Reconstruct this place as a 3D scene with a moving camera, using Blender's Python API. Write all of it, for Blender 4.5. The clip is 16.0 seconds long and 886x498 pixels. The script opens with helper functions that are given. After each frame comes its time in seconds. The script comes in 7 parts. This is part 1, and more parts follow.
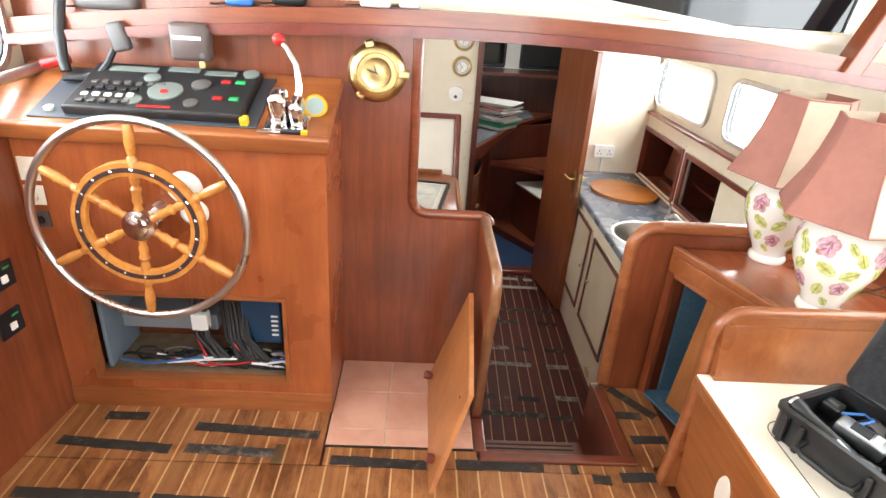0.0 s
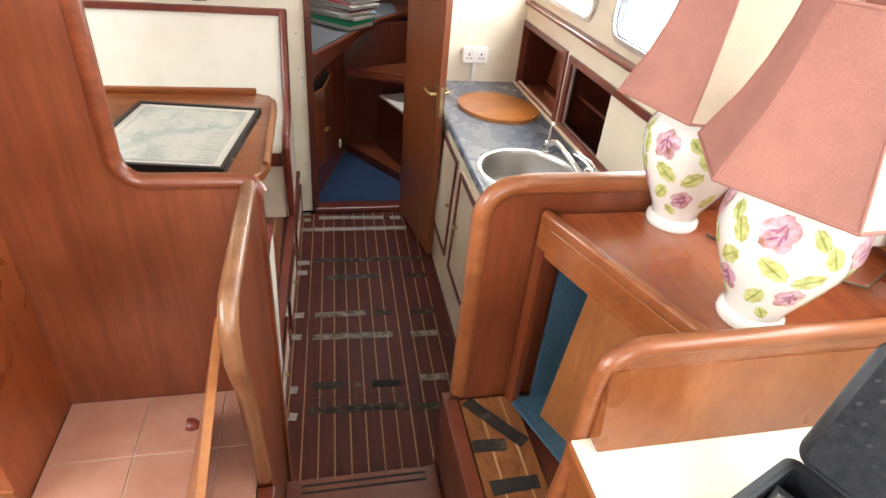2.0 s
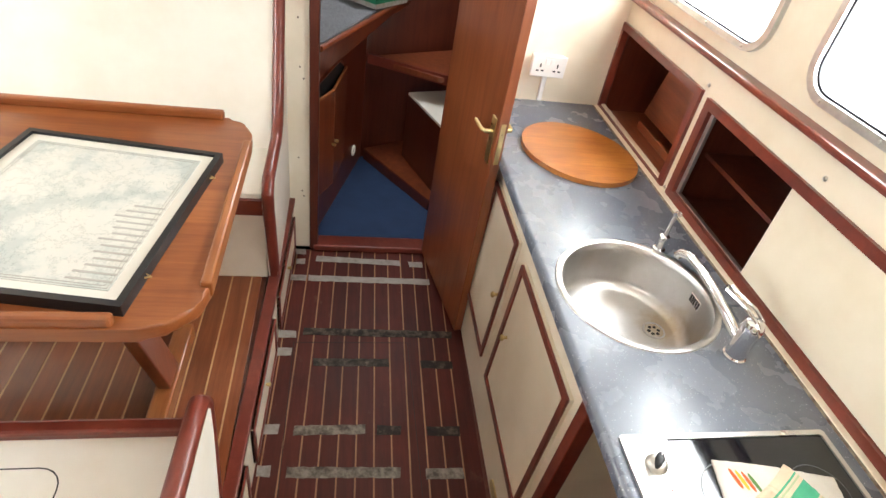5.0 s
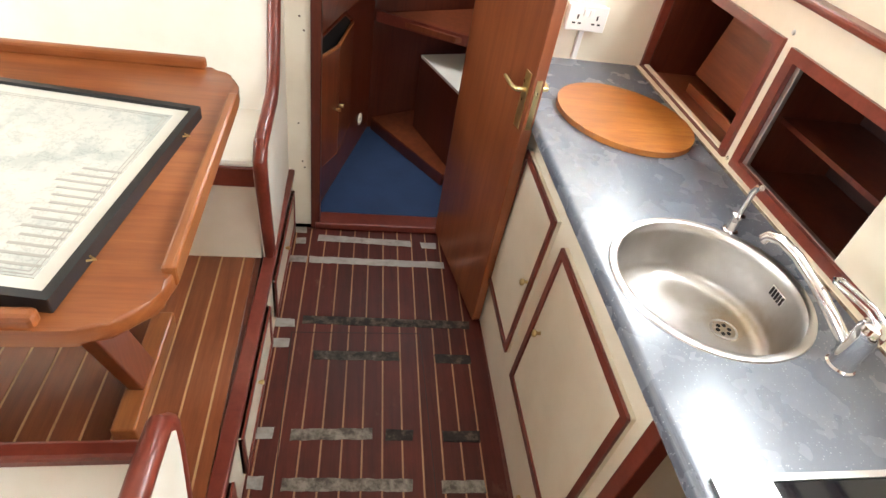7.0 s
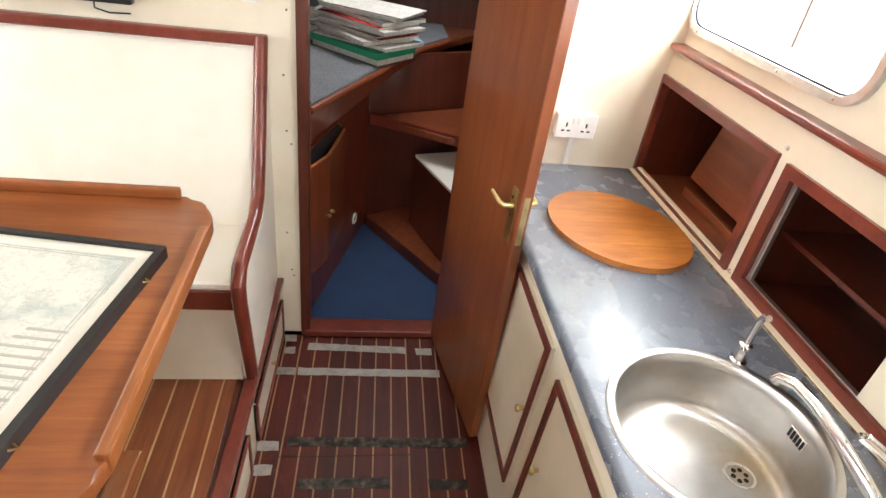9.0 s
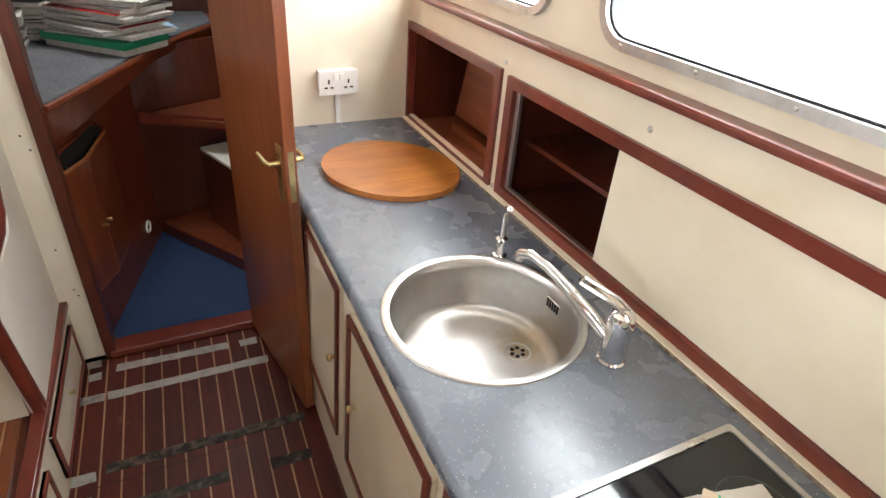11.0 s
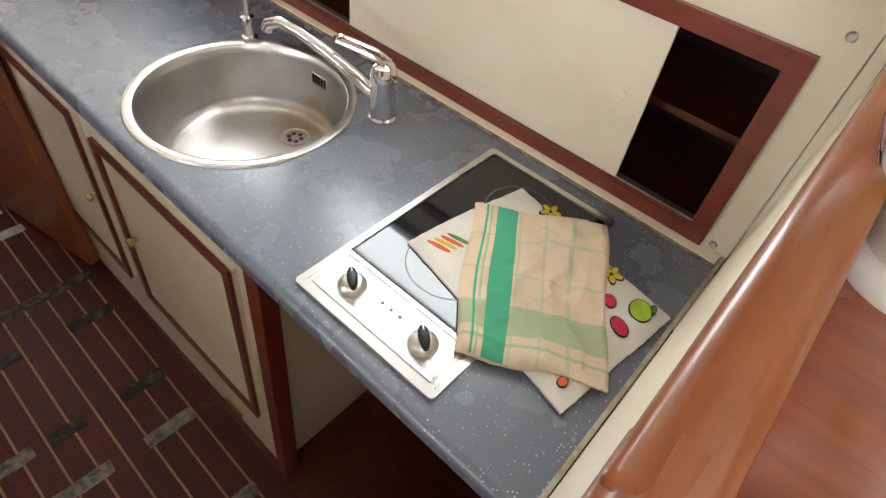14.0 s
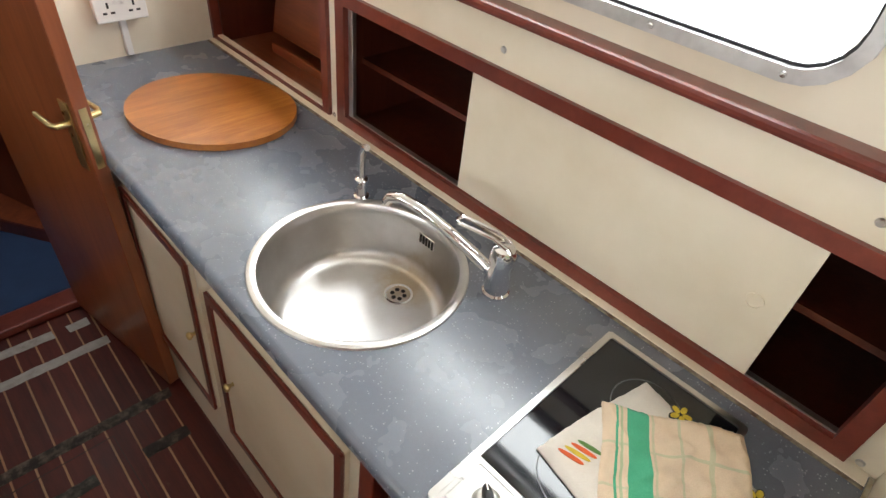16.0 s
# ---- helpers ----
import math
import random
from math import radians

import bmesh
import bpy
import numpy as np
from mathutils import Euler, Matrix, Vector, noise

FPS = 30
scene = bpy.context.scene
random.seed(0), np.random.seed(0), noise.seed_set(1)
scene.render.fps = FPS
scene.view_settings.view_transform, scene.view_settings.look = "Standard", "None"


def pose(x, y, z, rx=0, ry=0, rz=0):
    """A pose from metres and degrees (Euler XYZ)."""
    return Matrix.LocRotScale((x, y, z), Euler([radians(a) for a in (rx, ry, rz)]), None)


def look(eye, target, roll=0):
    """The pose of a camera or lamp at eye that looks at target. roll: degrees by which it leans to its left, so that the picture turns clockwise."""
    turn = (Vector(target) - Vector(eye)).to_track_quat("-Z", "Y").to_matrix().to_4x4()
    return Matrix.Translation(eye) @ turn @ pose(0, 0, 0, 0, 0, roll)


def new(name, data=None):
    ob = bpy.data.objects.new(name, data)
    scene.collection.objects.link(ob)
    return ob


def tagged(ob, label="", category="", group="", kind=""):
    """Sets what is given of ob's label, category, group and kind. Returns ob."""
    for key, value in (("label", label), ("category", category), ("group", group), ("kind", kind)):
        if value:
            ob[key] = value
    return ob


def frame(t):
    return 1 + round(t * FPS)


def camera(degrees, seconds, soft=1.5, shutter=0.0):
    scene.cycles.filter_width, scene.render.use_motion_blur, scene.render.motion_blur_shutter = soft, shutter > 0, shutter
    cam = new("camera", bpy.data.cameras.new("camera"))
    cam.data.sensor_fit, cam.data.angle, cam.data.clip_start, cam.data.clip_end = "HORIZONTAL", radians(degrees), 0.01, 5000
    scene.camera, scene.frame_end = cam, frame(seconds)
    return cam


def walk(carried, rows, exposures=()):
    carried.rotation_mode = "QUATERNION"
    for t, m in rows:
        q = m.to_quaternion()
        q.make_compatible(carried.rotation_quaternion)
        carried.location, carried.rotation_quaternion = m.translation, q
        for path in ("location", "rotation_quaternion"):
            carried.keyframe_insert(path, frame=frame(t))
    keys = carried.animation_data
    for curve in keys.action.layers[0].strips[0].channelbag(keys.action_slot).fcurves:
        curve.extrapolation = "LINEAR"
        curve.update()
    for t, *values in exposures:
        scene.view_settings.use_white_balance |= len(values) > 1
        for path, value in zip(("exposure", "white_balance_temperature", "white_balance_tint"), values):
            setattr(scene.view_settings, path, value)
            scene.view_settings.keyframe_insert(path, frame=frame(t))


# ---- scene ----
cam = camera(75.6, 16.0)
PATH = [
    (0, (-0.166, 0.157, 2.122), (-0.077, 1.973, 1.287), 3.9),
    (0.5, (-0.054, 0.191, 2.073), (0.196, 1.974, 1.201), 4.6),
    (1, (0.035, 0.351, 2.029), (0.367, 2.08, 1.079), 5.0),
    (1.5, (0.118, 0.64, 2.009), (0.498, 2.312, 0.979), 5.4),
    (2, (0.257, 0.931, 1.972), (0.665, 2.553, 0.874), 5.6),
    (2.5, (0.344, 1.192, 1.966), (0.743, 2.778, 0.814), 6.0),
    (3, (0.366, 1.477, 1.953), (0.756, 3.035, 0.762), 6.8),
    (3.5, (0.393, 1.639, 1.968), (0.767, 3.186, 0.757), 7.5),
    (4, (0.379, 1.766, 1.967), (0.706, 3.321, 0.752), 8.6),
    (4.2, (0.364, 1.82, 1.966), (0.693, 3.373, 0.749), 8.9),
    (6.3, (0.317, 2.153, 1.747), (0.73, 3.666, 0.506), 12.0),
    (6.5, (0.357, 2.162, 1.742), (0.709, 3.678, 0.485), 10.6),
    (7, (0.331, 2.234, 1.703), (0.686, 3.731, 0.424), 10.9),
    (7.5, (0.336, 2.308, 1.746), (0.688, 3.798, 0.458), 10.9),
    (8, (0.326, 2.369, 1.782), (0.663, 3.895, 0.533), 10.3),
    (8.2, (0.332, 2.392, 1.782), (0.651, 3.956, 0.577), 9.7),
    (10.3, (0.538, 2.305, 1.732), (0.996, 3.952, 0.693), 2.9),
    (10.5, (0.551, 2.276, 1.724), (1.116, 3.892, 0.691), 3.5),
    (11, (0.584, 2.232, 1.701), (1.379, 3.732, 0.644), 4.5),
    (11.5, (0.589, 2.201, 1.675), (1.544, 3.561, 0.562), 4.8),
    (12, (0.595, 2.169, 1.639), (1.651, 3.365, 0.434), 5.8),
    (12.5, (0.601, 2.152, 1.621), (1.703, 3.214, 0.334), 6.8),
    (13, (0.602, 2.134, 1.603), (1.706, 3.062, 0.218), 7.3),
    (13.5, (0.603, 2.123, 1.598), (1.709, 2.966, 0.161), 8.1),
    (14, (0.607, 2.147, 1.609), (1.72, 2.929, 0.143), 8.9),
    (14.5, (0.595, 2.203, 1.629), (1.717, 2.965, 0.159), 9.4),
    (15, (0.595, 2.274, 1.662), (1.717, 3.044, 0.197), 9.3),
    (15.5, (0.613, 2.333, 1.708), (1.749, 3.175, 0.294), 8.1),
    (16, (0.597, 2.376, 1.733), (1.746, 3.377, 0.437), 7.3),
]
EXPOSURE = [(0.0, -0.1), (2.0, 0.05), (4.0, 0.18), (7.0, 0.43), (8.0, 0.43), (10.5, 0.03), (12.0, -0.3), (14.0, -0.45), (16.0, -0.45)]
walk(cam, [(t, look(eye, target, roll)) for t, eye, target, roll in PATH], EXPOSURE)

# ---- world and daylight ----
world = bpy.data.worlds.new("sky")
scene.world = world
world.use_nodes = True
wn = world.node_tree
sky = wn.nodes.new("ShaderNodeTexSky")
sky.sky_type = "NISHITA"
sky.sun_disc = False
sky.sun_elevation, sky.sun_rotation = radians(50), radians(120)
sky.air_density, sky.dust_density = 1.0, 4.0
wn.links.new(sky.outputs[0], wn.nodes["Background"].inputs["Color"])
wn.nodes["Background"].inputs["Strength"].default_value = 0.12
sun = new("sun", bpy.data.lights.new("sun", "SUN"))
sun.data.energy, sun.data.angle, sun.data.color = 1.0, radians(15), (1.0, 0.96, 0.9)
sun.matrix_world = look((4, -3, 8), (0, 2, 0))


def window_light(name, eye, target, w, h, power, tint=(0.935, 0.972, 1.0)):
    """Daylight that enters through one window opening; also the added fore cabin fill."""
    d = bpy.data.lights.new(name, "AREA")
    d.shape, d.size, d.size_y, d.energy, d.color = "RECTANGLE", w, h, power, tint
    ob = new(name, d)
    ob.matrix_world = look(eye, target)
    return ob


window_light("light_galley_fore", (1.545, 3.90, 1.61), (0.0, 3.90, 1.61), 0.86, 0.36, 22)
window_light("light_galley_aft", (1.545, 2.885, 1.61), (0.0, 2.885, 1.61), 0.84, 0.37, 22)
window_light("light_saloon", (-1.87, 3.37, 1.61), (0.0, 3.37, 1.61), 1.75, 0.36, 38)
window_light("light_port", (-1.58, 1.2, 2.10), (0.0, 1.2, 2.10), 1.9, 0.66, 72)
window_light("light_starboard", (1.655, 1.09, 2.10), (0.0, 1.09, 2.10), 1.86, 0.66, 46)
window_light("light_companionway", (0.1, -1.37, 2.0), (0.1, 1.2, 2.0), 1.38, 1.18, 60)
# fill lamp above an added, unseen ceiling opening, to brighten the fore cabin
window_light("light_fore_fill", (0.75, 5.05, 2.085), (0.75, 5.05, 0.0), 0.5, 0.5, 12)


# ---- materials ----
def nodes_of(name, rough, metal=0.0, coat=0.0):
    m = bpy.data.materials.new(name)
    m.use_nodes = True
    n, l = m.node_tree.nodes, m.node_tree.links
    b = n["Principled BSDF"]
    b.inputs["Roughness"].default_value = rough
    b.inputs["Metallic"].default_value = metal
    b.inputs["Coat Weight"].default_value = coat
    b.inputs["Coat Roughness"].default_value = 0.12
    return m, n, l, b


def coords(n, l, scale, rot=(0, 0, 0)):
    c = n.new("ShaderNodeTexCoord")
    p = n.new("ShaderNodeMapping")
    p.inputs["Scale"].default_value = scale
    p.inputs["Rotation"].default_value = rot
    l.new(c.outputs["Object"], p.inputs["Vector"])
    return p.outputs["Vector"]


def noise_tex(n, l, vec, scale, detail=4.0, rough=0.55, distort=0.0):
    t = n.new("ShaderNodeTexNoise")
    t.inputs["Scale"].default_value, t.inputs["Detail"].default_value = scale, detail
    t.inputs["Roughness"].default_value, t.inputs["Distortion"].default_value = rough, distort
    l.new(vec, t.inputs["Vector"])
    return t.outputs["Fac"]


def ramp(n, l, fac, stops):
    r = n.new("ShaderNodeValToRGB")
    e = r.color_ramp.elements
    while len(e) < len(stops):
        e.new(0.5)
    for k, (pos, col) in zip(e, stops):
        k.position, k.color = pos, (*col, 1.0)
    l.new(fac, r.inputs["Fac"])
    return r.outputs["Color"]


def blend(n, l, mode, fac, a, b):
    x = n.new("ShaderNodeMix")
    x.data_type, x.blend_type = "RGBA", mode
    if isinstance(fac, float):
        x.inputs[0].default_value = fac
    else:
        l.new(fac, x.inputs[0])
    l.new(a, x.inputs[6])
    if isinstance(b, tuple):
        x.inputs[7].default_value = (*b, 1.0)
    else:
        l.new(b, x.inputs[7])
    return x.outputs[2]


def bump(n, l, b, fac, strength, dist=0.002):
    u = n.new("ShaderNodeBump")
    u.inputs["Strength"].default_value, u.inputs["Distance"].default_value = strength, dist
    l.new(fac, u.inputs["Height"])
    l.new(u.outputs["Normal"], b.inputs["Normal"])


def spread(n, l, fac, lo, hi):
    r = n.new("ShaderNodeMapRange")
    r.inputs["To Min"].default_value, r.inputs["To Max"].default_value = lo, hi
    l.new(fac, r.inputs["Value"])
    return r.outputs["Result"]


def wood(name, dark, light, scale=(14, 14, 0.9), rough=0.3, coat=0.35, vary=0.0, stain=(0.5, 0.3, 0.2), wear=0.0):
    """Varnished timber: long grain, blotches and a coat of varnish."""
    m, n, l, b = nodes_of(name, rough, 0.0, coat)
    v = coords(n, l, scale)
    grain = noise_tex(n, l, v, 2.0, 6.0, 0.6, 0.6)
    col = ramp(n, l, grain, [(0.25, dark), (0.75, light)])
    blotch = noise_tex(n, l, coords(n, l, (1, 1, 1)), 3.5, 3.0)
    shade = ramp(n, l, blotch, [(0.35, (0.64, 0.56, 0.52)), (0.65, (1.0, 1.0, 1.0))])
    col = blend(n, l, "MULTIPLY", 0.75, col, shade)
    fine = noise_tex(n, l, v, 11.0, 3.0, 0.7)
    col = blend(n, l, "MULTIPLY", 0.24, col, ramp(n, l, fine, [(0.35, stain), (0.6, (1.0, 1.0, 1.0))]))
    if wear:
        scuff = noise_tex(n, l, coords(n, l, (9, 4, 9)), 1.0, 8.0, 0.72, 0.4)
        col = blend(n, l, "MULTIPLY", wear, col, ramp(n, l, scuff, [(0.36, (0.38, 0.25, 0.20)), (0.54, (1.0, 1.0, 1.0))]))
        bare = noise_tex(n, l, coords(n, l, (5, 3, 5), (0, 0, 1.0)), 2.3, 9.0, 0.75)
        col = blend(n, l, "MIX", blend(n, l, "MULTIPLY", 1.0, ramp(n, l, bare, [(0.6, (0.0, 0.0, 0.0)), (0.72, (1.0, 1.0, 1.0))]), (wear * 0.5,) * 3), col, (0.50, 0.34, 0.20))
    if vary:
        i = n.new("ShaderNodeObjectInfo")
        col = blend(n, l, "MULTIPLY", 1.0, col, ramp(n, l, i.outputs["Random"], [(0.0, (1 - vary,) * 3), (1.0, (1.0, 1.0, 1.0))]))
    l.new(col, b.inputs["Base Color"])
    l.new(spread(n, l, blotch, rough - 0.08, rough + 0.14), b.inputs["Roughness"])
    bump(n, l, b, fine, 0.12, 0.001)
    return m


def paint(name, colour, rough=0.45, dirt=0.12, scale=5.0, grain=160.0, relief=0.06, coat=0.0):
    """Painted or moulded surface with faint soiling and fine texture."""
    m, n, l, b = nodes_of(name, rough, 0.0, coat)
    v = coords(n, l, (1, 1, 1))
    big = noise_tex(n, l, v, scale, 5.0)
    dark = tuple(c * (1 - dirt * k) for c, k in zip(colour, (1.0, 1.25, 1.7)))
    col = ramp(n, l, big, [(0.3, dark), (0.6, colour)])
    l.new(col, b.inputs["Base Color"])
    fine = noise_tex(n, l, v, grain, 2.0)
    l.new(spread(n, l, big, rough - 0.08, rough + 0.1), b.inputs["Roughness"])
    bump(n, l, b, fine, relief, 0.001)
    return m


def metal(name, colour, rough, tarnish=0.25, scale=(1, 1, 1), ns=30.0):
    m, n, l, b = nodes_of(name, rough, 1.0)
    v = coords(n, l, scale)
    f = noise_tex(n, l, v, ns, 4.0)
    l.new(ramp(n, l, f, [(0.3, tuple(c * (1 - tarnish) for c in colour)), (0.65, colour)]), b.inputs["Base Color"])
    l.new(spread(n, l, f, rough * 0.75, rough * 1.4), b.inputs["Roughness"])
    return m


def fabric(name, c1, c2, rough=0.9, scale=300.0, relief=0.5):
    m, n, l, b = nodes_of(name, rough)
    v = coords(n, l, (1, 1, 1))
    f = noise_tex(n, l, v, scale, 2.0, 0.7)
    g = noise_tex(n, l, v, 9.0, 4.0)
    col = blend(n, l, "MULTIPLY", 0.5, ramp(n, l, f, [(0.3, c1), (0.7, c2)]), ramp(n, l, g, [(0.3, (0.6, 0.6, 0.62)), (0.65, (1.0, 1.0, 1.0))]))
    l.new(col, b.inputs["Base Color"])
    bump(n, l, b, f, relief, 0.003)
    return m


MAHOG = wood("mahogany", (0.16, 0.035, 0.014), (0.30, 0.085, 0.032))
MAHOG_H = wood("mahogany_along_x", (0.16, 0.035, 0.014), (0.30, 0.085, 0.032), (0.9, 14, 14))
MAHOG_Y = wood("mahogany_along_y", (0.18, 0.045, 0.018), (0.33, 0.10, 0.036), (14, 0.9, 14))
TEAK = wood("teak_veneer", (0.30, 0.10, 0.03), (0.47, 0.18, 0.055))
TEAK_H = wood("teak_along_x", (0.27, 0.078, 0.024), (0.42, 0.145, 0.042), (0.9, 14, 14))
TEAK_Y = wood("teak_along_y", (0.28, 0.09, 0.026), (0.46, 0.17, 0.05), (14, 0.9, 14))
DOORWOOD = wood("orange_ply", (0.42, 0.16, 0.05), (0.58, 0.25, 0.085), (10, 10, 0.8), 0.35)
DARKWOOD = wood("dark_mahogany", (0.075, 0.014, 0.008), (0.15, 0.035, 0.016))
REDTRIM = wood("red_trim", (0.15, 0.025, 0.016), (0.24, 0.05, 0.03), (6, 6, 6), 0.3)
RUB = wood("worn_rail", (0.19, 0.07, 0.028), (0.34, 0.175, 0.085), (9, 9, 3), 0.3)
RAILWOOD = wood("rail_wood", (0.26, 0.075, 0.025), (0.42, 0.15, 0.05), (1.2, 12, 12), 0.32, 0.3)
PLANK_R = wood("sole_plank", (0.085, 0.011, 0.007), (0.155, 0.025, 0.013), (22, 1.2, 22), 0.46, 0.0, 0.3, wear=0.3)
PLANK_R.node_tree.nodes["Principled BSDF"].inputs["Specular IOR Level"].default_value = 0.3
# darker, duller strips for the galley floor
HOLLY_G = wood("galley_holly_strip", (0.34, 0.17, 0.08), (0.50, 0.29, 0.15), (30, 2, 30), 0.5, 0.0)
PLANK_S = wood("saloon_plank", (0.22, 0.06, 0.022), (0.36, 0.115, 0.04), (22, 1.2, 22), 0.3, 0.35, 0.3)
PLANK_W = wood("wheelhouse_plank", (0.31, 0.12, 0.04), (0.52, 0.235, 0.085), (20, 1.2, 20), 0.33, 0.3, 0.35, wear=0.85)
HOLLY = wood("holly_strip", (0.52, 0.30, 0.13), (0.68, 0.44, 0.22), (30, 2, 30), 0.4, 0.2)
CREAM = paint("cream_paint", (0.79, 0.72, 0.585), 0.42, 0.09)
WHITE = paint("white_vinyl", (0.83, 0.79, 0.70), 0.5, 0.07)
PALE = paint("pale_laminate", (0.86, 0.80, 0.68), 0.35, 0.06)
BLACK = paint("black_plastic", (0.012, 0.013, 0.016), 0.4, 0.3, 20.0, 200.0, 0.12)
GREY = paint("grey_plastic", (0.09, 0.085, 0.085), 0.45, 0.2)
SOCKET = paint("white_plastic", (0.82, 0.81, 0.78), 0.3, 0.03)
STEEL = metal("brushed_steel", (0.64, 0.63, 0.61), 0.27, 0.10, (1, 1, 1), 7.0)
CHROME = metal("chrome", (0.78, 0.78, 0.79), 0.09, 0.06)
ALU = metal("aluminium", (0.62, 0.61, 0.60), 0.38, 0.2)
BRASS = metal("brass", (0.68, 0.53, 0.25), 0.28, 0.25)
CARPET = fabric("blue_carpet", (0.012, 0.028, 0.085), (0.035, 0.075, 0.17))
BLUELINE = fabric("blue_lining", (0.03, 0.09, 0.15), (0.07, 0.17, 0.25), 0.9, 120.0)
MATTRESS = fabric("grey_mattress", (0.11, 0.11, 0.12), (0.24, 0.24, 0.25), 0.9, 150.0)
DARK = paint("dark_void", (0.012, 0.009, 0.008), 0.8, 0.2)


def worktop():
    """Speckled laminate: fine dark and grey grains with sparse white chips."""
    m, n, l, b = nodes_of("grey_worktop", 0.3)
    v = coords(n, l, (1, 1, 1))

    def cells(scale):
        o = n.new("ShaderNodeTexVoronoi")
        o.inputs["Scale"].default_value = scale
        l.new(v, o.inputs["Vector"])
        return o

    grain = cells(430.0)
    base = ramp(n, l, grain.outputs["Color"], [(0.15, (0.132, 0.150, 0.190)), (0.5, (0.138, 0.158, 0.200)), (0.85, (0.144, 0.165, 0.209))])
    chips = cells(200.0)
    spot = ramp(n, l, chips.outputs["Distance"], [(0.20, (1.0, 1.0, 1.0)), (0.30, (0.0, 0.0, 0.0))])
    pick = ramp(n, l, chips.outputs["Color"], [(0.70, (0.0, 0.0, 0.0)), (0.76, (1.0, 1.0, 1.0))])
    col = blend(n, l, "MIX", blend(n, l, "MULTIPLY", 1.0, spot, pick), base, (0.46, 0.49, 0.54))
    l.new(col, b.inputs["Base Color"])
    l.new(spread(n, l, noise_tex(n, l, v, 9.0, 3.0), 0.22, 0.32), b.inputs["Roughness"])
    b.inputs["Specular IOR Level"].default_value = 0.85
    return m


WORKTOP = worktop()


def glass_mat():
    m, n, l, b = nodes_of("window_glass", 0.02)
    clear, gloss, mix = n.new("ShaderNodeBsdfTransparent"), n.new("ShaderNodeBsdfGlossy"), n.new("ShaderNodeMixShader")
    clear.inputs["Color"].default_value = (0.97, 0.98, 0.98, 1.0)
    gloss.inputs["Roughness"].default_value = 0.02
    mix.inputs[0].default_value = 0.04
    l.new(clear.outputs[0], mix.inputs[1])
    l.new(gloss.outputs[0], mix.inputs[2])
    l.new(mix.outputs[0], n["Material Output"].inputs["Surface"])
    n.remove(b)
    return m


GLASS = glass_mat()
MAHOG_R = wood("cabin_mahogany", (0.15, 0.028, 0.013), (0.26, 0.062, 0.026))
# locker wood taken down to near-black: the shade inside is in the colour
SHADEWOOD = paint("locker_inside_shade", (0.035, 0.011, 0.008), 0.6, 0.4)
MAHOG_D = wood("mahogany_sill", (0.12, 0.026, 0.013), (0.21, 0.052, 0.023), (3, 3, 3), 0.34)


def bowl_steel():
    """Spun stainless steel: round brushing, soft clouding, a brown lime mark beside the drain."""
    m, n, l, b = nodes_of("sink_steel", 0.22, 1.0)
    v = coords(n, l, (1, 1, 1))
    cloud = noise_tex(n, l, v, 9.0, 4.0)
    col = ramp(n, l, cloud, [(0.3, (0.50, 0.48, 0.46)), (0.65, (0.63, 0.615, 0.60))])
    near = n.new("ShaderNodeVectorMath")
    near.operation = "DISTANCE"
    near.inputs[1].default_value = (0.145, 0.01, -0.15)
    l.new(v, near.inputs[0])
    wob = n.new("ShaderNodeMath")
    wob.operation = "MULTIPLY_ADD"
    l.new(noise_tex(n, l, v, 28.0, 5.0, 0.65), wob.inputs[0])
    wob.inputs[1].default_value = 0.08
    l.new(near.outputs["Value"], wob.inputs[2])
    mark = ramp(n, l, wob.outputs[0], [(0.075, (0.6, 0.6, 0.6)), (0.125, (0.0, 0.0, 0.0))])
    col = blend(n, l, "MIX", mark, col, (0.36, 0.25, 0.11))
    l.new(col, b.inputs["Base Color"])
    l.new(spread(n, l, cloud, 0.25, 0.36), b.inputs["Roughness"])
    t = n.new("ShaderNodeTangent")
    t.direction_type, t.axis = "RADIAL", "Z"
    l.new(t.outputs[0], b.inputs["Tangent"])
    b.inputs["Anisotropic"].default_value = 0.35
    return m


BOWL = bowl_steel()


# ---- building helpers ----
BASE = {}


def thing(name, base, label, category, group="", kind=""):
    ob = new(name)
    ob.location = base
    BASE[ob] = Vector(base)
    return tagged(ob, label, category, group, kind)


def part(name, bm, material, parent=None, label="", smooth=False, category="", kind="", group=""):
    """Links a bmesh as one mesh object, under a thing or part if given."""
    me = bpy.data.meshes.new(name)
    if parent is not None:
        bmesh.ops.translate(bm, verts=bm.verts, vec=-BASE[parent])
    bmesh.ops.recalc_face_normals(bm, faces=bm.faces)
    if smooth:
        for f in bm.faces:
            f.smooth = True
        for e in bm.edges:
            if len(e.link_faces) == 2 and e.calc_face_angle(0) > 0.7:
                e.smooth = False
    bm.to_mesh(me)
    bm.free()
    for mt in material if isinstance(material, (list, tuple)) else (material,):
        me.materials.append(mt)
    ob = new(name, me)
    if parent is not None:
        ob.parent = parent
        BASE[ob] = BASE[parent]
    return tagged(ob, label, category, group, kind)


def structure(name, bm, material, label, smooth=False, category=""):
    return part(name, bm, material, None, label, smooth, category or "structure", "structure")


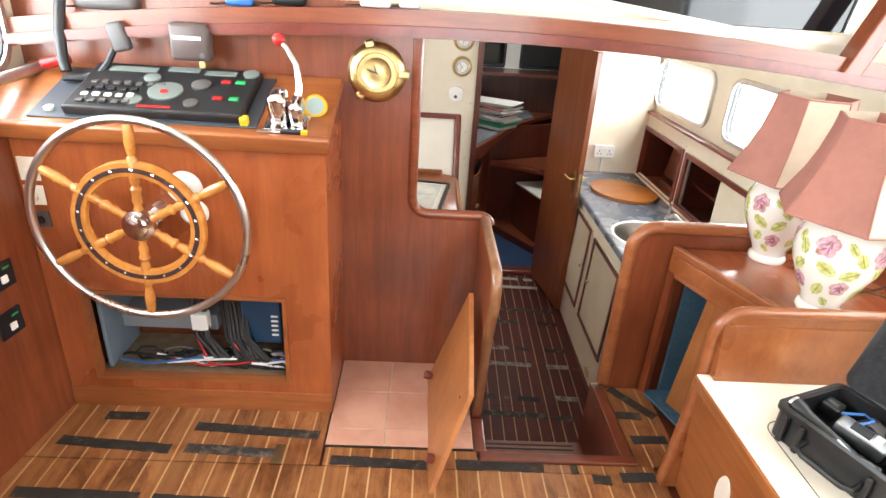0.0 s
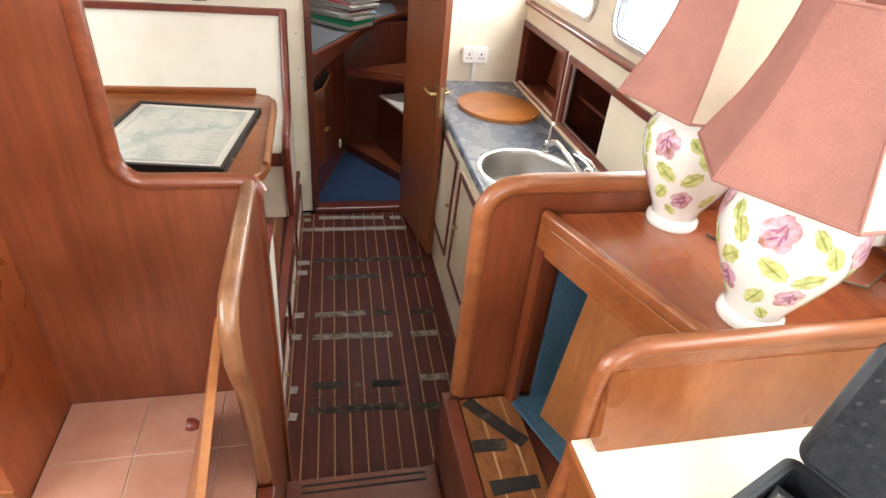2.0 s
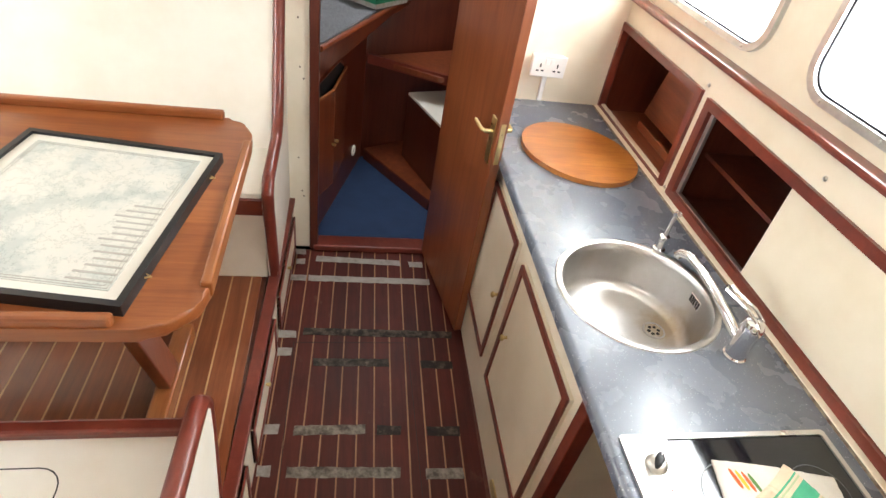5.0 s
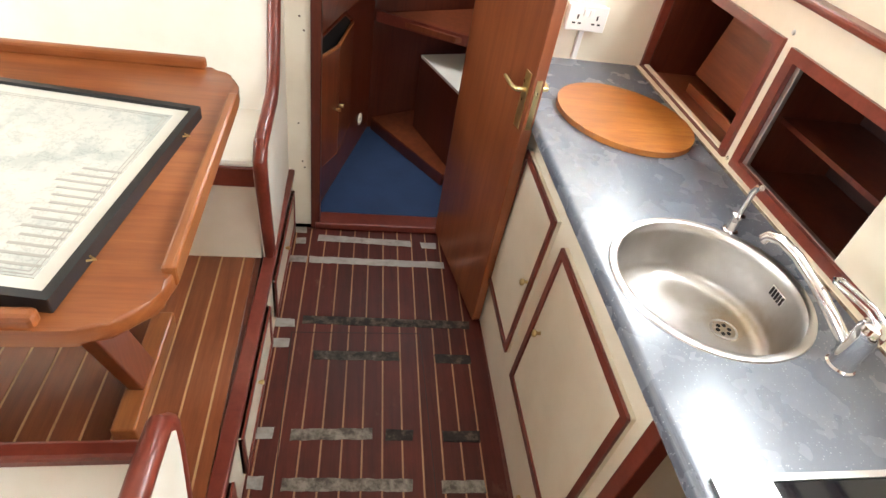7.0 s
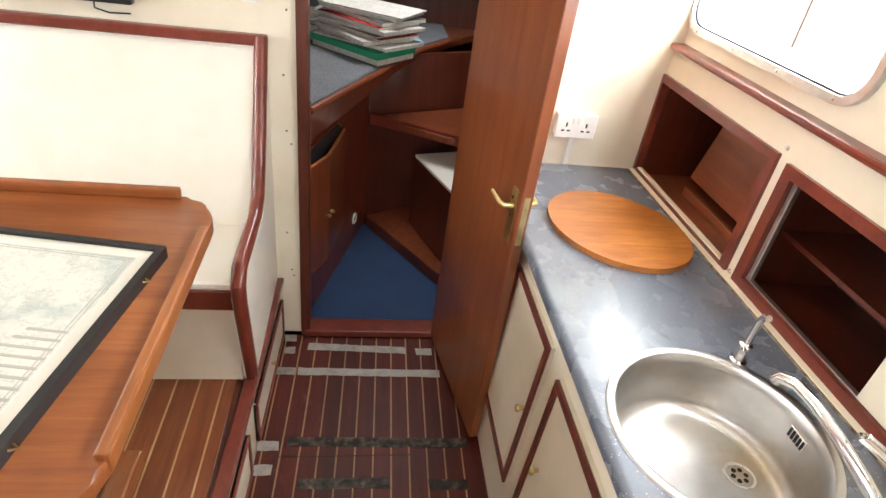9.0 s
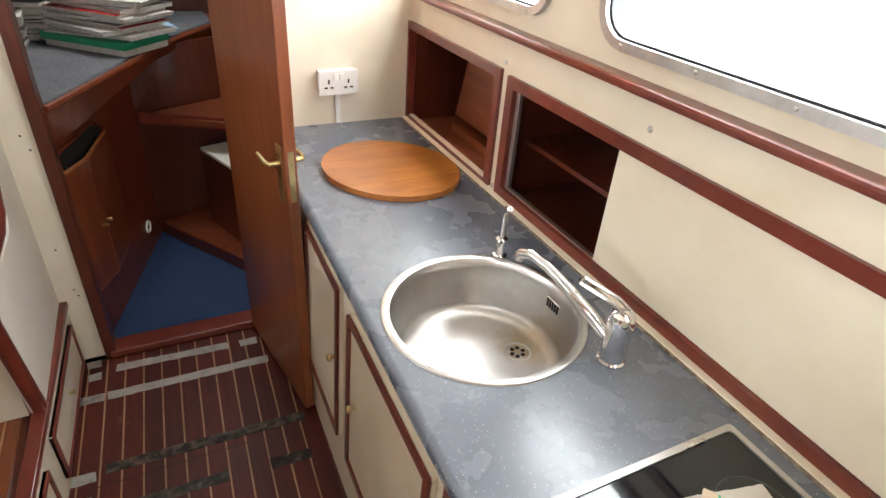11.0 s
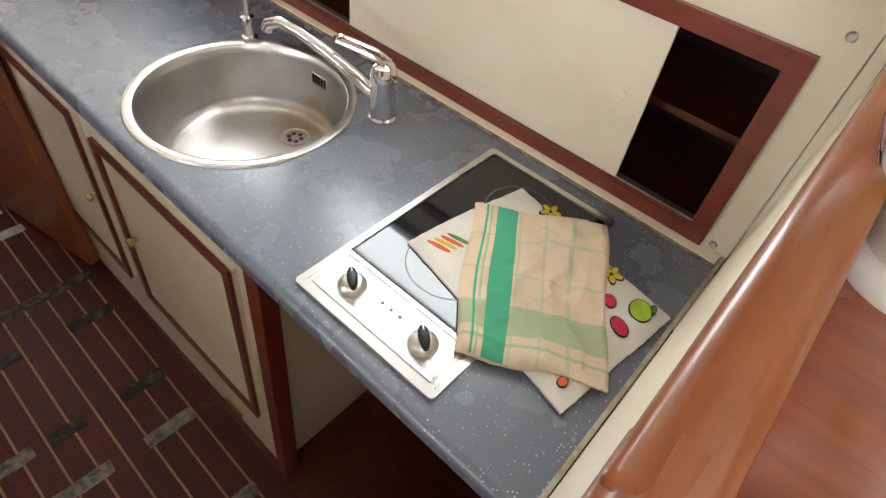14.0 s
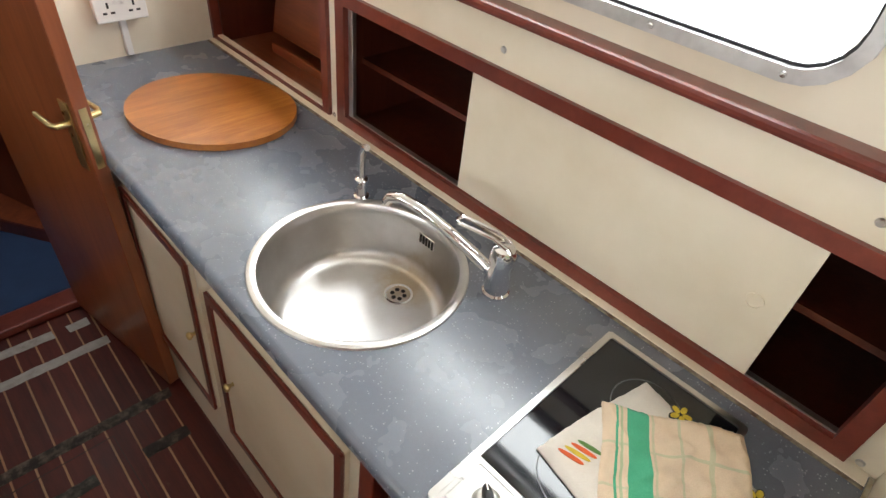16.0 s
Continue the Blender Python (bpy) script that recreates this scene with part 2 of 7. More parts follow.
def box(x0, y0, z0, x1, y1, z1, bevel=0.0, bm=None, seg=2):
    """A box between two corners, its edges rounded by bevel."""
    bm = bm or bmesh.new()
    m = Matrix.Translation(((x0 + x1) / 2, (y0 + y1) / 2, (z0 + z1) / 2)) @ Matrix.Diagonal((abs(x1 - x0), abs(y1 - y0), abs(z1 - z0), 1))
    vs = bmesh.ops.create_cube(bm, size=1.0, matrix=m)["verts"]
    if bevel:
        es = {e for v in vs for e in v.link_edges}
        bmesh.ops.bevel(bm, geom=list(es), offset=bevel, segments=seg, affect="EDGES", profile=0.5)
    return bm


def at(axis, u, v, w):
    """A point from two coordinates in a plane and the third across it."""
    return {"x": (w, u, v), "y": (u, w, v), "z": (u, v, w)}[axis]


def prism(pts, axis, a, b, bevel=0.0, bm=None, seg=2):
    """A polygon in the plane across axis, pushed from a to b."""
    bm = bm or bmesh.new()
    lo = [bm.verts.new(at(axis, u, v, a)) for u, v in pts]
    hi = [bm.verts.new(at(axis, u, v, b)) for u, v in pts]
    n = len(pts)
    f = [bm.faces.new(lo), bm.faces.new(hi[::-1])]
    rim = list(f[0].edges) + list(f[1].edges)
    for i in range(n):
        bm.faces.new((lo[i], hi[i], hi[(i + 1) % n], lo[(i + 1) % n]))
    if bevel:
        bmesh.ops.bevel(bm, geom=rim, offset=bevel, segments=seg, affect="EDGES", profile=0.5)
    return bm


def rrect(u0, v0, u1, v1, r, k=6):
    """A rounded rectangle as points, k to a corner, from the upper right, counter-clockwise."""
    pts = []
    for cu, cv, s in ((u1 - r, v1 - r, 0), (u0 + r, v1 - r, 90), (u0 + r, v0 + r, 180), (u1 - r, v0 + r, 270)):
        for i in range(k):
            a = radians(s + 90 * i / (k - 1))
            pts.append((cu + r * math.cos(a), cv + r * math.sin(a)))
    return pts


def ring(outer, inner, axis, a, b, bm=None):
    """A flat frame between two outlines of equally many points, pushed from a to b."""
    bm = bm or bmesh.new()
    n = len(outer)
    rows = [[bm.verts.new(at(axis, u, v, w)) for u, v in o] for o, w in ((outer, a), (inner, a), (inner, b), (outer, b))]
    for i in range(n):
        j = (i + 1) % n
        for k in range(4):
            p, q = rows[k], rows[(k + 1) % 4]
            bm.faces.new((p[i], p[j], q[j], q[i]))
    bmesh.ops.remove_doubles(bm, verts=bm.verts, dist=0.00005)
    return bm


def tube(points, r, bm=None, sides=10, closed=False):
    """A round bar along points; r may be one radius or one for each point."""
    bm = bm or bmesh.new()
    ps = [Vector(p) for p in points]
    rs = r if isinstance(r, (list, tuple)) else [r] * len(ps)
    loops, side = [], None
    for i, p in enumerate(ps):
        q0 = ps[i - 1] if (i or closed) else p
        q1 = ps[(i + 1) % len(ps)] if (i + 1 < len(ps) or closed) else p
        d = (q1 - q0).normalized()
        if side is None:
            side = d.cross(Vector((0, 0, 1)) if abs(d.z) < 0.9 else Vector((1, 0, 0))).normalized()
        side = (side - d * side.dot(d)).normalized()
        up = d.cross(side)
        loops.append([bm.verts.new(p + rs[i] * (math.cos(t) * side + math.sin(t) * up)) for t in (2 * math.pi * k / sides for k in range(sides))])
    for i in range(len(loops) - (0 if closed else 1)):
        p, q = loops[i], loops[(i + 1) % len(loops)]
        for k in range(sides):
            bm.faces.new((p[k], p[(k + 1) % sides], q[(k + 1) % sides], q[k]))
    if not closed:
        bm.faces.new(loops[0])
        bm.faces.new(loops[-1][::-1])
    return bm


def lathe(profile, sides=32, m=None, bm=None):
    """A turned body from (radius, height) pairs, set by the matrix m."""
    bm = bm or bmesh.new()
    m = m or Matrix()
    loops = []
    for r, z in profile:
        if r < 1e-5:
            loops.append([bm.verts.new(m @ Vector((0, 0, z)))])
        else:
            loops.append([bm.verts.new(m @ Vector((r * math.cos(2 * math.pi * k / sides), r * math.sin(2 * math.pi * k / sides), z))) for k in range(sides)])
    for p, q in zip(loops, loops[1:]):
        for k in range(sides):
            j = (k + 1) % sides
            if len(p) == 1 and len(q) > 1:
                bm.faces.new((p[0], q[k], q[j]))
            elif len(q) == 1 and len(p) > 1:
                bm.faces.new((p[k], p[j], q[0]))
            elif len(p) > 1:
                bm.faces.new((p[k], p[j], q[j], q[k]))
    return bm


def turned(bm, m):
    bmesh.ops.transform(bm, matrix=m, verts=bm.verts)
    return bm


def arc(cx, cy, r, a0, a1, k=8):
    return [(cx + r * math.cos(radians(a0 + (a1 - a0) * i / (k - 1))), cy + r * math.sin(radians(a0 + (a1 - a0) * i / (k - 1)))) for i in range(k)]


def skewed(bm, x_most=0.95):
    """Sets a galley front to the hull's lines: further in towards the bow, leaning out at the foot."""
    for v in bm.verts:
        if v.co.x < x_most:
            v.co.x += 0.020 + 0.035 * (v.co.z - 0.25) + 0.015 * (v.co.y - 3.0)
    return bm


def aisle(bm):
    """Follows the slanting port edge of the galley aisle."""
    for v in bm.verts:
        v.co.x += 0.033 * (v.co.y - 3.5)
    return bm


FACE_X = Matrix(((0, 0, -1), (0, 1, 0), (1, 0, 0))).to_4x4()  # local z to -x
FACE_Y = Matrix.Rotation(radians(90), 4, "X")  # local z to -y


# ---- the large structure ----
WF, SF = 0.63, 0.29  # wheelhouse floor, saloon floor; the galley floor is 0

GALLEY_FLOOR = structure("galley_floor", box(0.0, 1.55, -0.08, 0.95, 4.36, -0.012), DARKWOOD, "dark wooden subfloor under the galley planks")
bm = box(-1.55, -1.35, WF - 0.06, 0.085, 1.68, WF - 0.012)
box(-1.55, 1.68, WF - 0.06, 0.06, 2.2, WF - 0.012, bm=bm)
box(0.085, -1.35, WF - 0.06, 1.6, 1.66, WF - 0.012, bm=bm)
box(0.61, 1.66, WF - 0.06, 1.6, 2.13, WF - 0.012, bm=bm)
WHEELHOUSE_FLOOR = structure("wheelhouse_floor", bm, DARKWOOD, "dark wooden subfloor under the wheelhouse planks")
SALOON_FLOOR = structure("saloon_floor", box(-1.85, 2.24, SF - 0.05, 0.055, 4.36, SF - 0.012), DARKWOOD, "dark wooden subfloor under the saloon planks")

# bulkhead between wheelhouse and saloon, with its stepped and rounded edge
edge = [(-1.85, 0.0), (0.115, 0.0), (0.115, 1.26)] + arc(0.065, 1.27, 0.05, 0, 90) + [(-0.13, 1.325)] + arc(-0.13, 1.39, 0.065, 270, 180) + [(-0.2, 2.06), (-1.85, 2.06)]
structure("wall_bulkhead_saloon", prism(edge, "y", 2.2, 2.24), MAHOG, "red-brown varnished mahogany bulkhead with a stepped rounded edge")
rail = [(-0.197, 2.21, 2.0), (-0.197, 2.21, 1.39)] + [(u, 2.21, v) for u, v in arc(-0.13, 1.39, 0.066, 180, 270)] + [(0.06, 2.21, 1.325)] + [(u, 2.21, v) for u, v in arc(0.065, 1.275, 0.05, 90, 20, 5)]
structure("trim_bulkhead_edge", tube(rail, 0.02, sides=10), MAHOG_H, "rounded varnished edge moulding of the bulkhead", True)
# side panel beside the steps
side = [(2.2, 0.0), (1.90, 0.0), (1.87, 0.63), (1.80, 1.05), (1.735, 1.2)] + arc(1.80, 1.25, 0.06, 195, 90, 7) + [(2.2, 1.31)]
structure("wall_step_side", prism(side, "x", 0.07, 0.105), MAHOG, "orange-brown varnished panel beside the companion steps")
rail = [(0.088, 1.872, 0.66), (0.088, 1.80, 1.05), (0.088, 1.737, 1.2)] + [(0.088, u, v) for u, v in arc(1.80, 1.25, 0.065, 195, 90, 7)] + [(0.088, 2.2, 1.315)]
structure("trim_step_side", tube(rail, 0.019, sides=10), RUB, "worn pale wooden handrail along the panel edge", True)
# bulkhead between wheelhouse and galley
edge = [(0.648, 0.0), (1.60, 0.0), (1.60, 1.345), (0.735, 1.345)] + arc(0.735, 1.262, 0.083, 90, 180)
structure("wall_bulkhead_galley", prism(edge, "y", 2.10, 2.124), MAHOG, "red-brown varnished mahogany half bulkhead")
structure("wall_bulkhead_lining", prism([(2.126, 0.0), (2.16, 0.0), (2.158, 0.95), (2.137, 1.335), (2.126, 1.335)], "x", 0.675, 1.60), CREAM, "cream painted galley side of the half bulkhead")
structure("trim_bulkhead_rail", box(0.735, 2.09, 1.334, 1.60, 2.1395, 1.376, 0.012, seg=3), RAILWOOD, "rounded varnished wooden rail on the half bulkhead", True)
corner = [(0.646, 2.115, 0.64), (0.646, 2.115, 1.20)] + [(u, 2.115, v) for u, v in arc(0.735, 1.262, 0.089, 180, 90, 12)] + [(0.78, 2.115, 1.352)]
structure("trim_bulkhead_corner", tube(corner, 0.0255, sides=14), RAILWOOD, "rounded varnished corner of the half bulkhead", True)
structure("wall_galley_corner", box(1.476, 2.1405, 0.90, 1.60, 2.1585, 1.384), CREAM, "cream painted corner beside the galley lockers")
structure("floor_stove_recess", box(0.86, 2.162, -0.03, 1.47, 2.775, -0.002), DARKWOOD, "dark wooden floor of the open recess")

# cross beam above the opening, cambered
def beam(z_mid, z_end, h, y0, y1):
    top = [(-1.62 + 3.24 * i / 24, z_mid + h - (z_mid - z_end) * ((-1.62 + 3.24 * i / 24 - 0.05) / 1.45) ** 2) for i in range(25)]
    bot = [(u, v - h) for u, v in top]
    return prism(bot + top[::-1], "y", y0, y1, 0.006)


structure("beam_header", beam(1.965, 1.875, 0.085, 2.14, 2.25), MAHOG_H, "cambered red mahogany beam above the cabin opening")
structure("beam_moulding", beam(1.972, 1.882, 0.03, 2.115, 2.145), REDTRIM, "red moulding along the cambered beam")

# forward bulkhead with the cabin doorway
bm = box(-1.85, 4.37, 0.0, 0.21, 4.41, 2.02)
box(0.81, 4.31, 0.0, 1.9, 4.41, 2.02, bm=bm)
box(0.21, 4.37, 1.86, 0.81, 4.41, 2.02, bm=bm)
structure("wall_bulkhead_fore", bm, CREAM, "cream painted forward bulkhead")
for nm, x0, x1, z0, z1 in (("trim_jamb", 0.195, 0.235, 0.0, 1.88), ("trim_jamb", 0.79, 0.825, 0.0, 1.88), ("trim_lintel", 0.2, 0.82, 1.84, 1.88)):
    structure(nm, box(x0, 4.345, z0, x1, 4.425, z1, 0.004), DARKWOOD, "dark mahogany door frame member")
structure("trim_threshold", box(0.215, 4.335, 0.0, 0.81, 4.425, 0.035, 0.006), REDTRIM, "red-brown wooden door threshold")

# galley side: cream panel with locker openings
PX = 1.475
bm = box(PX, 2.16, 0.90, PX + 0.018, 4.31, 0.935)
box(PX, 2.16, 1.262, PX + 0.018, 4.31, 1.385, bm=bm)
box(PX, 2.16, 0.935, PX + 0.018, 2.225, 1.262, bm=bm)
box(PX, 3.57, 0.935, PX + 0.018, 3.66, 1.262, bm=bm)
structure("wall_galley_lockers", bm, CREAM, "cream painted panel with locker openings above the worktop")
# aft end of the sliding-door locker is coloured near-black as shade
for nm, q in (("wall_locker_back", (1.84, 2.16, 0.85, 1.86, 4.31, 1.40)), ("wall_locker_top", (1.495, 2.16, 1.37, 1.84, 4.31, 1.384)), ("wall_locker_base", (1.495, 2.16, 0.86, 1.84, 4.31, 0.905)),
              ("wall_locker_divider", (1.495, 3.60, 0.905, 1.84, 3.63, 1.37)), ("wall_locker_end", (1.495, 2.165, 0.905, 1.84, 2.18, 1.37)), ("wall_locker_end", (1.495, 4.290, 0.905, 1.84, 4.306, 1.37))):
    structure(nm, box(*q), SHADEWOOD if q[1] < 3.0 and q[4] < 4.0 else DARKWOOD, "dark mahogany inside of the galley lockers, its aft end blackened for shade")
# added sheet, its near-black colour stands for shade deep in the locker
structure("wall_locker_shade", box(1.82, 2.18, 0.906, 1.838, 3.598, 1.369), SHADEWOOD, "near-black sheet for the shade at the back of the sliding-door locker")
structure("locker_shelf", box(1.56, 2.18, 1.07, 1.84, 3.60, 1.085), DARKWOOD, "dark wooden shelf inside the locker")
structure("trim_galley_moulding", box(1.452, 2.16, 1.376, 1.51, 4.31, 1.398, 0.008), REDTRIM, "red wooden moulding below the galley windows")


def side_window(y0, y1, z0, z1, r, x, out):
    """Framed opening window in a side wall: aluminium frame, rubber, pane."""
    w = thing("window", ((x), (y0 + y1) / 2, z0), "cabin window with a rounded aluminium frame", "window", kind="structure")
    s = 1 if out > 0 else -1
    a, b = x - 0.016 * s, x + 0.03 * s
    part("window_frame", ring(rrect(y0 - 0.022, z0 - 0.022, y1 + 0.022, z1 + 0.022, r + 0.022), rrect(y0, z0, y1, z1, r), "x", a, b), ALU, w, smooth=True)
    part("seal", ring(rrect(y0, z0, y1, z1, r), rrect(y0 + 0.005, z0 + 0.005, y1 - 0.005, z1 - 0.005, r - 0.004), "x", a + 0.012 * s, b), BLACK, w, smooth=True)
    p = part("pane", prism(rrect(y0 + 0.006, z0 + 0.006, y1 - 0.006, z1 - 0.006, r - 0.006), "x", x + 0.010 * s, x + 0.014 * s), GLASS, w)
    p.visible_shadow = False
    n = max(3, int((y1 - y0) / 0.16))
    for zz in (z0 - 0.011, z1 + 0.011):
        for i in range(n):
            yy = y0 + 0.07 + (y1 - y0 - 0.14) * i / (n - 1)
            part("screw", lathe([(0, 0.003), (0.004, 0.0025), (0.0055, 0)], 10, Matrix.Translation((a, yy, zz)) @ (FACE_X if s > 0 else FACE_X @ Matrix.Rotation(math.pi, 4, "Y"))), STEEL, w, smooth=True)
    return w


def windowed_wall(name, x, t, y0, y1, z0, z1, holes, r, label, mat):
    """A side wall with rounded window holes."""
    bm = bmesh.new()
    cuts = sorted(holes)
    edges = [y0] + [(cuts[i][1] + cuts[i + 1][0]) / 2 for i in range(len(cuts) - 1)] + [y1]
    for (a, b, c, d), e0, e1 in zip(cuts, edges, edges[1:]):
        k = 6
        outer = [(e1, z1)] * k + [(e0, z1)] * k + [(e0, z0)] * k + [(e1, z0)] * k
        sub = bmesh.new()
        n = len(outer)
        inner = rrect(a, c, b, d, r, k)
        rows = [[sub.verts.new(at("x", u, v, w)) for u, v in o] for o, w in ((outer, x), (inner, x), (inner, x + t), (outer, x + t))]
        for i in range(n):
            j = (i + 1) % n
            for q in range(3):
                sub.faces.new((rows[q][i], rows[q][j], rows[q + 1][j], rows[q + 1][i]))
        bmesh.ops.remove_doubles(sub, verts=sub.verts, dist=0.00005)
        me = bpy.data.meshes.new("tmp")
        sub.to_mesh(me)
        sub.free()
        bm.from_mesh(me)
        bpy.data.meshes.remove(me)
    return structure(name, bm, mat, label)


GW = [(3.50, 4.30, 1.465, 1.755), (2.50, 3.27, 1.46, 1.76)]
windowed_wall("wall_galley_windows", 1.50, 0.03, 2.16, 4.40, 1.385, 2.02, GW, 0.07, "cream painted cabin side with two windows", CREAM)
for y0, y1, z0, z1 in GW:
    side_window(y0, y1, z0, z1, 0.07, 1.50, 1)
SW = [(2.55, 3.25, 1.46, 1.76), (3.45, 4.2, 1.46, 1.76)]
windowed_wall("wall_saloon_windows", -1.82, -0.03, 2.24, 4.40, 0.0, 2.02, SW, 0.07, "cream painted port side with two windows", CREAM)
for y0, y1, z0, z1 in SW:
    side_window(y0, y1, z0, z1, 0.07, -1.82, -1)
# added sheet: keeps the window view white above the dark locker tops
structure("window_white_sheet", box(1.535, 2.16, 1.388, 2.0, 4.40, 1.404), WHITE, "added white sheet outside the galley windows, over the locker tops")
structure("ceiling_cabin", box(-1.86, 2.24, 2.02, 1.9, 4.41, 2.05), WHITE, "white vinyl cabin ceiling")

# wheelhouse shell
windowed_wall("wall_wheelhouse_starboard", 1.60, 0.03, -1.35, 2.20, WF - 0.06, 2.62, [(0.2, 1.98, 1.79, 2.4)], 0.1, "cream wheelhouse side with a window", CREAM)
side_window(0.2, 1.98, 1.79, 2.4, 0.1, 1.60, 1)
windowed_wall("wall_wheelhouse_port", -1.52, -0.03, -1.35, 2.20, WF - 0.06, 2.62, [(0.3, 2.12, 1.80, 2.4)], 0.1, "cream wheelhouse port side with a window", CREAM)
side_window(0.3, 2.12, 1.80, 2.4, 0.1, -1.52, -1)
structure("ceiling_wheelhouse", box(-1.56, -1.35, 2.60, 1.66, 2.75, 2.64), WHITE, "white wheelhouse ceiling")
bm = box(-1.56, -1.39, WF - 0.06, -0.6, -1.35, 2.62)
box(0.8, -1.39, WF - 0.06, 1.66, -1.35, 2.62, bm=bm)
box(-0.6, -1.39, WF - 0.06, 0.8, -1.35, 1.4, bm=bm)
structure("wall_wheelhouse_aft", bm, MAHOG, "mahogany aft wheelhouse bulkhead with the companionway opening")


# bright overcast sky outside the side windows
OVERCAST = bpy.data.materials.new("overcast_sky")
OVERCAST.use_nodes = True
on_ = OVERCAST.node_tree.nodes
glow = on_.new("ShaderNodeEmission")
glow.inputs["Color"].default_value, glow.inputs["Strength"].default_value = (0.93, 0.97, 1.0, 1.0), 4.0
OVERCAST.node_tree.links.new(glow.outputs[0], on_["Material Output"].inputs["Surface"])
on_.remove(on_["Principled BSDF"])
for x0 in (2.3, -2.6):
    structure("backdrop", box(x0, -0.3, 0.2, x0 + 0.02, 5.4, 2.8), OVERCAST, "bright overcast sky outside the windows")


# ---- galley ----
SX, SY, SR = 1.145, 3.075, 0.225  # sink centre and rim radius
CT = 0.92
# worktop with the round sink hole
bm = bmesh.new()
k = 12
inner = [(SX + (SR - 0.012) * math.cos(radians(a)), SY + (SR - 0.012) * math.sin(radians(a))) for a in [s + 90 * i / (k - 1) for s in (0, 90, 180, 270) for i in range(k)]]
cx, cy = [0.862, 1.474], [2.75, 3.40]
outer = [(cx[1], cy[1])] * k + [(cx[0], cy[1])] * k + [(cx[0], cy[0])] * k + [(cx[1], cy[0])] * k
rows = [[bm.verts.new((u, v, w)) for u, v in o] for o, w in ((outer, CT), (inner, CT), (inner, CT - 0.038))]
for i in range(len(outer)):
    j = (i + 1) % len(outer)
    for q in range(2):
        bm.faces.new((rows[q][i], rows[q][j], rows[q + 1][j], rows[q + 1][i]))
bmesh.ops.remove_doubles(bm, verts=bm.verts, dist=0.0001)
for y0, y1 in ((2.161, cy[0]), (cy[1], 4.308)):
    vs = [bm.verts.new(p) for p in ((cx[0], y0, CT), (cx[1], y0, CT), (cx[1], y1, CT), (cx[0], y1, CT))]
    bm.faces.new(vs)
# rounded front nosing
nose = [(0.862, CT)] + [(0.862 - 0.0 - 0.016 * math.sin(radians(a)), CT - 0.016 + 0.016 * math.cos(radians(a))) for a in range(0, 100, 15)] + [(0.846, CT - 0.03), (0.85, CT - 0.038), (0.862, CT - 0.038)]
wt = thing("worktop", (1.16, 3.2, CT - 0.038), "blue-grey speckled laminate galley worktop with rounded front edge", "worktop")
part("surface", skewed(bm, 0.9), WORKTOP, wt)
part("front_nosing", skewed(prism(nose, "y", 2.161, 4.308)), WORKTOP, wt)
part("sealant", box(0.864, 2.1605, CT - 0.001, 1.474, 2.168, CT + 0.004, 0.001), paint("old_sealant", (0.42, 0.38, 0.30), 0.6, 0.4, 40.0), wt, "yellowed sealant line")
part("back_ledge", box(1.444, 2.17, CT - 0.001, 1.4745, 4.30, CT + 0.006, 0.002), CREAM, wt, "cream painted ledge behind the worktop")
part("sealant", box(1.438, 2.17, CT - 0.001, 1.4445, 4.30, CT + 0.004, 0.001), paint("old_sealant_back", (0.26, 0.22, 0.16), 0.6, 0.75, 45.0), wt, "yellowed sealant line")

# round steel sink
sink = thing("sink", (SX, SY, CT), "round stainless steel sink set in the grey worktop", "sink")
prof = [(SR + 0.004, 0.0), (SR + 0.002, 0.004), (SR - 0.008, 0.0055), (SR - 0.016, 0.003), (SR - 0.020, -0.004), (SR - 0.024, -0.02), (SR - 0.03, -0.115)] + [(SR - 0.065 + 0.035 * math.cos(radians(a)), -0.115 - 0.035 * math.sin(radians(a))) for a in range(15, 91, 15)] + [(0.05, -0.155), (0.0, -0.155)]
part("bowl", lathe(prof, 64, Matrix.Translation((SX, SY, CT))), BOWL, sink, smooth=True)
DX, DY = 1.254, 3.069
dm = Matrix.Translation((DX, DY, CT - 0.1545))
part("drain", lathe([(0.034, 0.0), (0.034, 0.004), (0.029, 0.004), (0.026, 0.001), (0.0, 0.0015)], 28, dm), CHROME, sink, smooth=True)
for i in range(6):
    a = 2 * math.pi * i / 6
    part("drain_hole", lathe([(0.0055, 0.0), (0.0055, 0.002), (0, 0.002)], 10, dm @ Matrix.Translation((0.015 * math.cos(a), 0.015 * math.sin(a), 0.0012))), DARK, sink)
om = Matrix.Translation((SX + 0.199 * math.cos(0.02), SY + 0.199 * math.sin(0.02), CT - 0.042)) @ Matrix.Rotation(0.02, 4, "Z")
part("overflow_plate", turned(box(-0.003, -0.026, -0.014, 0.003, 0.026, 0.014, 0.002), om), CHROME, sink)
for i in range(5):
    part("overflow_slot", turned(box(-0.0045, -0.0225 + 0.0095 * i, -0.011, -0.003, -0.0175 + 0.0095 * i, 0.011), om), DARK, sink)

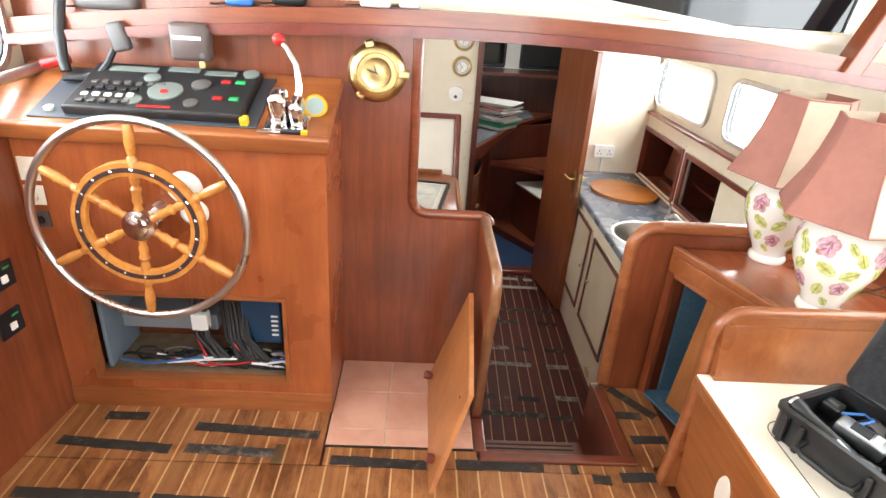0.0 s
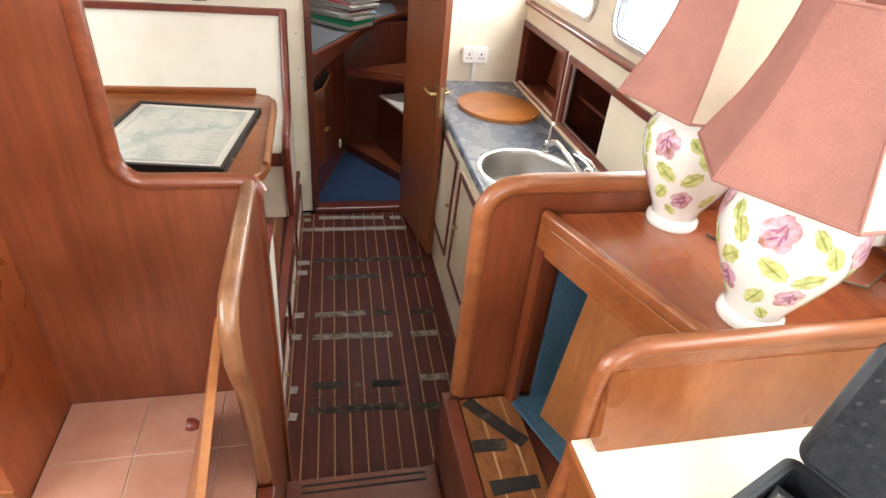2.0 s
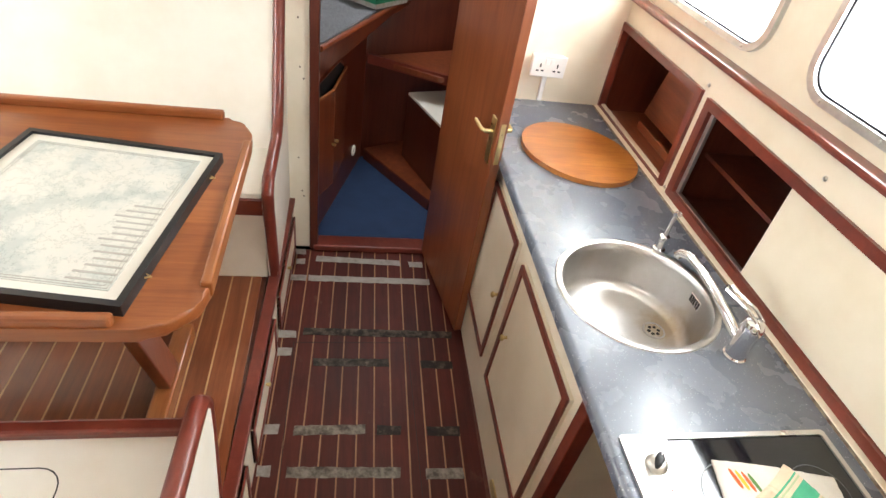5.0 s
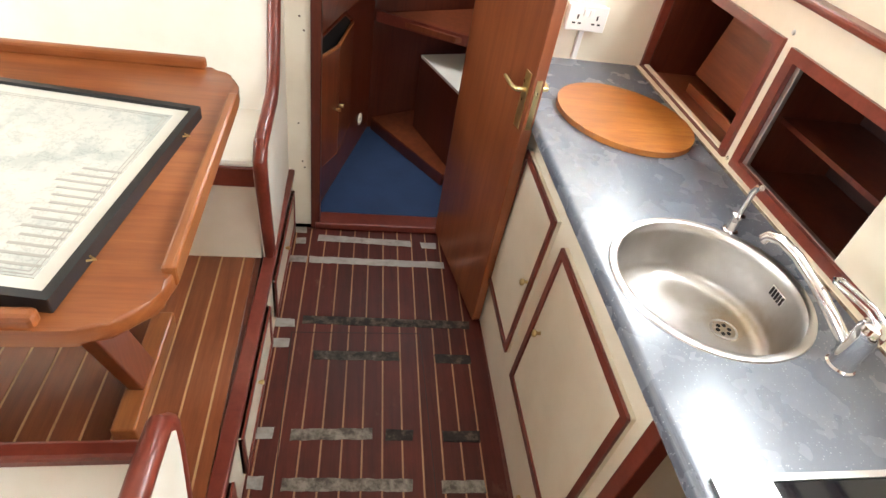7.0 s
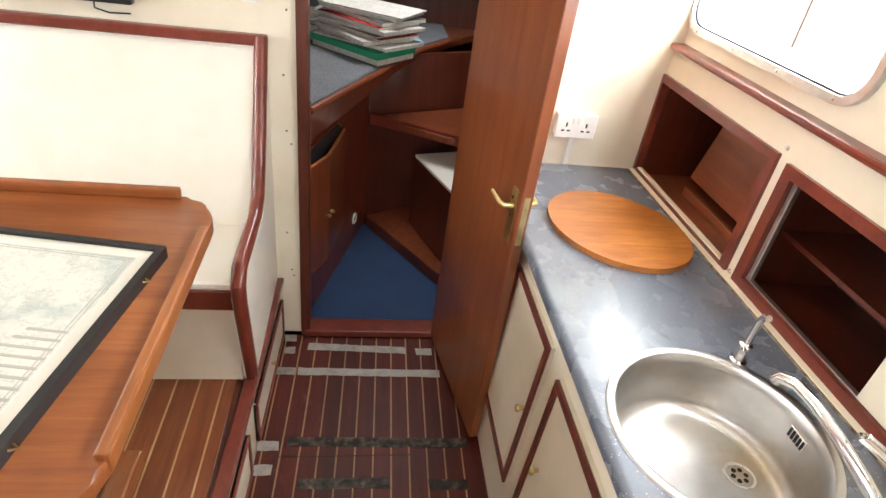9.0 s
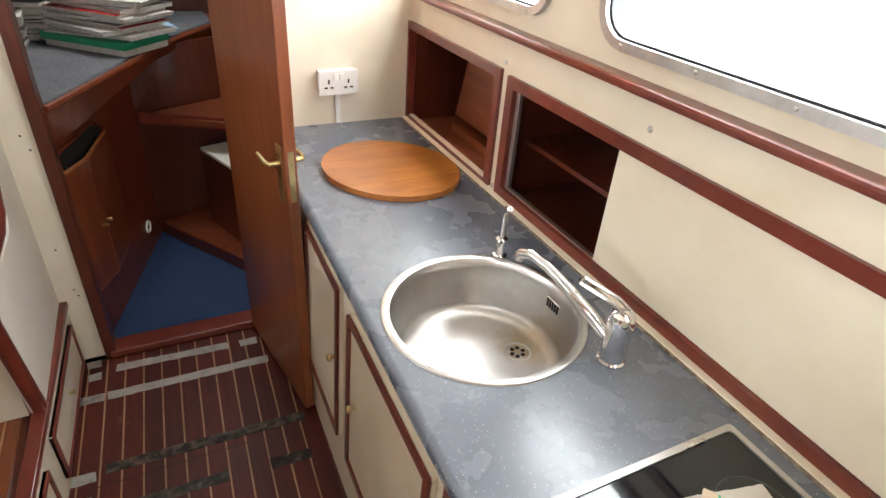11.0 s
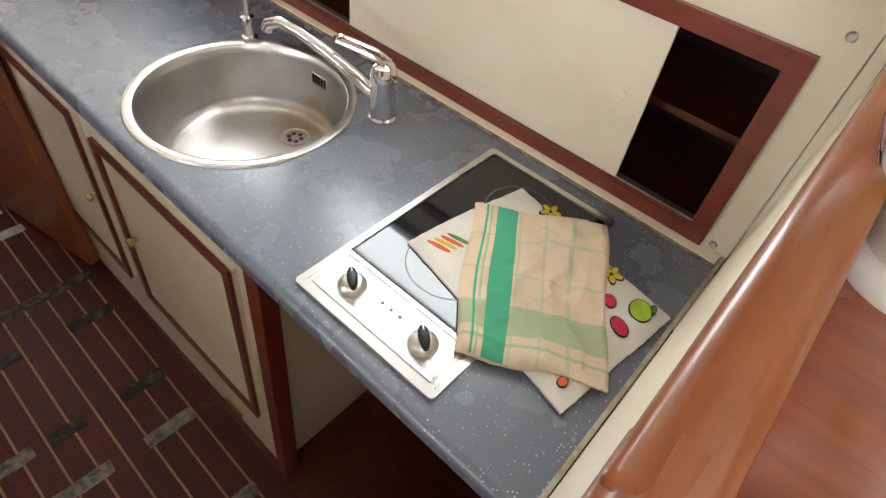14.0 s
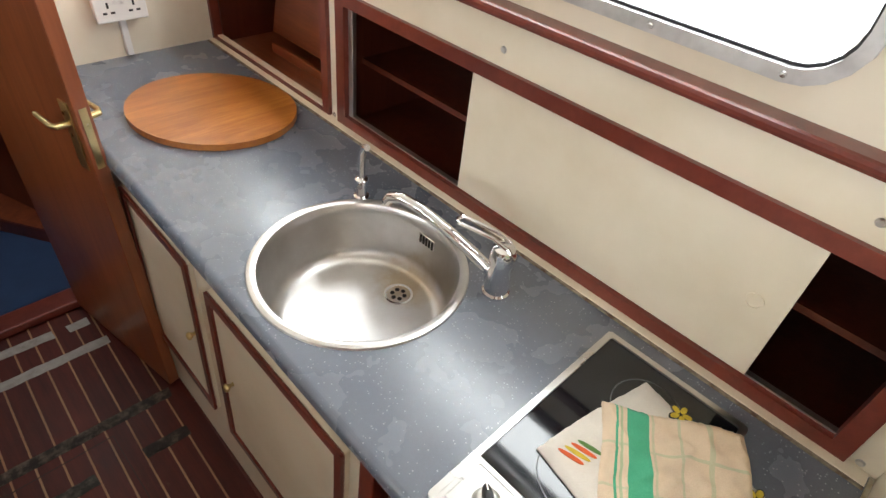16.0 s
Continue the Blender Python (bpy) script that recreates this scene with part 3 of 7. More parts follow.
# mixer tap
tap = thing("mixer_tap", (1.31, 2.842, CT), "chrome single-lever kitchen mixer tap with a long swung spout", "tap")
tm = Matrix.Translation((1.31, 2.842, CT))
part("body", lathe([(0.0, 0.0), (0.029, 0.0), (0.029, 0.006), (0.025, 0.01), (0.0245, 0.075), (0.026, 0.08), (0.026, 0.105), (0.022, 0.118), (0.012, 0.124), (0.0, 0.125)], 28, tm), CHROME, tap, smooth=True)
part("spout", tube([(1.306, 2.855, CT + 0.045), (1.29, 2.90, CT + 0.075), (1.272, 2.96, CT + 0.105), (1.256, 3.02, CT + 0.127), (1.245, 3.065, CT + 0.133), (1.237, 3.092, CT + 0.123), (1.234, 3.10, CT + 0.108)], [0.013, 0.013, 0.012, 0.0115, 0.0115, 0.0125, 0.0125], sides=14), CHROME, tap, smooth=True)
lev = [(1.315, 2.836, CT + 0.122), (1.306, 2.865, CT + 0.135), (1.290, 2.91, CT + 0.140), (1.282, 2.935, CT + 0.141)]
for s in (-0.011, 0.011):
    part("lever", tube([(x + s, y + s * 0.3, z) for x, y, z in lev], 0.0042, sides=8), CHROME, tap, smooth=True)
part("lever_tip", tube([(1.271, 2.932, CT + 0.141), (1.279, 2.942, CT + 0.141), (1.289, 2.940, CT + 0.141), (1.293, 2.938, CT + 0.141)], 0.005, sides=8), CHROME, tap, smooth=True)

# small water pump tap
st = thing("water_pump_tap", (1.296, 3.264, CT), "small chrome drinking-water tap with an upright spout", "tap")
sm = Matrix.Translation((1.296, 3.264, CT))
part("body", lathe([(0.0, 0.0), (0.019, 0.0), (0.019, 0.005), (0.013, 0.008), (0.013, 0.04), (0.016, 0.045), (0.016, 0.052), (0.008, 0.056), (0.0, 0.056)], 20, sm), CHROME, st, smooth=True)
part("spout", tube([(1.296, 3.264, CT + 0.05), (1.296, 3.262, CT + 0.12), (1.295, 3.255, CT + 0.14), (1.292, 3.24, CT + 0.148)], 0.008, sides=12), CHROME, st, smooth=True)
part("knob", tube([(1.296, 3.264, CT + 0.045), (1.272, 3.24, CT + 0.05)], 0.006, sides=10), CHROME, st, smooth=True)

# oval wooden board
bx, by = 1.215, 3.83
board = thing("chopping_board", (bx, by, CT), "oval varnished wooden board lying on the worktop", "chopping board")
oval = [(bx + 0.205 * math.cos(a) * math.cos(0.5) - 0.235 * math.sin(a) * math.sin(0.5), by + 0.205 * math.cos(a) * math.sin(0.5) + 0.235 * math.sin(a) * math.cos(0.5)) for a in (2 * math.pi * i / 56 for i in range(56))]
BOARD = wood("board_wood", (0.36, 0.10, 0.014), (0.60, 0.25, 0.05), (2.2, 18, 18), 0.28, 0.45)
part("board", prism(oval, "z", CT + 0.001, CT + 0.019, 0.004), BOARD, board, smooth=True)

# ceramic hob
HX0, HX1, HY0, HY1 = 0.913, 1.402, 2.342, 2.624
hob = thing("hob", (HX0, HY0, CT), "two-ring electric ceramic hob with steel frame in the worktop", "hob")
part("frame", ring(rrect(HX0, HY0, HX1, HY1, 0.008), rrect(HX0 + 0.012, HY0 + 0.012, HX1 - 0.012, HY1 - 0.012, 0.006), "z", CT - 0.002, CT + 0.007), STEEL, hob)
part("control_panel", box(HX0 + 0.010, HY0 + 0.010, CT - 0.002, HX0 + 0.105, HY1 - 0.010, CT + 0.0055, 0.002), STEEL, hob)
part("panel_groove", ring(rrect(HX0 + 0.018, HY0 + 0.018, HX0 + 0.097, HY1 - 0.018, 0.005), rrect(HX0 + 0.0205, HY0 + 0.0205, HX0 + 0.0945, HY1 - 0.0205, 0.003), "z", CT + 0.0045, CT + 0.0075), STEEL, hob)
m, n, l, b = nodes_of("black_ceramic", 0.08)
b.inputs["Base Color"].default_value = (0.008, 0.009, 0.012, 1)
l.new(spread(n, l, noise_tex(n, l, coords(n, l, (1, 1, 1)), 25.0, 4.0), 0.03, 0.09), b.inputs["Roughness"])
b.inputs["Specular IOR Level"].default_value = 0.6
CERAMIC = m
part("glass_top", box(HX0 + 0.106, HY0 + 0.0125, CT - 0.002, HX1 - 0.0125, HY1 - 0.0125, CT + 0.0035), CERAMIC, hob)
RINGM = paint("ring_mark", (0.10, 0.10, 0.105), 0.3)
for x, r in ((1.115, 0.075), (1.30, 0.062)):
    yc = (HY0 + HY1) / 2
    c1 = [(x + r * math.cos(t), yc + r * math.sin(t)) for t in (2 * math.pi * i / 48 for i in range(48))]
    c2 = [(x + (r - 0.002) * math.cos(t), yc + (r - 0.002) * math.sin(t)) for t in (2 * math.pi * i / 48 for i in range(48))]
    part("ring_mark", ring(c1, c2, "z", CT + 0.003, CT + 0.0038), RINGM, hob)
for y in (HY0 + 0.068, HY1 - 0.068):
    km = Matrix.Translation((HX0 + 0.056, y, CT + 0.0055)) @ Matrix.Rotation(radians(25), 4, "Z")
    kn = part("control_knob", lathe([(0.0, 0.0), (0.0225, 0.0), (0.0225, 0.004), (0.0205, 0.009), (0.017, 0.014), (0.012, 0.0165), (0.0, 0.017)], 28, km), STEEL, hob, smooth=True)
    part("grip", turned(turned(lathe([(0.0, 0.027), (0.6, 0.0265), (0.92, 0.0235), (1.0, 0.02), (1.0, 0.012), (0.0, 0.012)], 24), Matrix.Diagonal((0.0085, 0.0195, 1.0, 1.0))), km @ Matrix.Rotation(radians(-62), 4, "Z")), BLACK, kn, "black oval grip", True)
    part("pointer", turned(box(-0.001, 0.006, 0.0262, 0.001, 0.016, 0.0274), km @ Matrix.Rotation(radians(-62), 4, "Z")), SOCKET, kn)
for i, y in enumerate((-0.018, 0.0, 0.018)):
    part("pilot_lamp", lathe([(0.003, 0.0), (0.003, 0.001), (0, 0.0015)], 10, Matrix.Translation((HX0 + 0.066, (HY0 + HY1) / 2 + y, CT + 0.0055))), paint("lamp_red", (0.25, 0.06, 0.05), 0.3), hob)

# base cabinets
CF = 0.885
HANDLE = BRASS


def framed_door(parent, y0, y1, z0, z1, hinge_knob, knob_z):
    d = part("door", skewed(prism(rrect(y0, z0, y1, z1, 0.004), "x", CF - 0.014, CF - 0.001)), CREAM, parent, "cream door panel")
    part("door_trim", skewed(ring(rrect(y0, z0, y1, z1, 0.004), rrect(y0 + 0.022, z0 + 0.022, y1 - 0.022, z1 - 0.022, 0.002), "x", CF - 0.021, CF - 0.012)), REDTRIM, d, "red wooden edging")
    part("knob", skewed(lathe([(0.0, 0.026), (0.007, 0.025), (0.011, 0.021), (0.0115, 0.016), (0.007, 0.011), (0.0045, 0.006), (0.006, 0.0)], 16, Matrix.Translation((CF - 0.014, hinge_knob, knob_z)) @ FACE_X)), HANDLE, d, "small brass knob", True)


cab = thing("base_cabinet", (1.15, 3.1, 0.0), "cream galley base cabinet with two red-edged doors", "cabinet")
bm = box(CF, 2.775, 0.0, CF + 0.018, 4.305, CT - 0.04)
box(CF + 0.018, 2.775, 0.0, 1.47, 2.793, CT - 0.04, bm=bm)
part("body", skewed(bm), CREAM, cab)
framed_door(cab, 3.425, 3.81, 0.235, 0.80, 3.465, 0.53)
framed_door(cab, 2.815, 3.335, 0.235, 0.785, 3.27, 0.515)
part("end_post", skewed(box(CF - 0.012, 2.735, 0.0, CF + 0.03, 2.775, CT - 0.04, 0.003)), REDTRIM, cab, "red wooden end post")
part("vent_slot", skewed(prism(rrect(2.94, 0.025, 3.025, 0.065, 0.0195), "x", CF - 0.006, CF)), BRASS, cab, "oval brass finger pull")
structure("wall_stove_recess", box(1.30, 2.165, 0.0, 1.47, 2.775, CT - 0.04), DARKWOOD, "dark back of the open recess below the worktop")

# locker trims and sliding panel
lk = thing("wall_locker", (PX, 2.9, 0.92), "wall locker with red wooden frame and sliding cream panel", "locker")
part("frame", ring(rrect(2.208, 0.917, 3.588, 1.283, 0.002), rrect(2.24, 0.954, 3.553, 1.252, 0.002), "x", PX - 0.012, PX + 0.0185), REDTRIM, lk)
part("track", box(PX + 0.002, 2.24, 0.944, PX + 0.016, 3.553, 0.958), ALU, lk, "aluminium sliding track")
part("glass_edge", box(PX + 0.002, 3.535, 0.958, PX + 0.016, 3.552, 1.252, 0.002), ALU, lk, "aluminium edge")
sp = part("sliding_panel", box(PX - 0.001, 2.397, 0.956, PX + 0.006, 3.12, 1.252, 0.001), CREAM, lk, "cream sliding panel")
part("finger_hole", ring([(2.447 + 0.016 * math.cos(t), 1.105 + 0.016 * math.sin(t)) for t in (2 * math.pi * i / 24 for i in range(24))], [(2.447 + 0.0125 * math.cos(t), 1.105 + 0.0125 * math.sin(t)) for t in (2 * math.pi * i / 24 for i in range(24))], "x", PX - 0.004, PX - 0.0005), CREAM, sp, smooth=True)
cb = thing("open_cubby", (PX, 4.0, 0.92), "open dark mahogany cubby above the worktop", "cubby")
part("frame", ring(rrect(3.628, 0.905, 4.309, 1.29, 0.002), rrect(3.658, 0.93, 4.295, 1.262, 0.002), "x", PX - 0.012, PX + 0.0185), REDTRIM, cb)
part("base_board", box(1.494, 3.632, 0.905, 1.838, 4.288, 0.911), MAHOG_Y, cb)
part("fiddle", box(1.585, 3.634, 0.911, 1.603, 4.13, 0.945, 0.004), MAHOG_Y, cb)
part("closing_board", prism([(3.634, 0.972), (4.15, 0.972), (4.07, 1.22), (4.05, 1.368), (3.634, 1.368)], "x", 1.606, 1.62, 0.002), MAHOG_Y, cb)
for y, z in ((2.37, 1.318), (3.05, 1.318), (3.62, 1.31), (2.19, 0.935), (3.615, 0.93), (2.19, 1.318)):
    part("panel_screw", lathe([(0, 0.004), (0.005, 0.0035), (0.0075, 0)], 12, Matrix.Translation((PX - 0.0005, y, z)) @ FACE_X), STEEL, None, "small steel screw in the cream panel", True, "screw", group="panel screws")

# double socket
sk = thing("double_socket", (1.18, 4.31, 1.03), "white double electric socket on the cream bulkhead", "socket")
part("back_box", box(1.108, 4.276, 1.045, 1.25, 4.31, 1.128, 0.006), SOCKET, sk)
part("face_plate", box(1.104, 4.268, 1.041, 1.254, 4.278, 1.132, 0.004), SOCKET, sk)
for x in (1.142, 1.216):
    for dx, dz, w, h in ((0, 0.016, 0.003, 0.008), (-0.011, -0.006, 0.006, 0.003), (0.011, -0.006, 0.006, 0.003)):
        part("pin_slot", box(x + dx - w, 4.2672, 1.075 + dz - h, x + dx + w, 4.2685, 1.075 + dz + h), BLACK, sk)
for x in (1.168, 1.190):
    part("switch", box(x - 0.008, 4.264, 1.095, x + 0.008, 4.270, 1.12, 0.002), SOCKET, sk)
part("conduit", box(1.172, 4.292, 0.925, 1.192, 4.31, 1.046, 0.003), SOCKET, sk, "white cable conduit")

# cabin door, standing open
hx, hy, ang = 0.79, 4.335, math.atan2(3.775 - 4.335, 0.885 - 0.79)
dm = Matrix.Translation((hx, hy, 0.02)) @ Matrix.Rotation(ang, 4, "Z")
cd = thing("cabin_door", (hx, hy, 0.02), "varnished mahogany cabin door standing open against the cabinets", "door")
part("leaf", turned(box(0.0, -0.018, 0.0, 0.575, 0.018, 1.80, 0.003), dm), wood("door_veneer", (0.20, 0.05, 0.017), (0.33, 0.105, 0.036), (9, 9, 0.6), 0.32), cd)
for s in (-1, 1):
    pl = part("lock_plate", turned(box(0.515, 0.018 * s, 0.86, 0.553, 0.022 * s, 1.04, 0.001), dm), BRASS, cd)
    part("lever", turned(tube([(0.536, 0.02 * s, 0.985), (0.536, 0.05 * s, 0.987), (0.52, 0.057 * s, 0.987), (0.45, 0.055 * s, 0.99)], [0.008, 0.008, 0.007, 0.006], sides=10), dm), BRASS, pl, smooth=True)
part("lock_edge", turned(box(0.574, -0.009, 0.87, 0.5765, 0.009, 1.03), dm), BRASS, cd)

# ---- forward cabin ----
structure("floor_fore_cabin", box(0.0, 4.42, -0.03, 1.9, 6.2, 0.02), CARPET, "dark blue carpeted fore cabin floor")
AP = (0.46, 5.29)


def flat_panel(p, q, z0, z1, t, bm=None):
    """An upright board from p to q on the plan."""
    (x0, y0), (x1, y1) = p, q
    d = Vector((x1 - x0, y1 - y0)).normalized()
    nx, ny = -d.y * t, d.x * t
    return prism([(x0, y0), (x1, y1), (x1 + nx, y1 + ny), (x0 + nx, y0 + ny)], "z", z0, z1, bm=bm)


lb = thing("berth_locker", (0.25, 4.8, 0.0), "dark mahogany berth front with a tilted locker door", "berth")
BB0, BB1, BT0, BT1 = Vector((0.205, 4.43, 0.0)), Vector((0.46, 5.29, 0.0)), Vector((0.235, 4.43, 1.0)), Vector((0.72, 5.44, 1.0))
FH = 0.86  # the front stands upright to here and flares out above
OUT = Vector((BB1.y - BB0.y, BB0.x - BB1.x, 0.0)).normalized()


def on_front(u, z, w=0.0):
    """A point on the upright berth front: along, up, proud of it."""
    return BB0.lerp(BB1, u) + Vector((0.0, 0.0, z)) + OUT * w


def slab(pts, back):
    """A board between points, thickened by the vector back."""
    bm = bmesh.new()
    lo = [bm.verts.new(p) for p in pts]
    hi = [bm.verts.new(p + back) for p in pts]
    bm.faces.new(lo), bm.faces.new(hi[::-1])
    for q in range(len(pts)):
        bm.faces.new((lo[q], hi[q], hi[(q + 1) % len(pts)], lo[(q + 1) % len(pts)]))
    return bm


part("front", slab([on_front(0, 0), on_front(1, 0), on_front(1, FH), on_front(0, FH)], OUT * -0.03), MAHOG_R, lb)
part("fascia", slab([on_front(0, FH), on_front(1, FH), BT1, BT0], OUT * -0.03), MAHOG_R, lb)
part("edge_rail", tube([BT0 + Vector((0, 0, 0.01)), BT1 + Vector((0, 0, 0.01)), Vector((0.95, 5.75, 1.01))], 0.014, sides=8), MAHOG, lb, smooth=True)
# black sheet on the front in place of the unlit hole behind the doors
part("berth_opening_shade", slab([on_front(-0.02, 0.265, 0.003), on_front(0.51, 0.265, 0.003), on_front(0.51, 0.775, 0.003), on_front(0.42, 0.825, 0.003), on_front(-0.02, 0.825, 0.003)], OUT * -0.002), DARK, lb)
fr = [(-0.03, 0.255), (0.525, 0.255), (0.525, 0.785), (0.43, 0.835), (-0.03, 0.835)]
for q in range(5):
    (u0, z0), (u1, z1) = fr[q], fr[(q + 1) % 5]
    part("door_frame", tube([on_front(u0, z0, 0.004), on_front(u1, z1, 0.004)], 0.007, sides=8), MAHOG_R, lb, smooth=True)
for u0, w0, u1, w1, ku in ((-0.02, 0.004, 0.178, 0.036, 0.16), (0.184, 0.036, 0.51, 0.006, 0.205)):
    ld = part("locker_door", slab([on_front(u0, 0.268, w0), on_front(u1, 0.268, w1), on_front(u1, 0.771, w1), on_front(u0, 0.771, w0)], OUT * 0.014), MAHOG, lb)
    part("door_edge", tube([on_front(u0, 0.771, w0 + 0.007), on_front(u1, 0.771, w1 + 0.007)], 0.008, sides=8), TEAK, ld, smooth=True)
    part("door_edge", tube([on_front(u0, 0.268, w0 + 0.007), on_front(u1, 0.268, w1 + 0.007)], 0.008, sides=8), TEAK, ld, smooth=True)
    part("door_knob", tube([on_front(ku, 0.50, 0.045), on_front(ku, 0.50, 0.058), on_front(ku, 0.50, 0.068)], [0.005, 0.009, 0.008], sides=10), BRASS, ld, smooth=True)
vm = Matrix.Translation(on_front(0.79, 0.165, 0.002)) @ OUT.to_track_quat("Z", "Y").to_matrix().to_4x4()
part("vent_ring", lathe([(0.018, 0.0), (0.022, 0.008), (0.03, 0.008), (0.034, 0.0)], 20, vm), PALE, lb, "cream vent ring", True)
part("vent_hole", lathe([(0.019, 0.001), (0.0, 0.0015)], 20, vm), DARK, lb)
structure("berth_top", prism([(-0.6, 4.43), (0.225, 4.43), (0.71, 5.44), (0.93, 5.76), (1.2, 6.09), (-0.6, 6.09)], "z", 0.96, 0.998), MAHOG, "mahogany berth board")
mt = part("berth_mattress", prism([(-0.58, 4.44), (0.215, 4.44), (0.69, 5.44), (0.9, 5.74), (0.9, 6.05), (-0.58, 6.05)], "z", 0.998, 1.022, 0.008), MATTRESS, None, "grey ribbed mattress cover on the berth", False, "mattress")
structure("wall_fore_cabin", flat_panel((AP[0], AP[1]), (1.6, 5.85), 0.0, 0.99, 0.03), DARKWOOD, "dark mahogany inner bulkhead of the fore cabin")
sb = thing("fore_shelf", (0.8, 5.2, 0.7), "dark mahogany corner shelf in the fore cabin", "shelf")
part("shelf_board", prism([(AP[0] + 0.01, AP[1]), (0.86, 5.06), (1.5, 5.06), (1.5, 5.75)], "z", 0.655, 0.685, 0.003), MAHOG, sb)
part("lip", flat_panel((AP[0] + 0.01, AP[1] - 0.01), (0.95, 5.03), 0.645, 0.70, 0.02), REDTRIM, sb)
bs = thing("seat_box", (0.85, 4.9, 0.0), "dark mahogany seat box with a white top", "seat box")
part("riser", flat_panel((AP[0] + 0.02, AP[1] - 0.02), (0.84, 4.72), 0.0, 0.08, 0.02), DARKWOOD, bs)
part("floor_board", prism([(AP[0] + 0.02, AP[1] - 0.01), (0.84, 4.72), (1.2, 4.72), (1.2, 5.6), (0.9, 5.5)], "z", 0.06, 0.09), MAHOG, bs)
part("divider", flat_panel((0.72, 5.22), (0.90, 4.72), 0.09, 0.50, 0.02), DARKWOOD, bs)
part("top", prism([(0.72, 5.22), (0.90, 4.72), (1.3, 4.72), (1.3, 5.4)], "z", 0.50, 0.515), WHITE, bs, "white top")
structure("wall_fore_lower", box(-0.65, 6.095, 0.0, 1.95, 6.14, 1.39), DARKWOOD, "dark mahogany panelling below the fore windows")
bm = box(-0.65, 6.1, 1.391, 1.95, 6.14, 1.42)
box(-0.65, 6.1, 1.80, 1.95, 6.14, 2.05, bm=bm)
for x0, x1 in ((-0.65, 0.1), (0.62, 0.76), (1.28, 1.95)):
    box(x0, 6.1, 1.42, x1, 6.14, 1.80, bm=bm)
structure("wall_fore_end", bm, WHITE, "white fore cabin front with two dark windows")
bm = box(-0.69, 4.41, 0.0, -0.65, 6.14, 2.05)
box(1.95, 4.41, 0.0, 1.99, 6.14, 2.05, bm=bm)
structure("wall_fore_sides", bm, DARKWOOD, "dark mahogany fore cabin sides")
# unseen hole added in the ceiling so the fill lamp reaches the cabin
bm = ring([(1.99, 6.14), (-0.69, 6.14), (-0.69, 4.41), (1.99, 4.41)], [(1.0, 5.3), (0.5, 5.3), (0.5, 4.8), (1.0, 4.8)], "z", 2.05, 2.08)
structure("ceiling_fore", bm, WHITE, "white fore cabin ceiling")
structure("shelf_fore", box(-0.6, 5.75, 1.385, 1.9, 6.1, 1.415), DARKWOOD, "mahogany shelf below the fore windows")
for x0, x1 in ((0.1, 0.62), (0.76, 1.28)):
    w = thing("window", (x0, 6.12, 1.42), "dark covered fore cabin window", "window", kind="structure")
    part("window_frame", ring(rrect(x0, 1.42, x1, 1.80, 0.04), rrect(x0 + 0.02, 1.44, x1 - 0.02, 1.78, 0.035), "y", 6.085, 6.13), BLACK, w)
    part("cover", prism(rrect(x0 + 0.018, 1.438, x1 - 0.018, 1.782, 0.035), "y", 6.115, 6.125), CERAMIC, w)

# ---- saloon ----
RX = 0.09  # face of the step up to the saloon
structure("wall_saloon_step", aisle(box(RX - 0.03, 2.24, 0.0, RX, 4.37, SF - 0.004)), CREAM, "cream face of the raised saloon floor")
structure("trim_saloon_step", aisle(box(RX - 0.035, 2.24, SF - 0.02, RX + 0.008, 4.37, SF + 0.006, 0.004)), REDTRIM, "red wooden nosing along the saloon floor")
for y0, y1 in ((2.45, 3.0), (3.12, 3.62), (3.74, 4.3)):
    d = thing("floor_locker_door", (RX, y0, 0.05), "small cream locker door with red edging in the step face", "locker door", "step locker doors")
    part("panel", aisle(box(RX + 0.001, y0, 0.045, RX + 0.009, y1, 0.235)), CREAM, d)
    part("edging", aisle(ring(rrect(y0, 0.045, y1, 0.235, 0.003), rrect(y0 + 0.016, 0.061, y1 - 0.016, 0.219, 0.002), "x", RX + 0.001, RX + 0.015)), REDTRIM, d)
    part("knob", lathe([(0, 0.02), (0.008, 0.017), (0.008, 0.012), (0.004, 0.0)], 12, Matrix.Translation((RX + 0.009 + 0.033 * ((y0 + y1) / 2 - 3.5), (y0 + y1) / 2, 0.15)) @ Matrix.Rotation(math.pi / 2, 4, "Y")), BRASS, d, smooth=True)

TZ = 1.015
table = thing("saloon_table", (-0.4, 3.28, SF), "varnished wooden saloon table with rounded corners and raised fiddles", "table")
part("tabletop", prism(rrect(-1.30, 2.825, 0.066, 3.745, 0.13, 10), "z", TZ - 0.035, TZ, 0.008), TEAK_H, table, smooth=True)
part("fiddle", box(-1.20, 3.717, TZ - 0.002, -0.03, 3.743, TZ + 0.028, 0.008), TEAK_H, table)
part("fiddle", box(0.047, 2.95, TZ - 0.03, 0.071, 3.58, TZ + 0.013, 0.006), TEAK_Y, table)
part("fiddle", box(-1.20, 2.829, TZ - 0.02, -0.09, 2.855, TZ + 0.022, 0.008), TEAK_H, table)
part("leg", prism([(3.20, SF + 0.06), (3.30, SF + 0.06), (3.06, TZ - 0.03), (2.97, TZ - 0.03)], "x", -0.20, -0.16, 0.004), MAHOG, table)
part("leg", prism([(3.20, SF + 0.06), (3.38, SF + 0.06), (3.32, TZ - 0.03), (3.18, TZ - 0.03)], "x", -1.1, -1.06, 0.004), MAHOG, table)
part("foot", box(-0.21, 3.08, SF, -0.15, 3.48, SF + 0.06, 0.006), TEAK_Y, table)
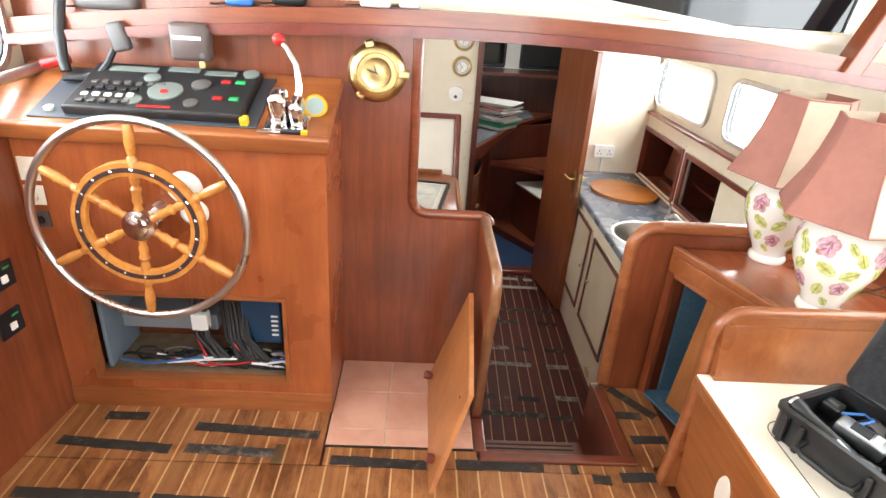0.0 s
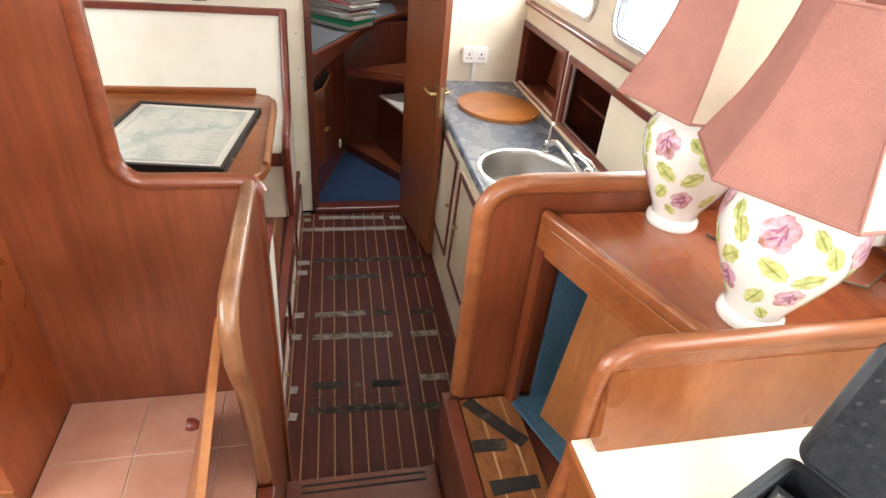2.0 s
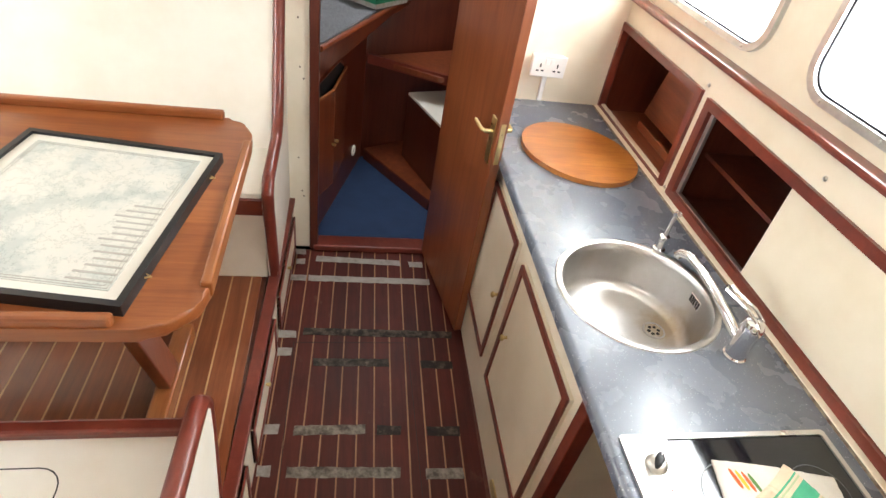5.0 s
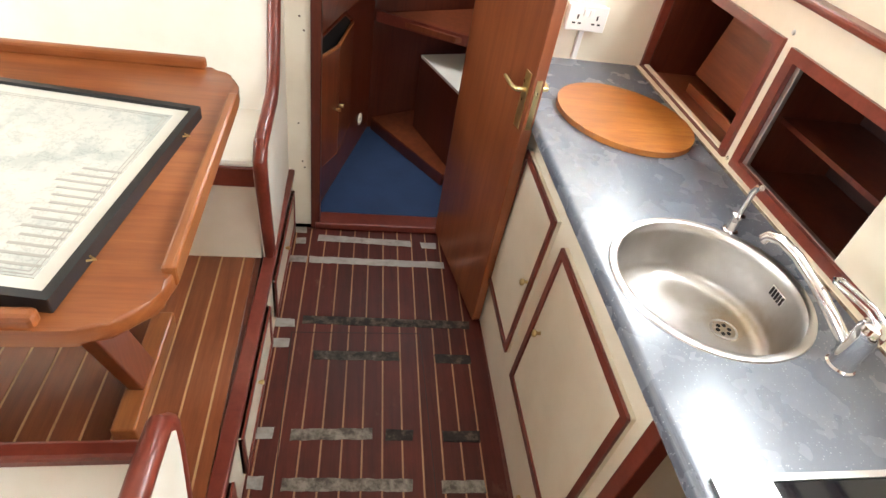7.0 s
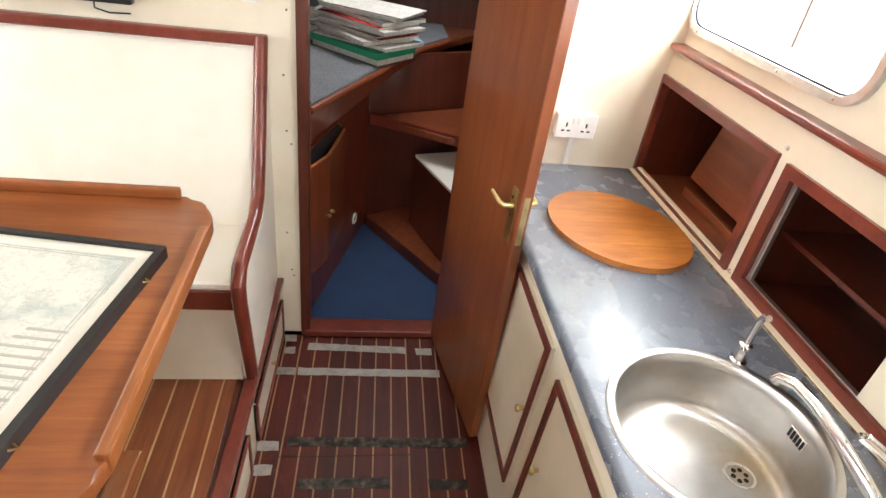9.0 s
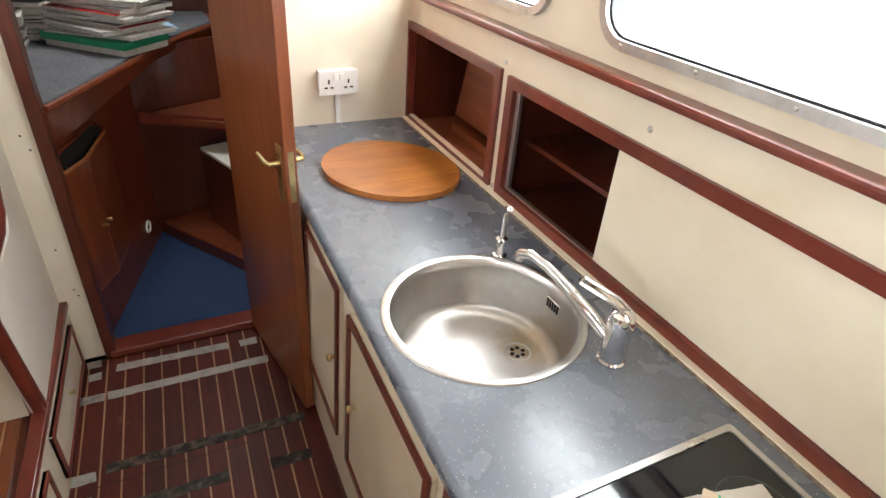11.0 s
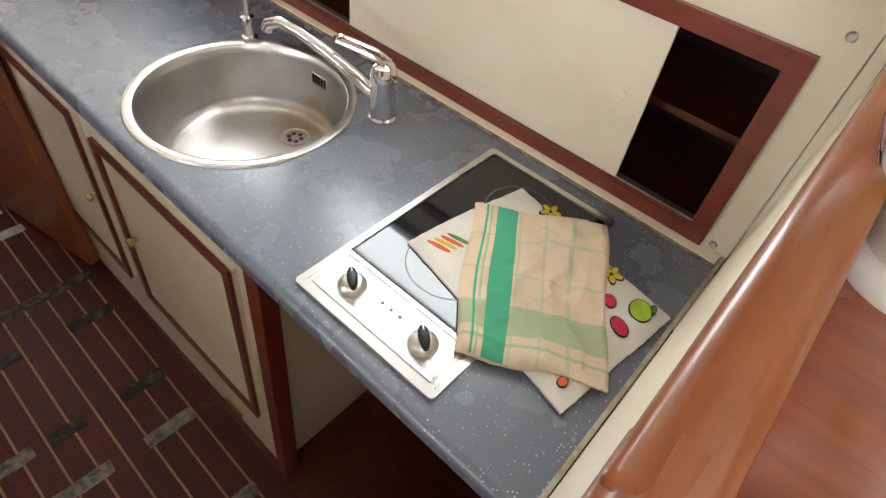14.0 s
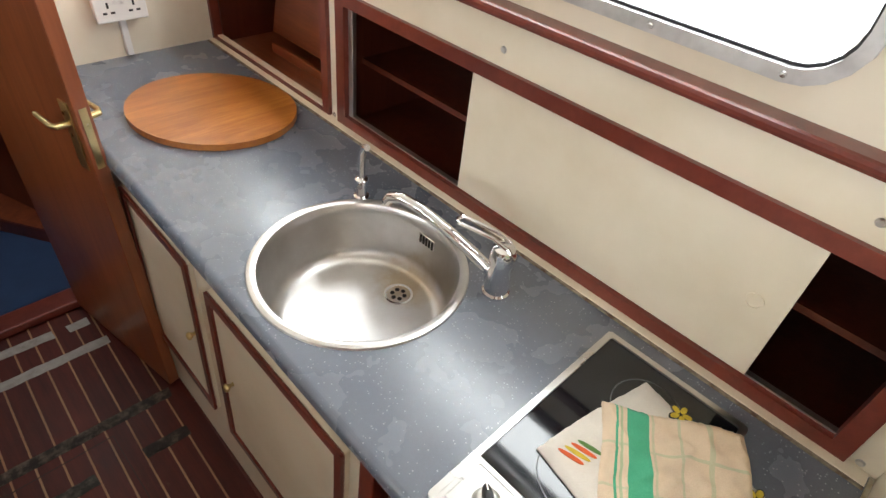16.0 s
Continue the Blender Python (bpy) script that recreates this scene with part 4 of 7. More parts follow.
part("foot", box(-1.12, 2.98, SF, -1.04, 3.58, SF + 0.06, 0.006), TEAK_Y, table)

# framed chart on the table
pm = Matrix.Translation((-0.289, 3.199, TZ + 0.001)) @ Matrix.Rotation(radians(-8.2), 4, "Z")
pic = thing("framed_chart", (-0.289, 3.20, TZ), "framed pale nautical chart under glass lying on the table", "picture")
hw, hh = 0.258, 0.307
part("frame", turned(ring(rrect(-hw, -hh, hw, hh, 0.002, 3), rrect(-hw + 0.016, -hh + 0.016, hw - 0.016, hh - 0.016, 0.002, 3), "z", 0.0, 0.028), pm), BLACK, pic, "black wooden frame")
m, n, l, b = nodes_of("chart_mount", 0.15)
b.inputs["Base Color"].default_value = (0.76, 0.74, 0.67, 1)
part("mount", turned(box(-hw + 0.014, -hh + 0.014, 0.0, hw - 0.014, hh - 0.014, 0.02), pm), m, pic)
m, n, l, b = nodes_of("chart_paper", 0.12)
v = coords(n, l, (1, 1, 1))
patch = noise_tex(n, l, v, 6.0, 7.0, 0.65)
col = ramp(n, l, patch, [(0.42, (0.52, 0.56, 0.53)), (0.50, (0.66, 0.67, 0.62)), (0.56, (0.70, 0.69, 0.63))])
line = ramp(n, l, noise_tex(n, l, v, 16.0, 8.0, 0.75), [(0.49, (1.0, 1.0, 1.0)), (0.505, (0.45, 0.52, 0.52)), (0.52, (1.0, 1.0, 1.0))])
l.new(blend(n, l, "MULTIPLY", 0.6, col, line), b.inputs["Base Color"])
part("chart", turned(box(-hw + 0.045, -hh + 0.045, 0.019, hw - 0.045, hh - 0.045, 0.0212), pm), m, pic)
INK = paint("faded_ink", (0.40, 0.40, 0.36), 0.3)
for o in (0.05, 0.057):
    part("border_line", turned(ring(rrect(-hw + o, -hh + o, hw - o, hh - o, 0.001, 3), rrect(-hw + o + 0.0015, -hh + o + 0.0015, hw - o - 0.0015, hh - o - 0.0015, 0.001, 3), "z", 0.021, 0.0218), pm), INK, pic)
for i in range(13):
    w = 0.05 + 0.04 * random.random()
    part("text_bar", turned(box(0.20 - w, -0.24 + 0.022 * i, 0.0211, 0.21, -0.234 + 0.022 * i, 0.0217), pm), INK, pic)
for s in (-0.2, 0.2):
    part("hanging_eye", turned(tube([(hw, s - 0.006, 0.014), (hw + 0.012, s, 0.014), (hw, s + 0.006, 0.014)], 0.002, sides=6), pm), BRASS, pic)


# benches
def bench_end(y, z, x0, x1):
    return prism(y, "x", x0, x1)


BZ = 0.73
FZ = 0.71
fb = thing("fore_bench", (-0.9, 4.0, SF), "cream upholstered saloon bench with red wooden end frame", "bench")
part("seat_base", box(-1.8, 3.80, SF, 0.06, 4.36, FZ - 0.09), CREAM, fb)
part("seat", box(-1.8, 3.77, FZ - 0.03, 0.06, 4.2, FZ, 0.012), WHITE, fb)
part("front_rail", box(-1.8, 3.765, FZ - 0.095, 0.065, 3.80, FZ - 0.022, 0.006), REDTRIM, fb)
part("backrest", prism([(4.10, FZ), (4.36, 1.25), (4.368, 1.25), (4.368, FZ)], "x", -1.8, 0.06), WHITE, fb)
part("top_rail", box(-1.8, 4.335, 1.245, 0.105, 4.368, 1.28, 0.006), REDTRIM, fb)
ends = [(4.368, 0.0), (4.368, 1.27), (4.345, 1.27), (4.15, 0.78), (4.10, 0.745), (3.76, 0.745), (3.735, 0.725), (3.73, 0.68), (3.80, SF + 0.004), (3.80, 0.0)]
part("end_panel", prism(ends, "x", 0.066, 0.101), WHITE, fb)
capline = [(0.086, 3.815, SF + 0.01), (0.086, 3.74, 0.67), (0.086, 3.74, 0.73), (0.086, 3.775, 0.77), (0.086, 4.05, 0.78), (0.086, 4.12, 0.81), (0.086, 4.18, 0.91), (0.086, 4.35, 1.27)]
part("end_cap", tube(capline, 0.022, sides=10), REDTRIM, fb, smooth=True)

ab = thing("aft_bench", (-0.9, 2.5, SF), "cream saloon bench with lift-out seat panel and red wooden trim", "bench")
part("seat_base", box(-1.8, 2.24, SF, 0.03, 2.78, BZ - 0.05), CREAM, ab)
part("seat", box(-1.8, 2.245, BZ - 0.05, 0.03, 2.79, BZ - 0.012, 0.003), WHITE, ab)
part("front_rail", box(-1.8, 2.785, BZ - 0.09, 0.035, 2.822, BZ + 0.01, 0.008), REDTRIM, ab)
part("hatch_gap", ring(rrect(-1.2, 2.46, -0.20, 2.72, 0.05), rrect(-1.1975, 2.4625, -0.2025, 2.7175, 0.048), "z", BZ - 0.0125, BZ - 0.0112), DARK, ab)
part("end_panel", prism([(2.242, 0.0), (2.70, 0.0), (2.72, SF), (2.79, 0.70), (2.805, 0.80), (2.78, 0.83), (2.70, 0.838), (2.242, 0.87)], "x", 0.04, 0.073), WHITE, ab)
part("end_cap", tube([(0.056, 2.72, SF + 0.01), (0.056, 2.785, 0.62), (0.056, 2.808, 0.74), (0.056, 2.81, 0.80), (0.056, 2.785, 0.835), (0.056, 2.70, 0.845), (0.056, 2.25, 0.875)], 0.021, sides=10), REDTRIM, ab, smooth=True)
part("backrest", box(-1.8, 2.242, BZ - 0.01, -0.085, 2.375, 1.108), WHITE, ab)
part("backrest_trim", box(-1.8, 2.365, 1.07, -0.07, 2.40, 1.125, 0.008), REDTRIM, ab)
part("backrest_trim", box(-0.10, 2.242, 1.07, -0.07, 2.372, 1.125, 0.008), REDTRIM, ab)
part("backrest_post", box(-0.10, 2.365, BZ - 0.012, -0.07, 2.398, 1.07, 0.006), REDTRIM, ab)


# ---- wheelhouse: helm console ----
CXL, CXR, CY = -1.405, -0.46, 1.875
CONS = wood("console_veneer", (0.30, 0.068, 0.021), (0.45, 0.135, 0.04), (7, 7, 0.8), 0.26, 0.45)
cons = thing("helm_console", (-0.93, 2.03, WF), "varnished mahogany helm console with an open wiring hatch", "console")
OX0, OX1, OZ0, OZ1 = -1.30, -0.61, 0.757, 1.118
bm = ring([(CXR - 0.0005, 1.655), (CXL, 1.655), (CXL, WF), (CXR - 0.0005, WF)], [(OX1, OZ1), (OX0, OZ1), (OX0, OZ0), (OX1, OZ0)], "y", CY, CY + 0.025)
part("front", bm, CONS, cons)
part("side", prism([(CY + 0.026, WF), (2.199, WF), (2.199, 1.79), (CY + 0.026, 1.66)], "x", CXR - 0.025, CXR - 0.0005), CONS, cons)
part("hatch_edge", ring(rrect(OX0 - 0.002, OZ0 - 0.002, OX1 + 0.002, OZ1 + 0.002, 0.002, 2), rrect(OX0 + 0.012, OZ0 + 0.012, OX1 - 0.012, OZ1 - 0.012, 0.002, 2), "y", CY - 0.008, CY + 0.03), TEAK_H, cons)
part("plinth", box(CXL, CY - 0.006, WF, CXR + 0.002, CY + 0.004, WF + 0.085, 0.003), TEAK_H, cons)
slope = math.atan2(0.12, 0.33)
topm = Matrix.Translation((0, 1.845, 1.672)) @ Matrix.Rotation(slope, 4, "X")
part("desk", turned(box(CXL - 0.09, 0.0, -0.015, CXR + 0.012, 0.375, 0.015, 0.006), topm), TEAK_H, cons)
part("desk_lip", turned(box(CXL - 0.09, -0.012, -0.035, CXR + 0.016, 0.016, 0.02, 0.008, seg=3), topm), TEAK_H, cons, smooth=True)
part("inner_floor", box(CXL, CY + 0.026, 0.70, CXR - 0.03, 2.195, 0.74), paint("dusty_ply", (0.30, 0.22, 0.15), 0.7, 0.3, 20.0), cons, "pale plywood hatch floor")
part("inner_side", box(CXL, CY + 0.026, 0.74, OX0 - 0.03, 2.195, 1.3), DARKWOOD, cons)
part("inner_side", box(OX1 + 0.04, CY + 0.026, 0.74, CXR - 0.03, 2.195, 1.3), DARKWOOD, cons)

# instruments on the desk, set in the sloping top
def on_desk(bm):
    return turned(bm, topm)


GREEN = paint("green_key", (0.02, 0.35, 0.10), 0.4)
RED = paint("red_plastic", (0.45, 0.02, 0.02), 0.25)
YELLOW = paint("yellow_plastic", (0.75, 0.42, 0.02), 0.35)
LCD = paint("grey_display", (0.16, 0.19, 0.18), 0.12)
ip = thing("instrument_panel", (-0.98, 1.9, 1.69), "black instrument panel with dials, switches and coloured keys", "instruments")
part("base_plate", on_desk(box(-1.335, 0.035, 0.015, -0.665, 0.335, 0.02, 0.002)), paint("slate_panel", (0.045, 0.055, 0.07), 0.4), ip)
un = part("main_unit", on_desk(box(-1.235, 0.05, 0.018, -0.705, 0.325, 0.05, 0.008)), BLACK, ip)
random.seed(4)
for i in range(7):
    for j in range(4):
        x, y = -1.20 + 0.034 * i, 0.075 + 0.036 * j
        if i < 5 or j == 3:
            part("switch", on_desk(box(x, y, 0.05, x + 0.02, y + 0.016, 0.055 + 0.006 * random.random(), 0.002)), (GREY, SOCKET, BLACK)[(i * 3 + j) % 3], un)
for cx_, cy_, r, mat_ in ((-0.965, 0.16, 0.052, LCD), (-0.965, 0.15, 0.014, RED), (-1.04, 0.10, 0.026, LCD), (-1.03, 0.235, 0.026, LCD), (-0.87, 0.21, 0.03, GREY), (-0.87, 0.10, 0.022, GREY), (-0.735, 0.295, 0.026, LCD)):
    part("dial", on_desk(lathe([(r, 0.0), (r, 0.006), (r * 0.85, 0.008 if mat_ is not RED else 0.0095), (0, 0.008 if mat_ is not RED else 0.0095)], 24, Matrix.Translation((cx_, cy_, 0.049)))), mat_, un, smooth=True)
for x0, x1, y0, y1, mat_ in ((-1.18, -1.03, 0.27, 0.30, LCD), (-1.0, -0.90, 0.285, 0.315, LCD), (-0.88, -0.78, 0.275, 0.30, LCD), (-1.02, -0.92, 0.065, 0.075, RED)):
    part("display", on_desk(box(x0, y0, 0.048, x1, y1, 0.053, 0.001)), mat_, un)
for x, y, mat_ in ((-0.80, 0.235, RED), (-0.755, 0.235, GREEN), (-0.80, 0.135, RED), (-0.75, 0.135, GREEN)):
    part("key", on_desk(box(x - 0.015, y - 0.008, 0.049, x + 0.015, y + 0.008, 0.057, 0.003)), mat_, un)
part("yellow_tab", on_desk(box(-0.715, 0.04, 0.018, -0.69, 0.065, 0.045, 0.004)), YELLOW, ip)
part("button", on_desk(lathe([(0.014, 0.0), (0.014, 0.008), (0.008, 0.011), (0, 0.011)], 16, Matrix.Translation((-1.285, 0.075, 0.02)))), SOCKET, ip, smooth=True)

th = thing("throttle_lever", (-0.575, 1.93, 1.70), "chrome engine throttle with a red knob", "throttle")
tb = part("housing", on_desk(box(-0.63, 0.05, 0.014, -0.575, 0.13, 0.115, 0.02, seg=4)), CHROME, th, smooth=True)
part("housing", on_desk(box(-0.57, 0.05, 0.014, -0.53, 0.13, 0.09, 0.016, seg=4)), CHROME, th, smooth=True)
part("base_plate", on_desk(box(-0.645, 0.03, 0.014, -0.515, 0.15, 0.022, 0.003)), CHROME, th)
part("lever", tube([(-0.555, 1.945, 1.76), (-0.55, 1.955, 1.82), (-0.558, 1.962, 1.88), (-0.585, 1.966, 1.925), (-0.598, 1.968, 1.938)], [0.013, 0.011, 0.0105, 0.009, 0.008], sides=12), CHROME, th, smooth=True)
part("knob", lathe([(0, -0.019), (0.011, -0.016), (0.019, -0.005), (0.019, 0.006), (0.011, 0.017), (0, 0.02)], 18, Matrix.Translation((-0.608, 1.97, 1.948))), RED, th, smooth=True)
cp = thing("small_compass", (-0.50, 1.96, 1.73), "small round gauge with a yellow rim on the console", "gauge")
part("rim", lathe([(0.0, 0.0), (0.036, 0.0), (0.036, 0.02), (0.028, 0.024), (0.0, 0.024)], 24, Matrix.Translation((-0.505, 1.985, 1.752)) @ Matrix.Rotation(radians(70), 4, "X")), YELLOW, cp, smooth=True)
part("face", lathe([(0.027, 0.0), (0.0, 0.004)], 24, Matrix.Translation((-0.505, 1.985, 1.752)) @ Matrix.Rotation(radians(70), 4, "X") @ Matrix.Translation((0, 0, 0.0245))), paint("pale_dial", (0.32, 0.42, 0.42), 0.3), cp, smooth=True)
pen = thing("pen_knife", (-0.57, 1.87, 1.70), "black and orange pocket knife lying on the console", "knife")
part("handle", on_desk(box(-0.59, 0.012, 0.016, -0.53, 0.028, 0.03, 0.004)), BLACK, pen)
part("blade", on_desk(box(-0.66, 0.016, 0.018, -0.59, 0.026, 0.021, 0.001)), STEEL, pen)
part("cap", on_desk(box(-0.53, 0.012, 0.016, -0.51, 0.028, 0.03, 0.004)), YELLOW, pen)

# back of the console: display, microphone
dp = thing("autopilot_display", (-0.92, 2.14, 1.9), "brown-grey covered display on a bracket", "display")
part("housing", box(-0.985, 2.09, 1.853, -0.86, 2.145, 1.968, 0.014, seg=3), paint("brown_plastic", (0.085, 0.06, 0.055), 0.35), dp, smooth=True)
# highlight on the display cover, modelled as a white strip
part("glint_strip", box(-0.968, 2.088, 1.918, -0.882, 2.0905, 1.929), SOCKET, dp, "pale strip standing in for a glint")
part("button", lathe([(0.009, 0), (0.009, 0.003), (0, 0.004)], 14, Matrix.Translation((-0.882, 2.09, 1.872)) @ FACE_Y), GREY, dp, smooth=True)
part("bracket", box(-0.915, 2.14, 1.80, -0.895, 2.2, 1.86, 0.004), BRASS, dp)
mc = thing("radio_microphone", (-1.15, 2.13, 1.9), "grey radio handset hanging on its hook with a curled cable", "microphone")
part("body", turned(box(-0.028, -0.018, -0.045, 0.028, 0.018, 0.045, 0.012, seg=3), Matrix.Translation((-1.15, 2.12, 1.912)) @ Matrix.Rotation(radians(-14), 4, "Y")), GREY, mc, smooth=True)
part("cable", tube([(-1.175, 2.12, 1.87), (-1.19, 2.10, 1.83), (-1.21, 2.08, 1.80), (-1.26, 2.06, 1.785), (-1.31, 2.05, 1.785)], 0.011, sides=8), BLACK, mc, smooth=True)
cabl = part("taped_cable", tube([(-1.335, 2.16, 2.02), (-1.335, 2.12, 1.92), (-1.33, 2.10, 1.84), (-1.32, 2.09, 1.80)], 0.017, sides=10), BLACK, None, "thick black taped cable at the window pillar", True, "cable")

# brass porthole clock
ck = thing("brass_porthole_clock", (-0.333, 2.2, 1.84), "polished brass porthole clock on the mahogany bulkhead", "clock")
cm = Matrix.Translation((-0.333, 2.2, 1.84)) @ FACE_Y
part("case", lathe([(0.0, 0.0), (0.1, 0.0), (0.1, 0.012), (0.095, 0.024), (0.083, 0.034), (0.068, 0.037), (0.064, 0.028), (0.0, 0.028)], 40, cm), BRASS, ck, smooth=True)
part("dial", lathe([(0.052, 0.0), (0.05, 0.004), (0.02, 0.002), (0.0, 0.004)], 40, cm @ Matrix.Translation((0, 0, 0.028))), metal("bright_brass", (0.78, 0.60, 0.26), 0.16, 0.1), ck, smooth=True)
part("hand", turned(box(-0.002, -0.004, 0.033, 0.002, 0.034, 0.035), cm @ Matrix.Rotation(radians(70), 4, "Z")), BLACK, ck)
part("hand", turned(box(-0.002, -0.004, 0.033, 0.002, 0.026, 0.035), cm @ Matrix.Rotation(radians(20), 4, "Z")), BLACK, ck)
part("latch", turned(box(0.075, -0.012, 0.004, 0.112, 0.012, 0.04, 0.005), cm), BRASS, ck)
for a in (105, 235):
    part("hinge", turned(box(0.08, -0.016, 0.004, 0.108, 0.016, 0.03, 0.006), cm @ Matrix.Rotation(radians(a), 4, "Z")), BRASS, ck)

# ship's wheel
WC = Vector((-0.985, 1.735, 1.43))
WOODY = wood("wheel_wood", (0.50, 0.19, 0.035), (0.70, 0.32, 0.08), (12, 12, 12), 0.22, 0.5)
wh = thing("ships_wheel", (WC.x, WC.y, WC.z - 0.32), "six-spoked wooden ship's wheel with a steel outer rim", "wheel")
wm = Matrix.Translation(WC) @ Matrix.Rotation(radians(90), 4, "X") @ Matrix.Rotation(radians(-2), 4, "Z")


def circle(r, z, k):
    return [wm @ Vector((r * math.cos(2 * math.pi * i / k), r * math.sin(2 * math.pi * i / k), z)) for i in range(k)]


part("rim", tube(circle(0.31, 0, 64), 0.0125, sides=12, closed=True), STEEL, wh, "polished steel rim", True)
part("felloe", turned(lathe([(0.15, -0.012), (0.19, -0.014), (0.195, 0.0), (0.19, 0.014), (0.15, 0.012), (0.145, 0.0), (0.15, -0.012)], 64), wm), WOODY, wh, "varnished wooden ring", True)
bd = part("band", turned(lathe([(0.163, 0.011), (0.163, 0.0165), (0.176, 0.0165), (0.176, 0.011)], 64), wm), paint("dark_band", (0.05, 0.03, 0.03), 0.25), wh, "dark inlaid band")
for i in range(18):
    a = 2 * math.pi * (i + 0.5) / 18
    part("rivet", lathe([(0.005, 0.0), (0.003, 0.002), (0, 0.0025)], 8, wm @ Matrix.Translation((0.1695 * math.cos(a), 0.1695 * math.sin(a), 0.0165))), CHROME, bd)
for i in range(6):
    sm_ = wm @ Matrix.Rotation(radians(90 + 60 * i), 4, "Z") @ Matrix.Rotation(radians(90), 4, "Y")
    part("spoke", lathe([(0.0, 0.03), (0.013, 0.03), (0.014, 0.05), (0.010, 0.06), (0.015, 0.075), (0.012, 0.095), (0.017, 0.11), (0.010, 0.12), (0.014, 0.135), (0.015, 0.15), (0.015, 0.2), (0.009, 0.208), (0.013, 0.222), (0.016, 0.25), (0.014, 0.285), (0.011, 0.298), (0.0, 0.298)], 16, sm_), WOODY, wh, "turned wooden spoke", True)
part("hub", turned(lathe([(0.0, -0.05), (0.045, -0.05), (0.046, -0.014), (0.05, 0.0), (0.046, 0.018), (0.034, 0.022), (0.03, 0.03), (0.016, 0.036), (0.0, 0.037)], 32), wm), CHROME, wh, "chrome hub", True)
part("shaft", turned(lathe([(0.022, -0.15), (0.022, -0.04)], 20), wm), STEEL, wh, smooth=True)
boss = part("steering_boss", turned(lathe([(0.0, 0.02), (0.035, 0.018), (0.055, 0.0), (0.055, -0.03)], 24), Matrix.Translation((-0.90, CY - 0.005, 1.50)) @ FACE_Y), SOCKET, None, "white plastic cover on the console front", True, "cover")
part("steering_boss", turned(lathe([(0.0, 0.02), (0.03, 0.018), (0.045, 0.0), (0.045, -0.03)], 24), Matrix.Translation((-0.88, CY - 0.005, 1.42)) @ FACE_Y), SOCKET, None, "white plastic cover on the console front", True, "cover")

# things inside the open hatch
jb = thing("junction_box", (-1.15, 2.1, 0.86), "grey metal junction box with a conduit in the hatch", "junction box")
part("box", box(-1.28, 2.05, 0.86, -0.92, 2.18, 0.93, 0.006), paint("grey_metal", (0.22, 0.24, 0.26), 0.45), jb)
part("bus_bar", box(-1.22, 2.08, 0.98, -0.98, 2.14, 1.02, 0.004), paint("beige_metal", (0.42, 0.38, 0.33), 0.5), jb)
part("side_plate", box(-1.29, 1.93, 0.76, -1.275, 2.15, 1.11, 0.003), paint("blue_grey", (0.16, 0.21, 0.26), 0.5), jb)
bb = thing("charger_box", (-0.74, 2.06, 0.84), "dark blue charger box fixed inside the hatch", "charger")
part("case", box(-0.81, 2.0, 0.845, -0.665, 2.1, 1.08, 0.006), paint("navy_case", (0.015, 0.055, 0.12), 0.35), bb)
for i in range(5):
    part("text_bar", box(-0.70 + 0.0, 1.9985, 0.88 + 0.02 * i, -0.675, 2.0005, 0.888 + 0.02 * i), SOCKET, bb)
fb_ = thing("fuse_block", (-0.955, 2.0, 0.9), "white fuse block with wires", "fuse block")
part("block", box(-0.99, 1.98, 0.90, -0.93, 2.02, 0.97, 0.004), SOCKET, fb_)
random.seed(11)
WIRE = {"black": paint("black_wire", (0.006, 0.006, 0.007), 0.55, 0.3), "white": SOCKET, "blue": paint("blue_wire", (0.02, 0.12, 0.40), 0.4), "red": RED, "grey": GREY}
wires = (["black"] * 40 + ["white"] * 8 + ["blue"] * 4 + ["red"] * 3 + ["grey"] * 3)
for i, c in enumerate(wires):
    x = random.uniform(-1.2, -0.66)
    tall = c in ("black", "grey", "red") and i % 2 == 0
    if tall:
        x = random.uniform(-1.0, -0.80)
        pts = [(x + random.uniform(-0.03, 0.03), 2.0 + random.uniform(-0.05, 0.1), 1.13), (x, 2.02, 1.0), (x + 0.02, 1.98, 0.88), (x + 0.05 + random.uniform(0, 0.08), 1.96, 0.775), (x + 0.16, 1.97, 0.752)]
    else:
        a0, rr = random.uniform(0, 6.28), random.uniform(0.04, 0.09)
        pts = [(x + 2.2 * rr * math.cos(a0 + t) + 0.04 * t, 1.99 + 0.5 * rr * math.sin(a0 + t), 0.75 + 0.012 + 0.035 * abs(math.sin(a0 * 3 + t * 1.3))) for t in (0, 0.6, 1.2, 1.8, 2.4, 3.0, 3.6)]
        pts = [(min(max(p[0], -1.26), -0.65), p[1], p[2]) for p in pts]
    part("wire", tube(pts, 0.0045 if c != "black" else (0.0085 if tall and i % 3 else 0.0055), sides=6), WIRE[c], None, c + " insulated wire lying loose in the hatch", True, "wire", group="loose wires")

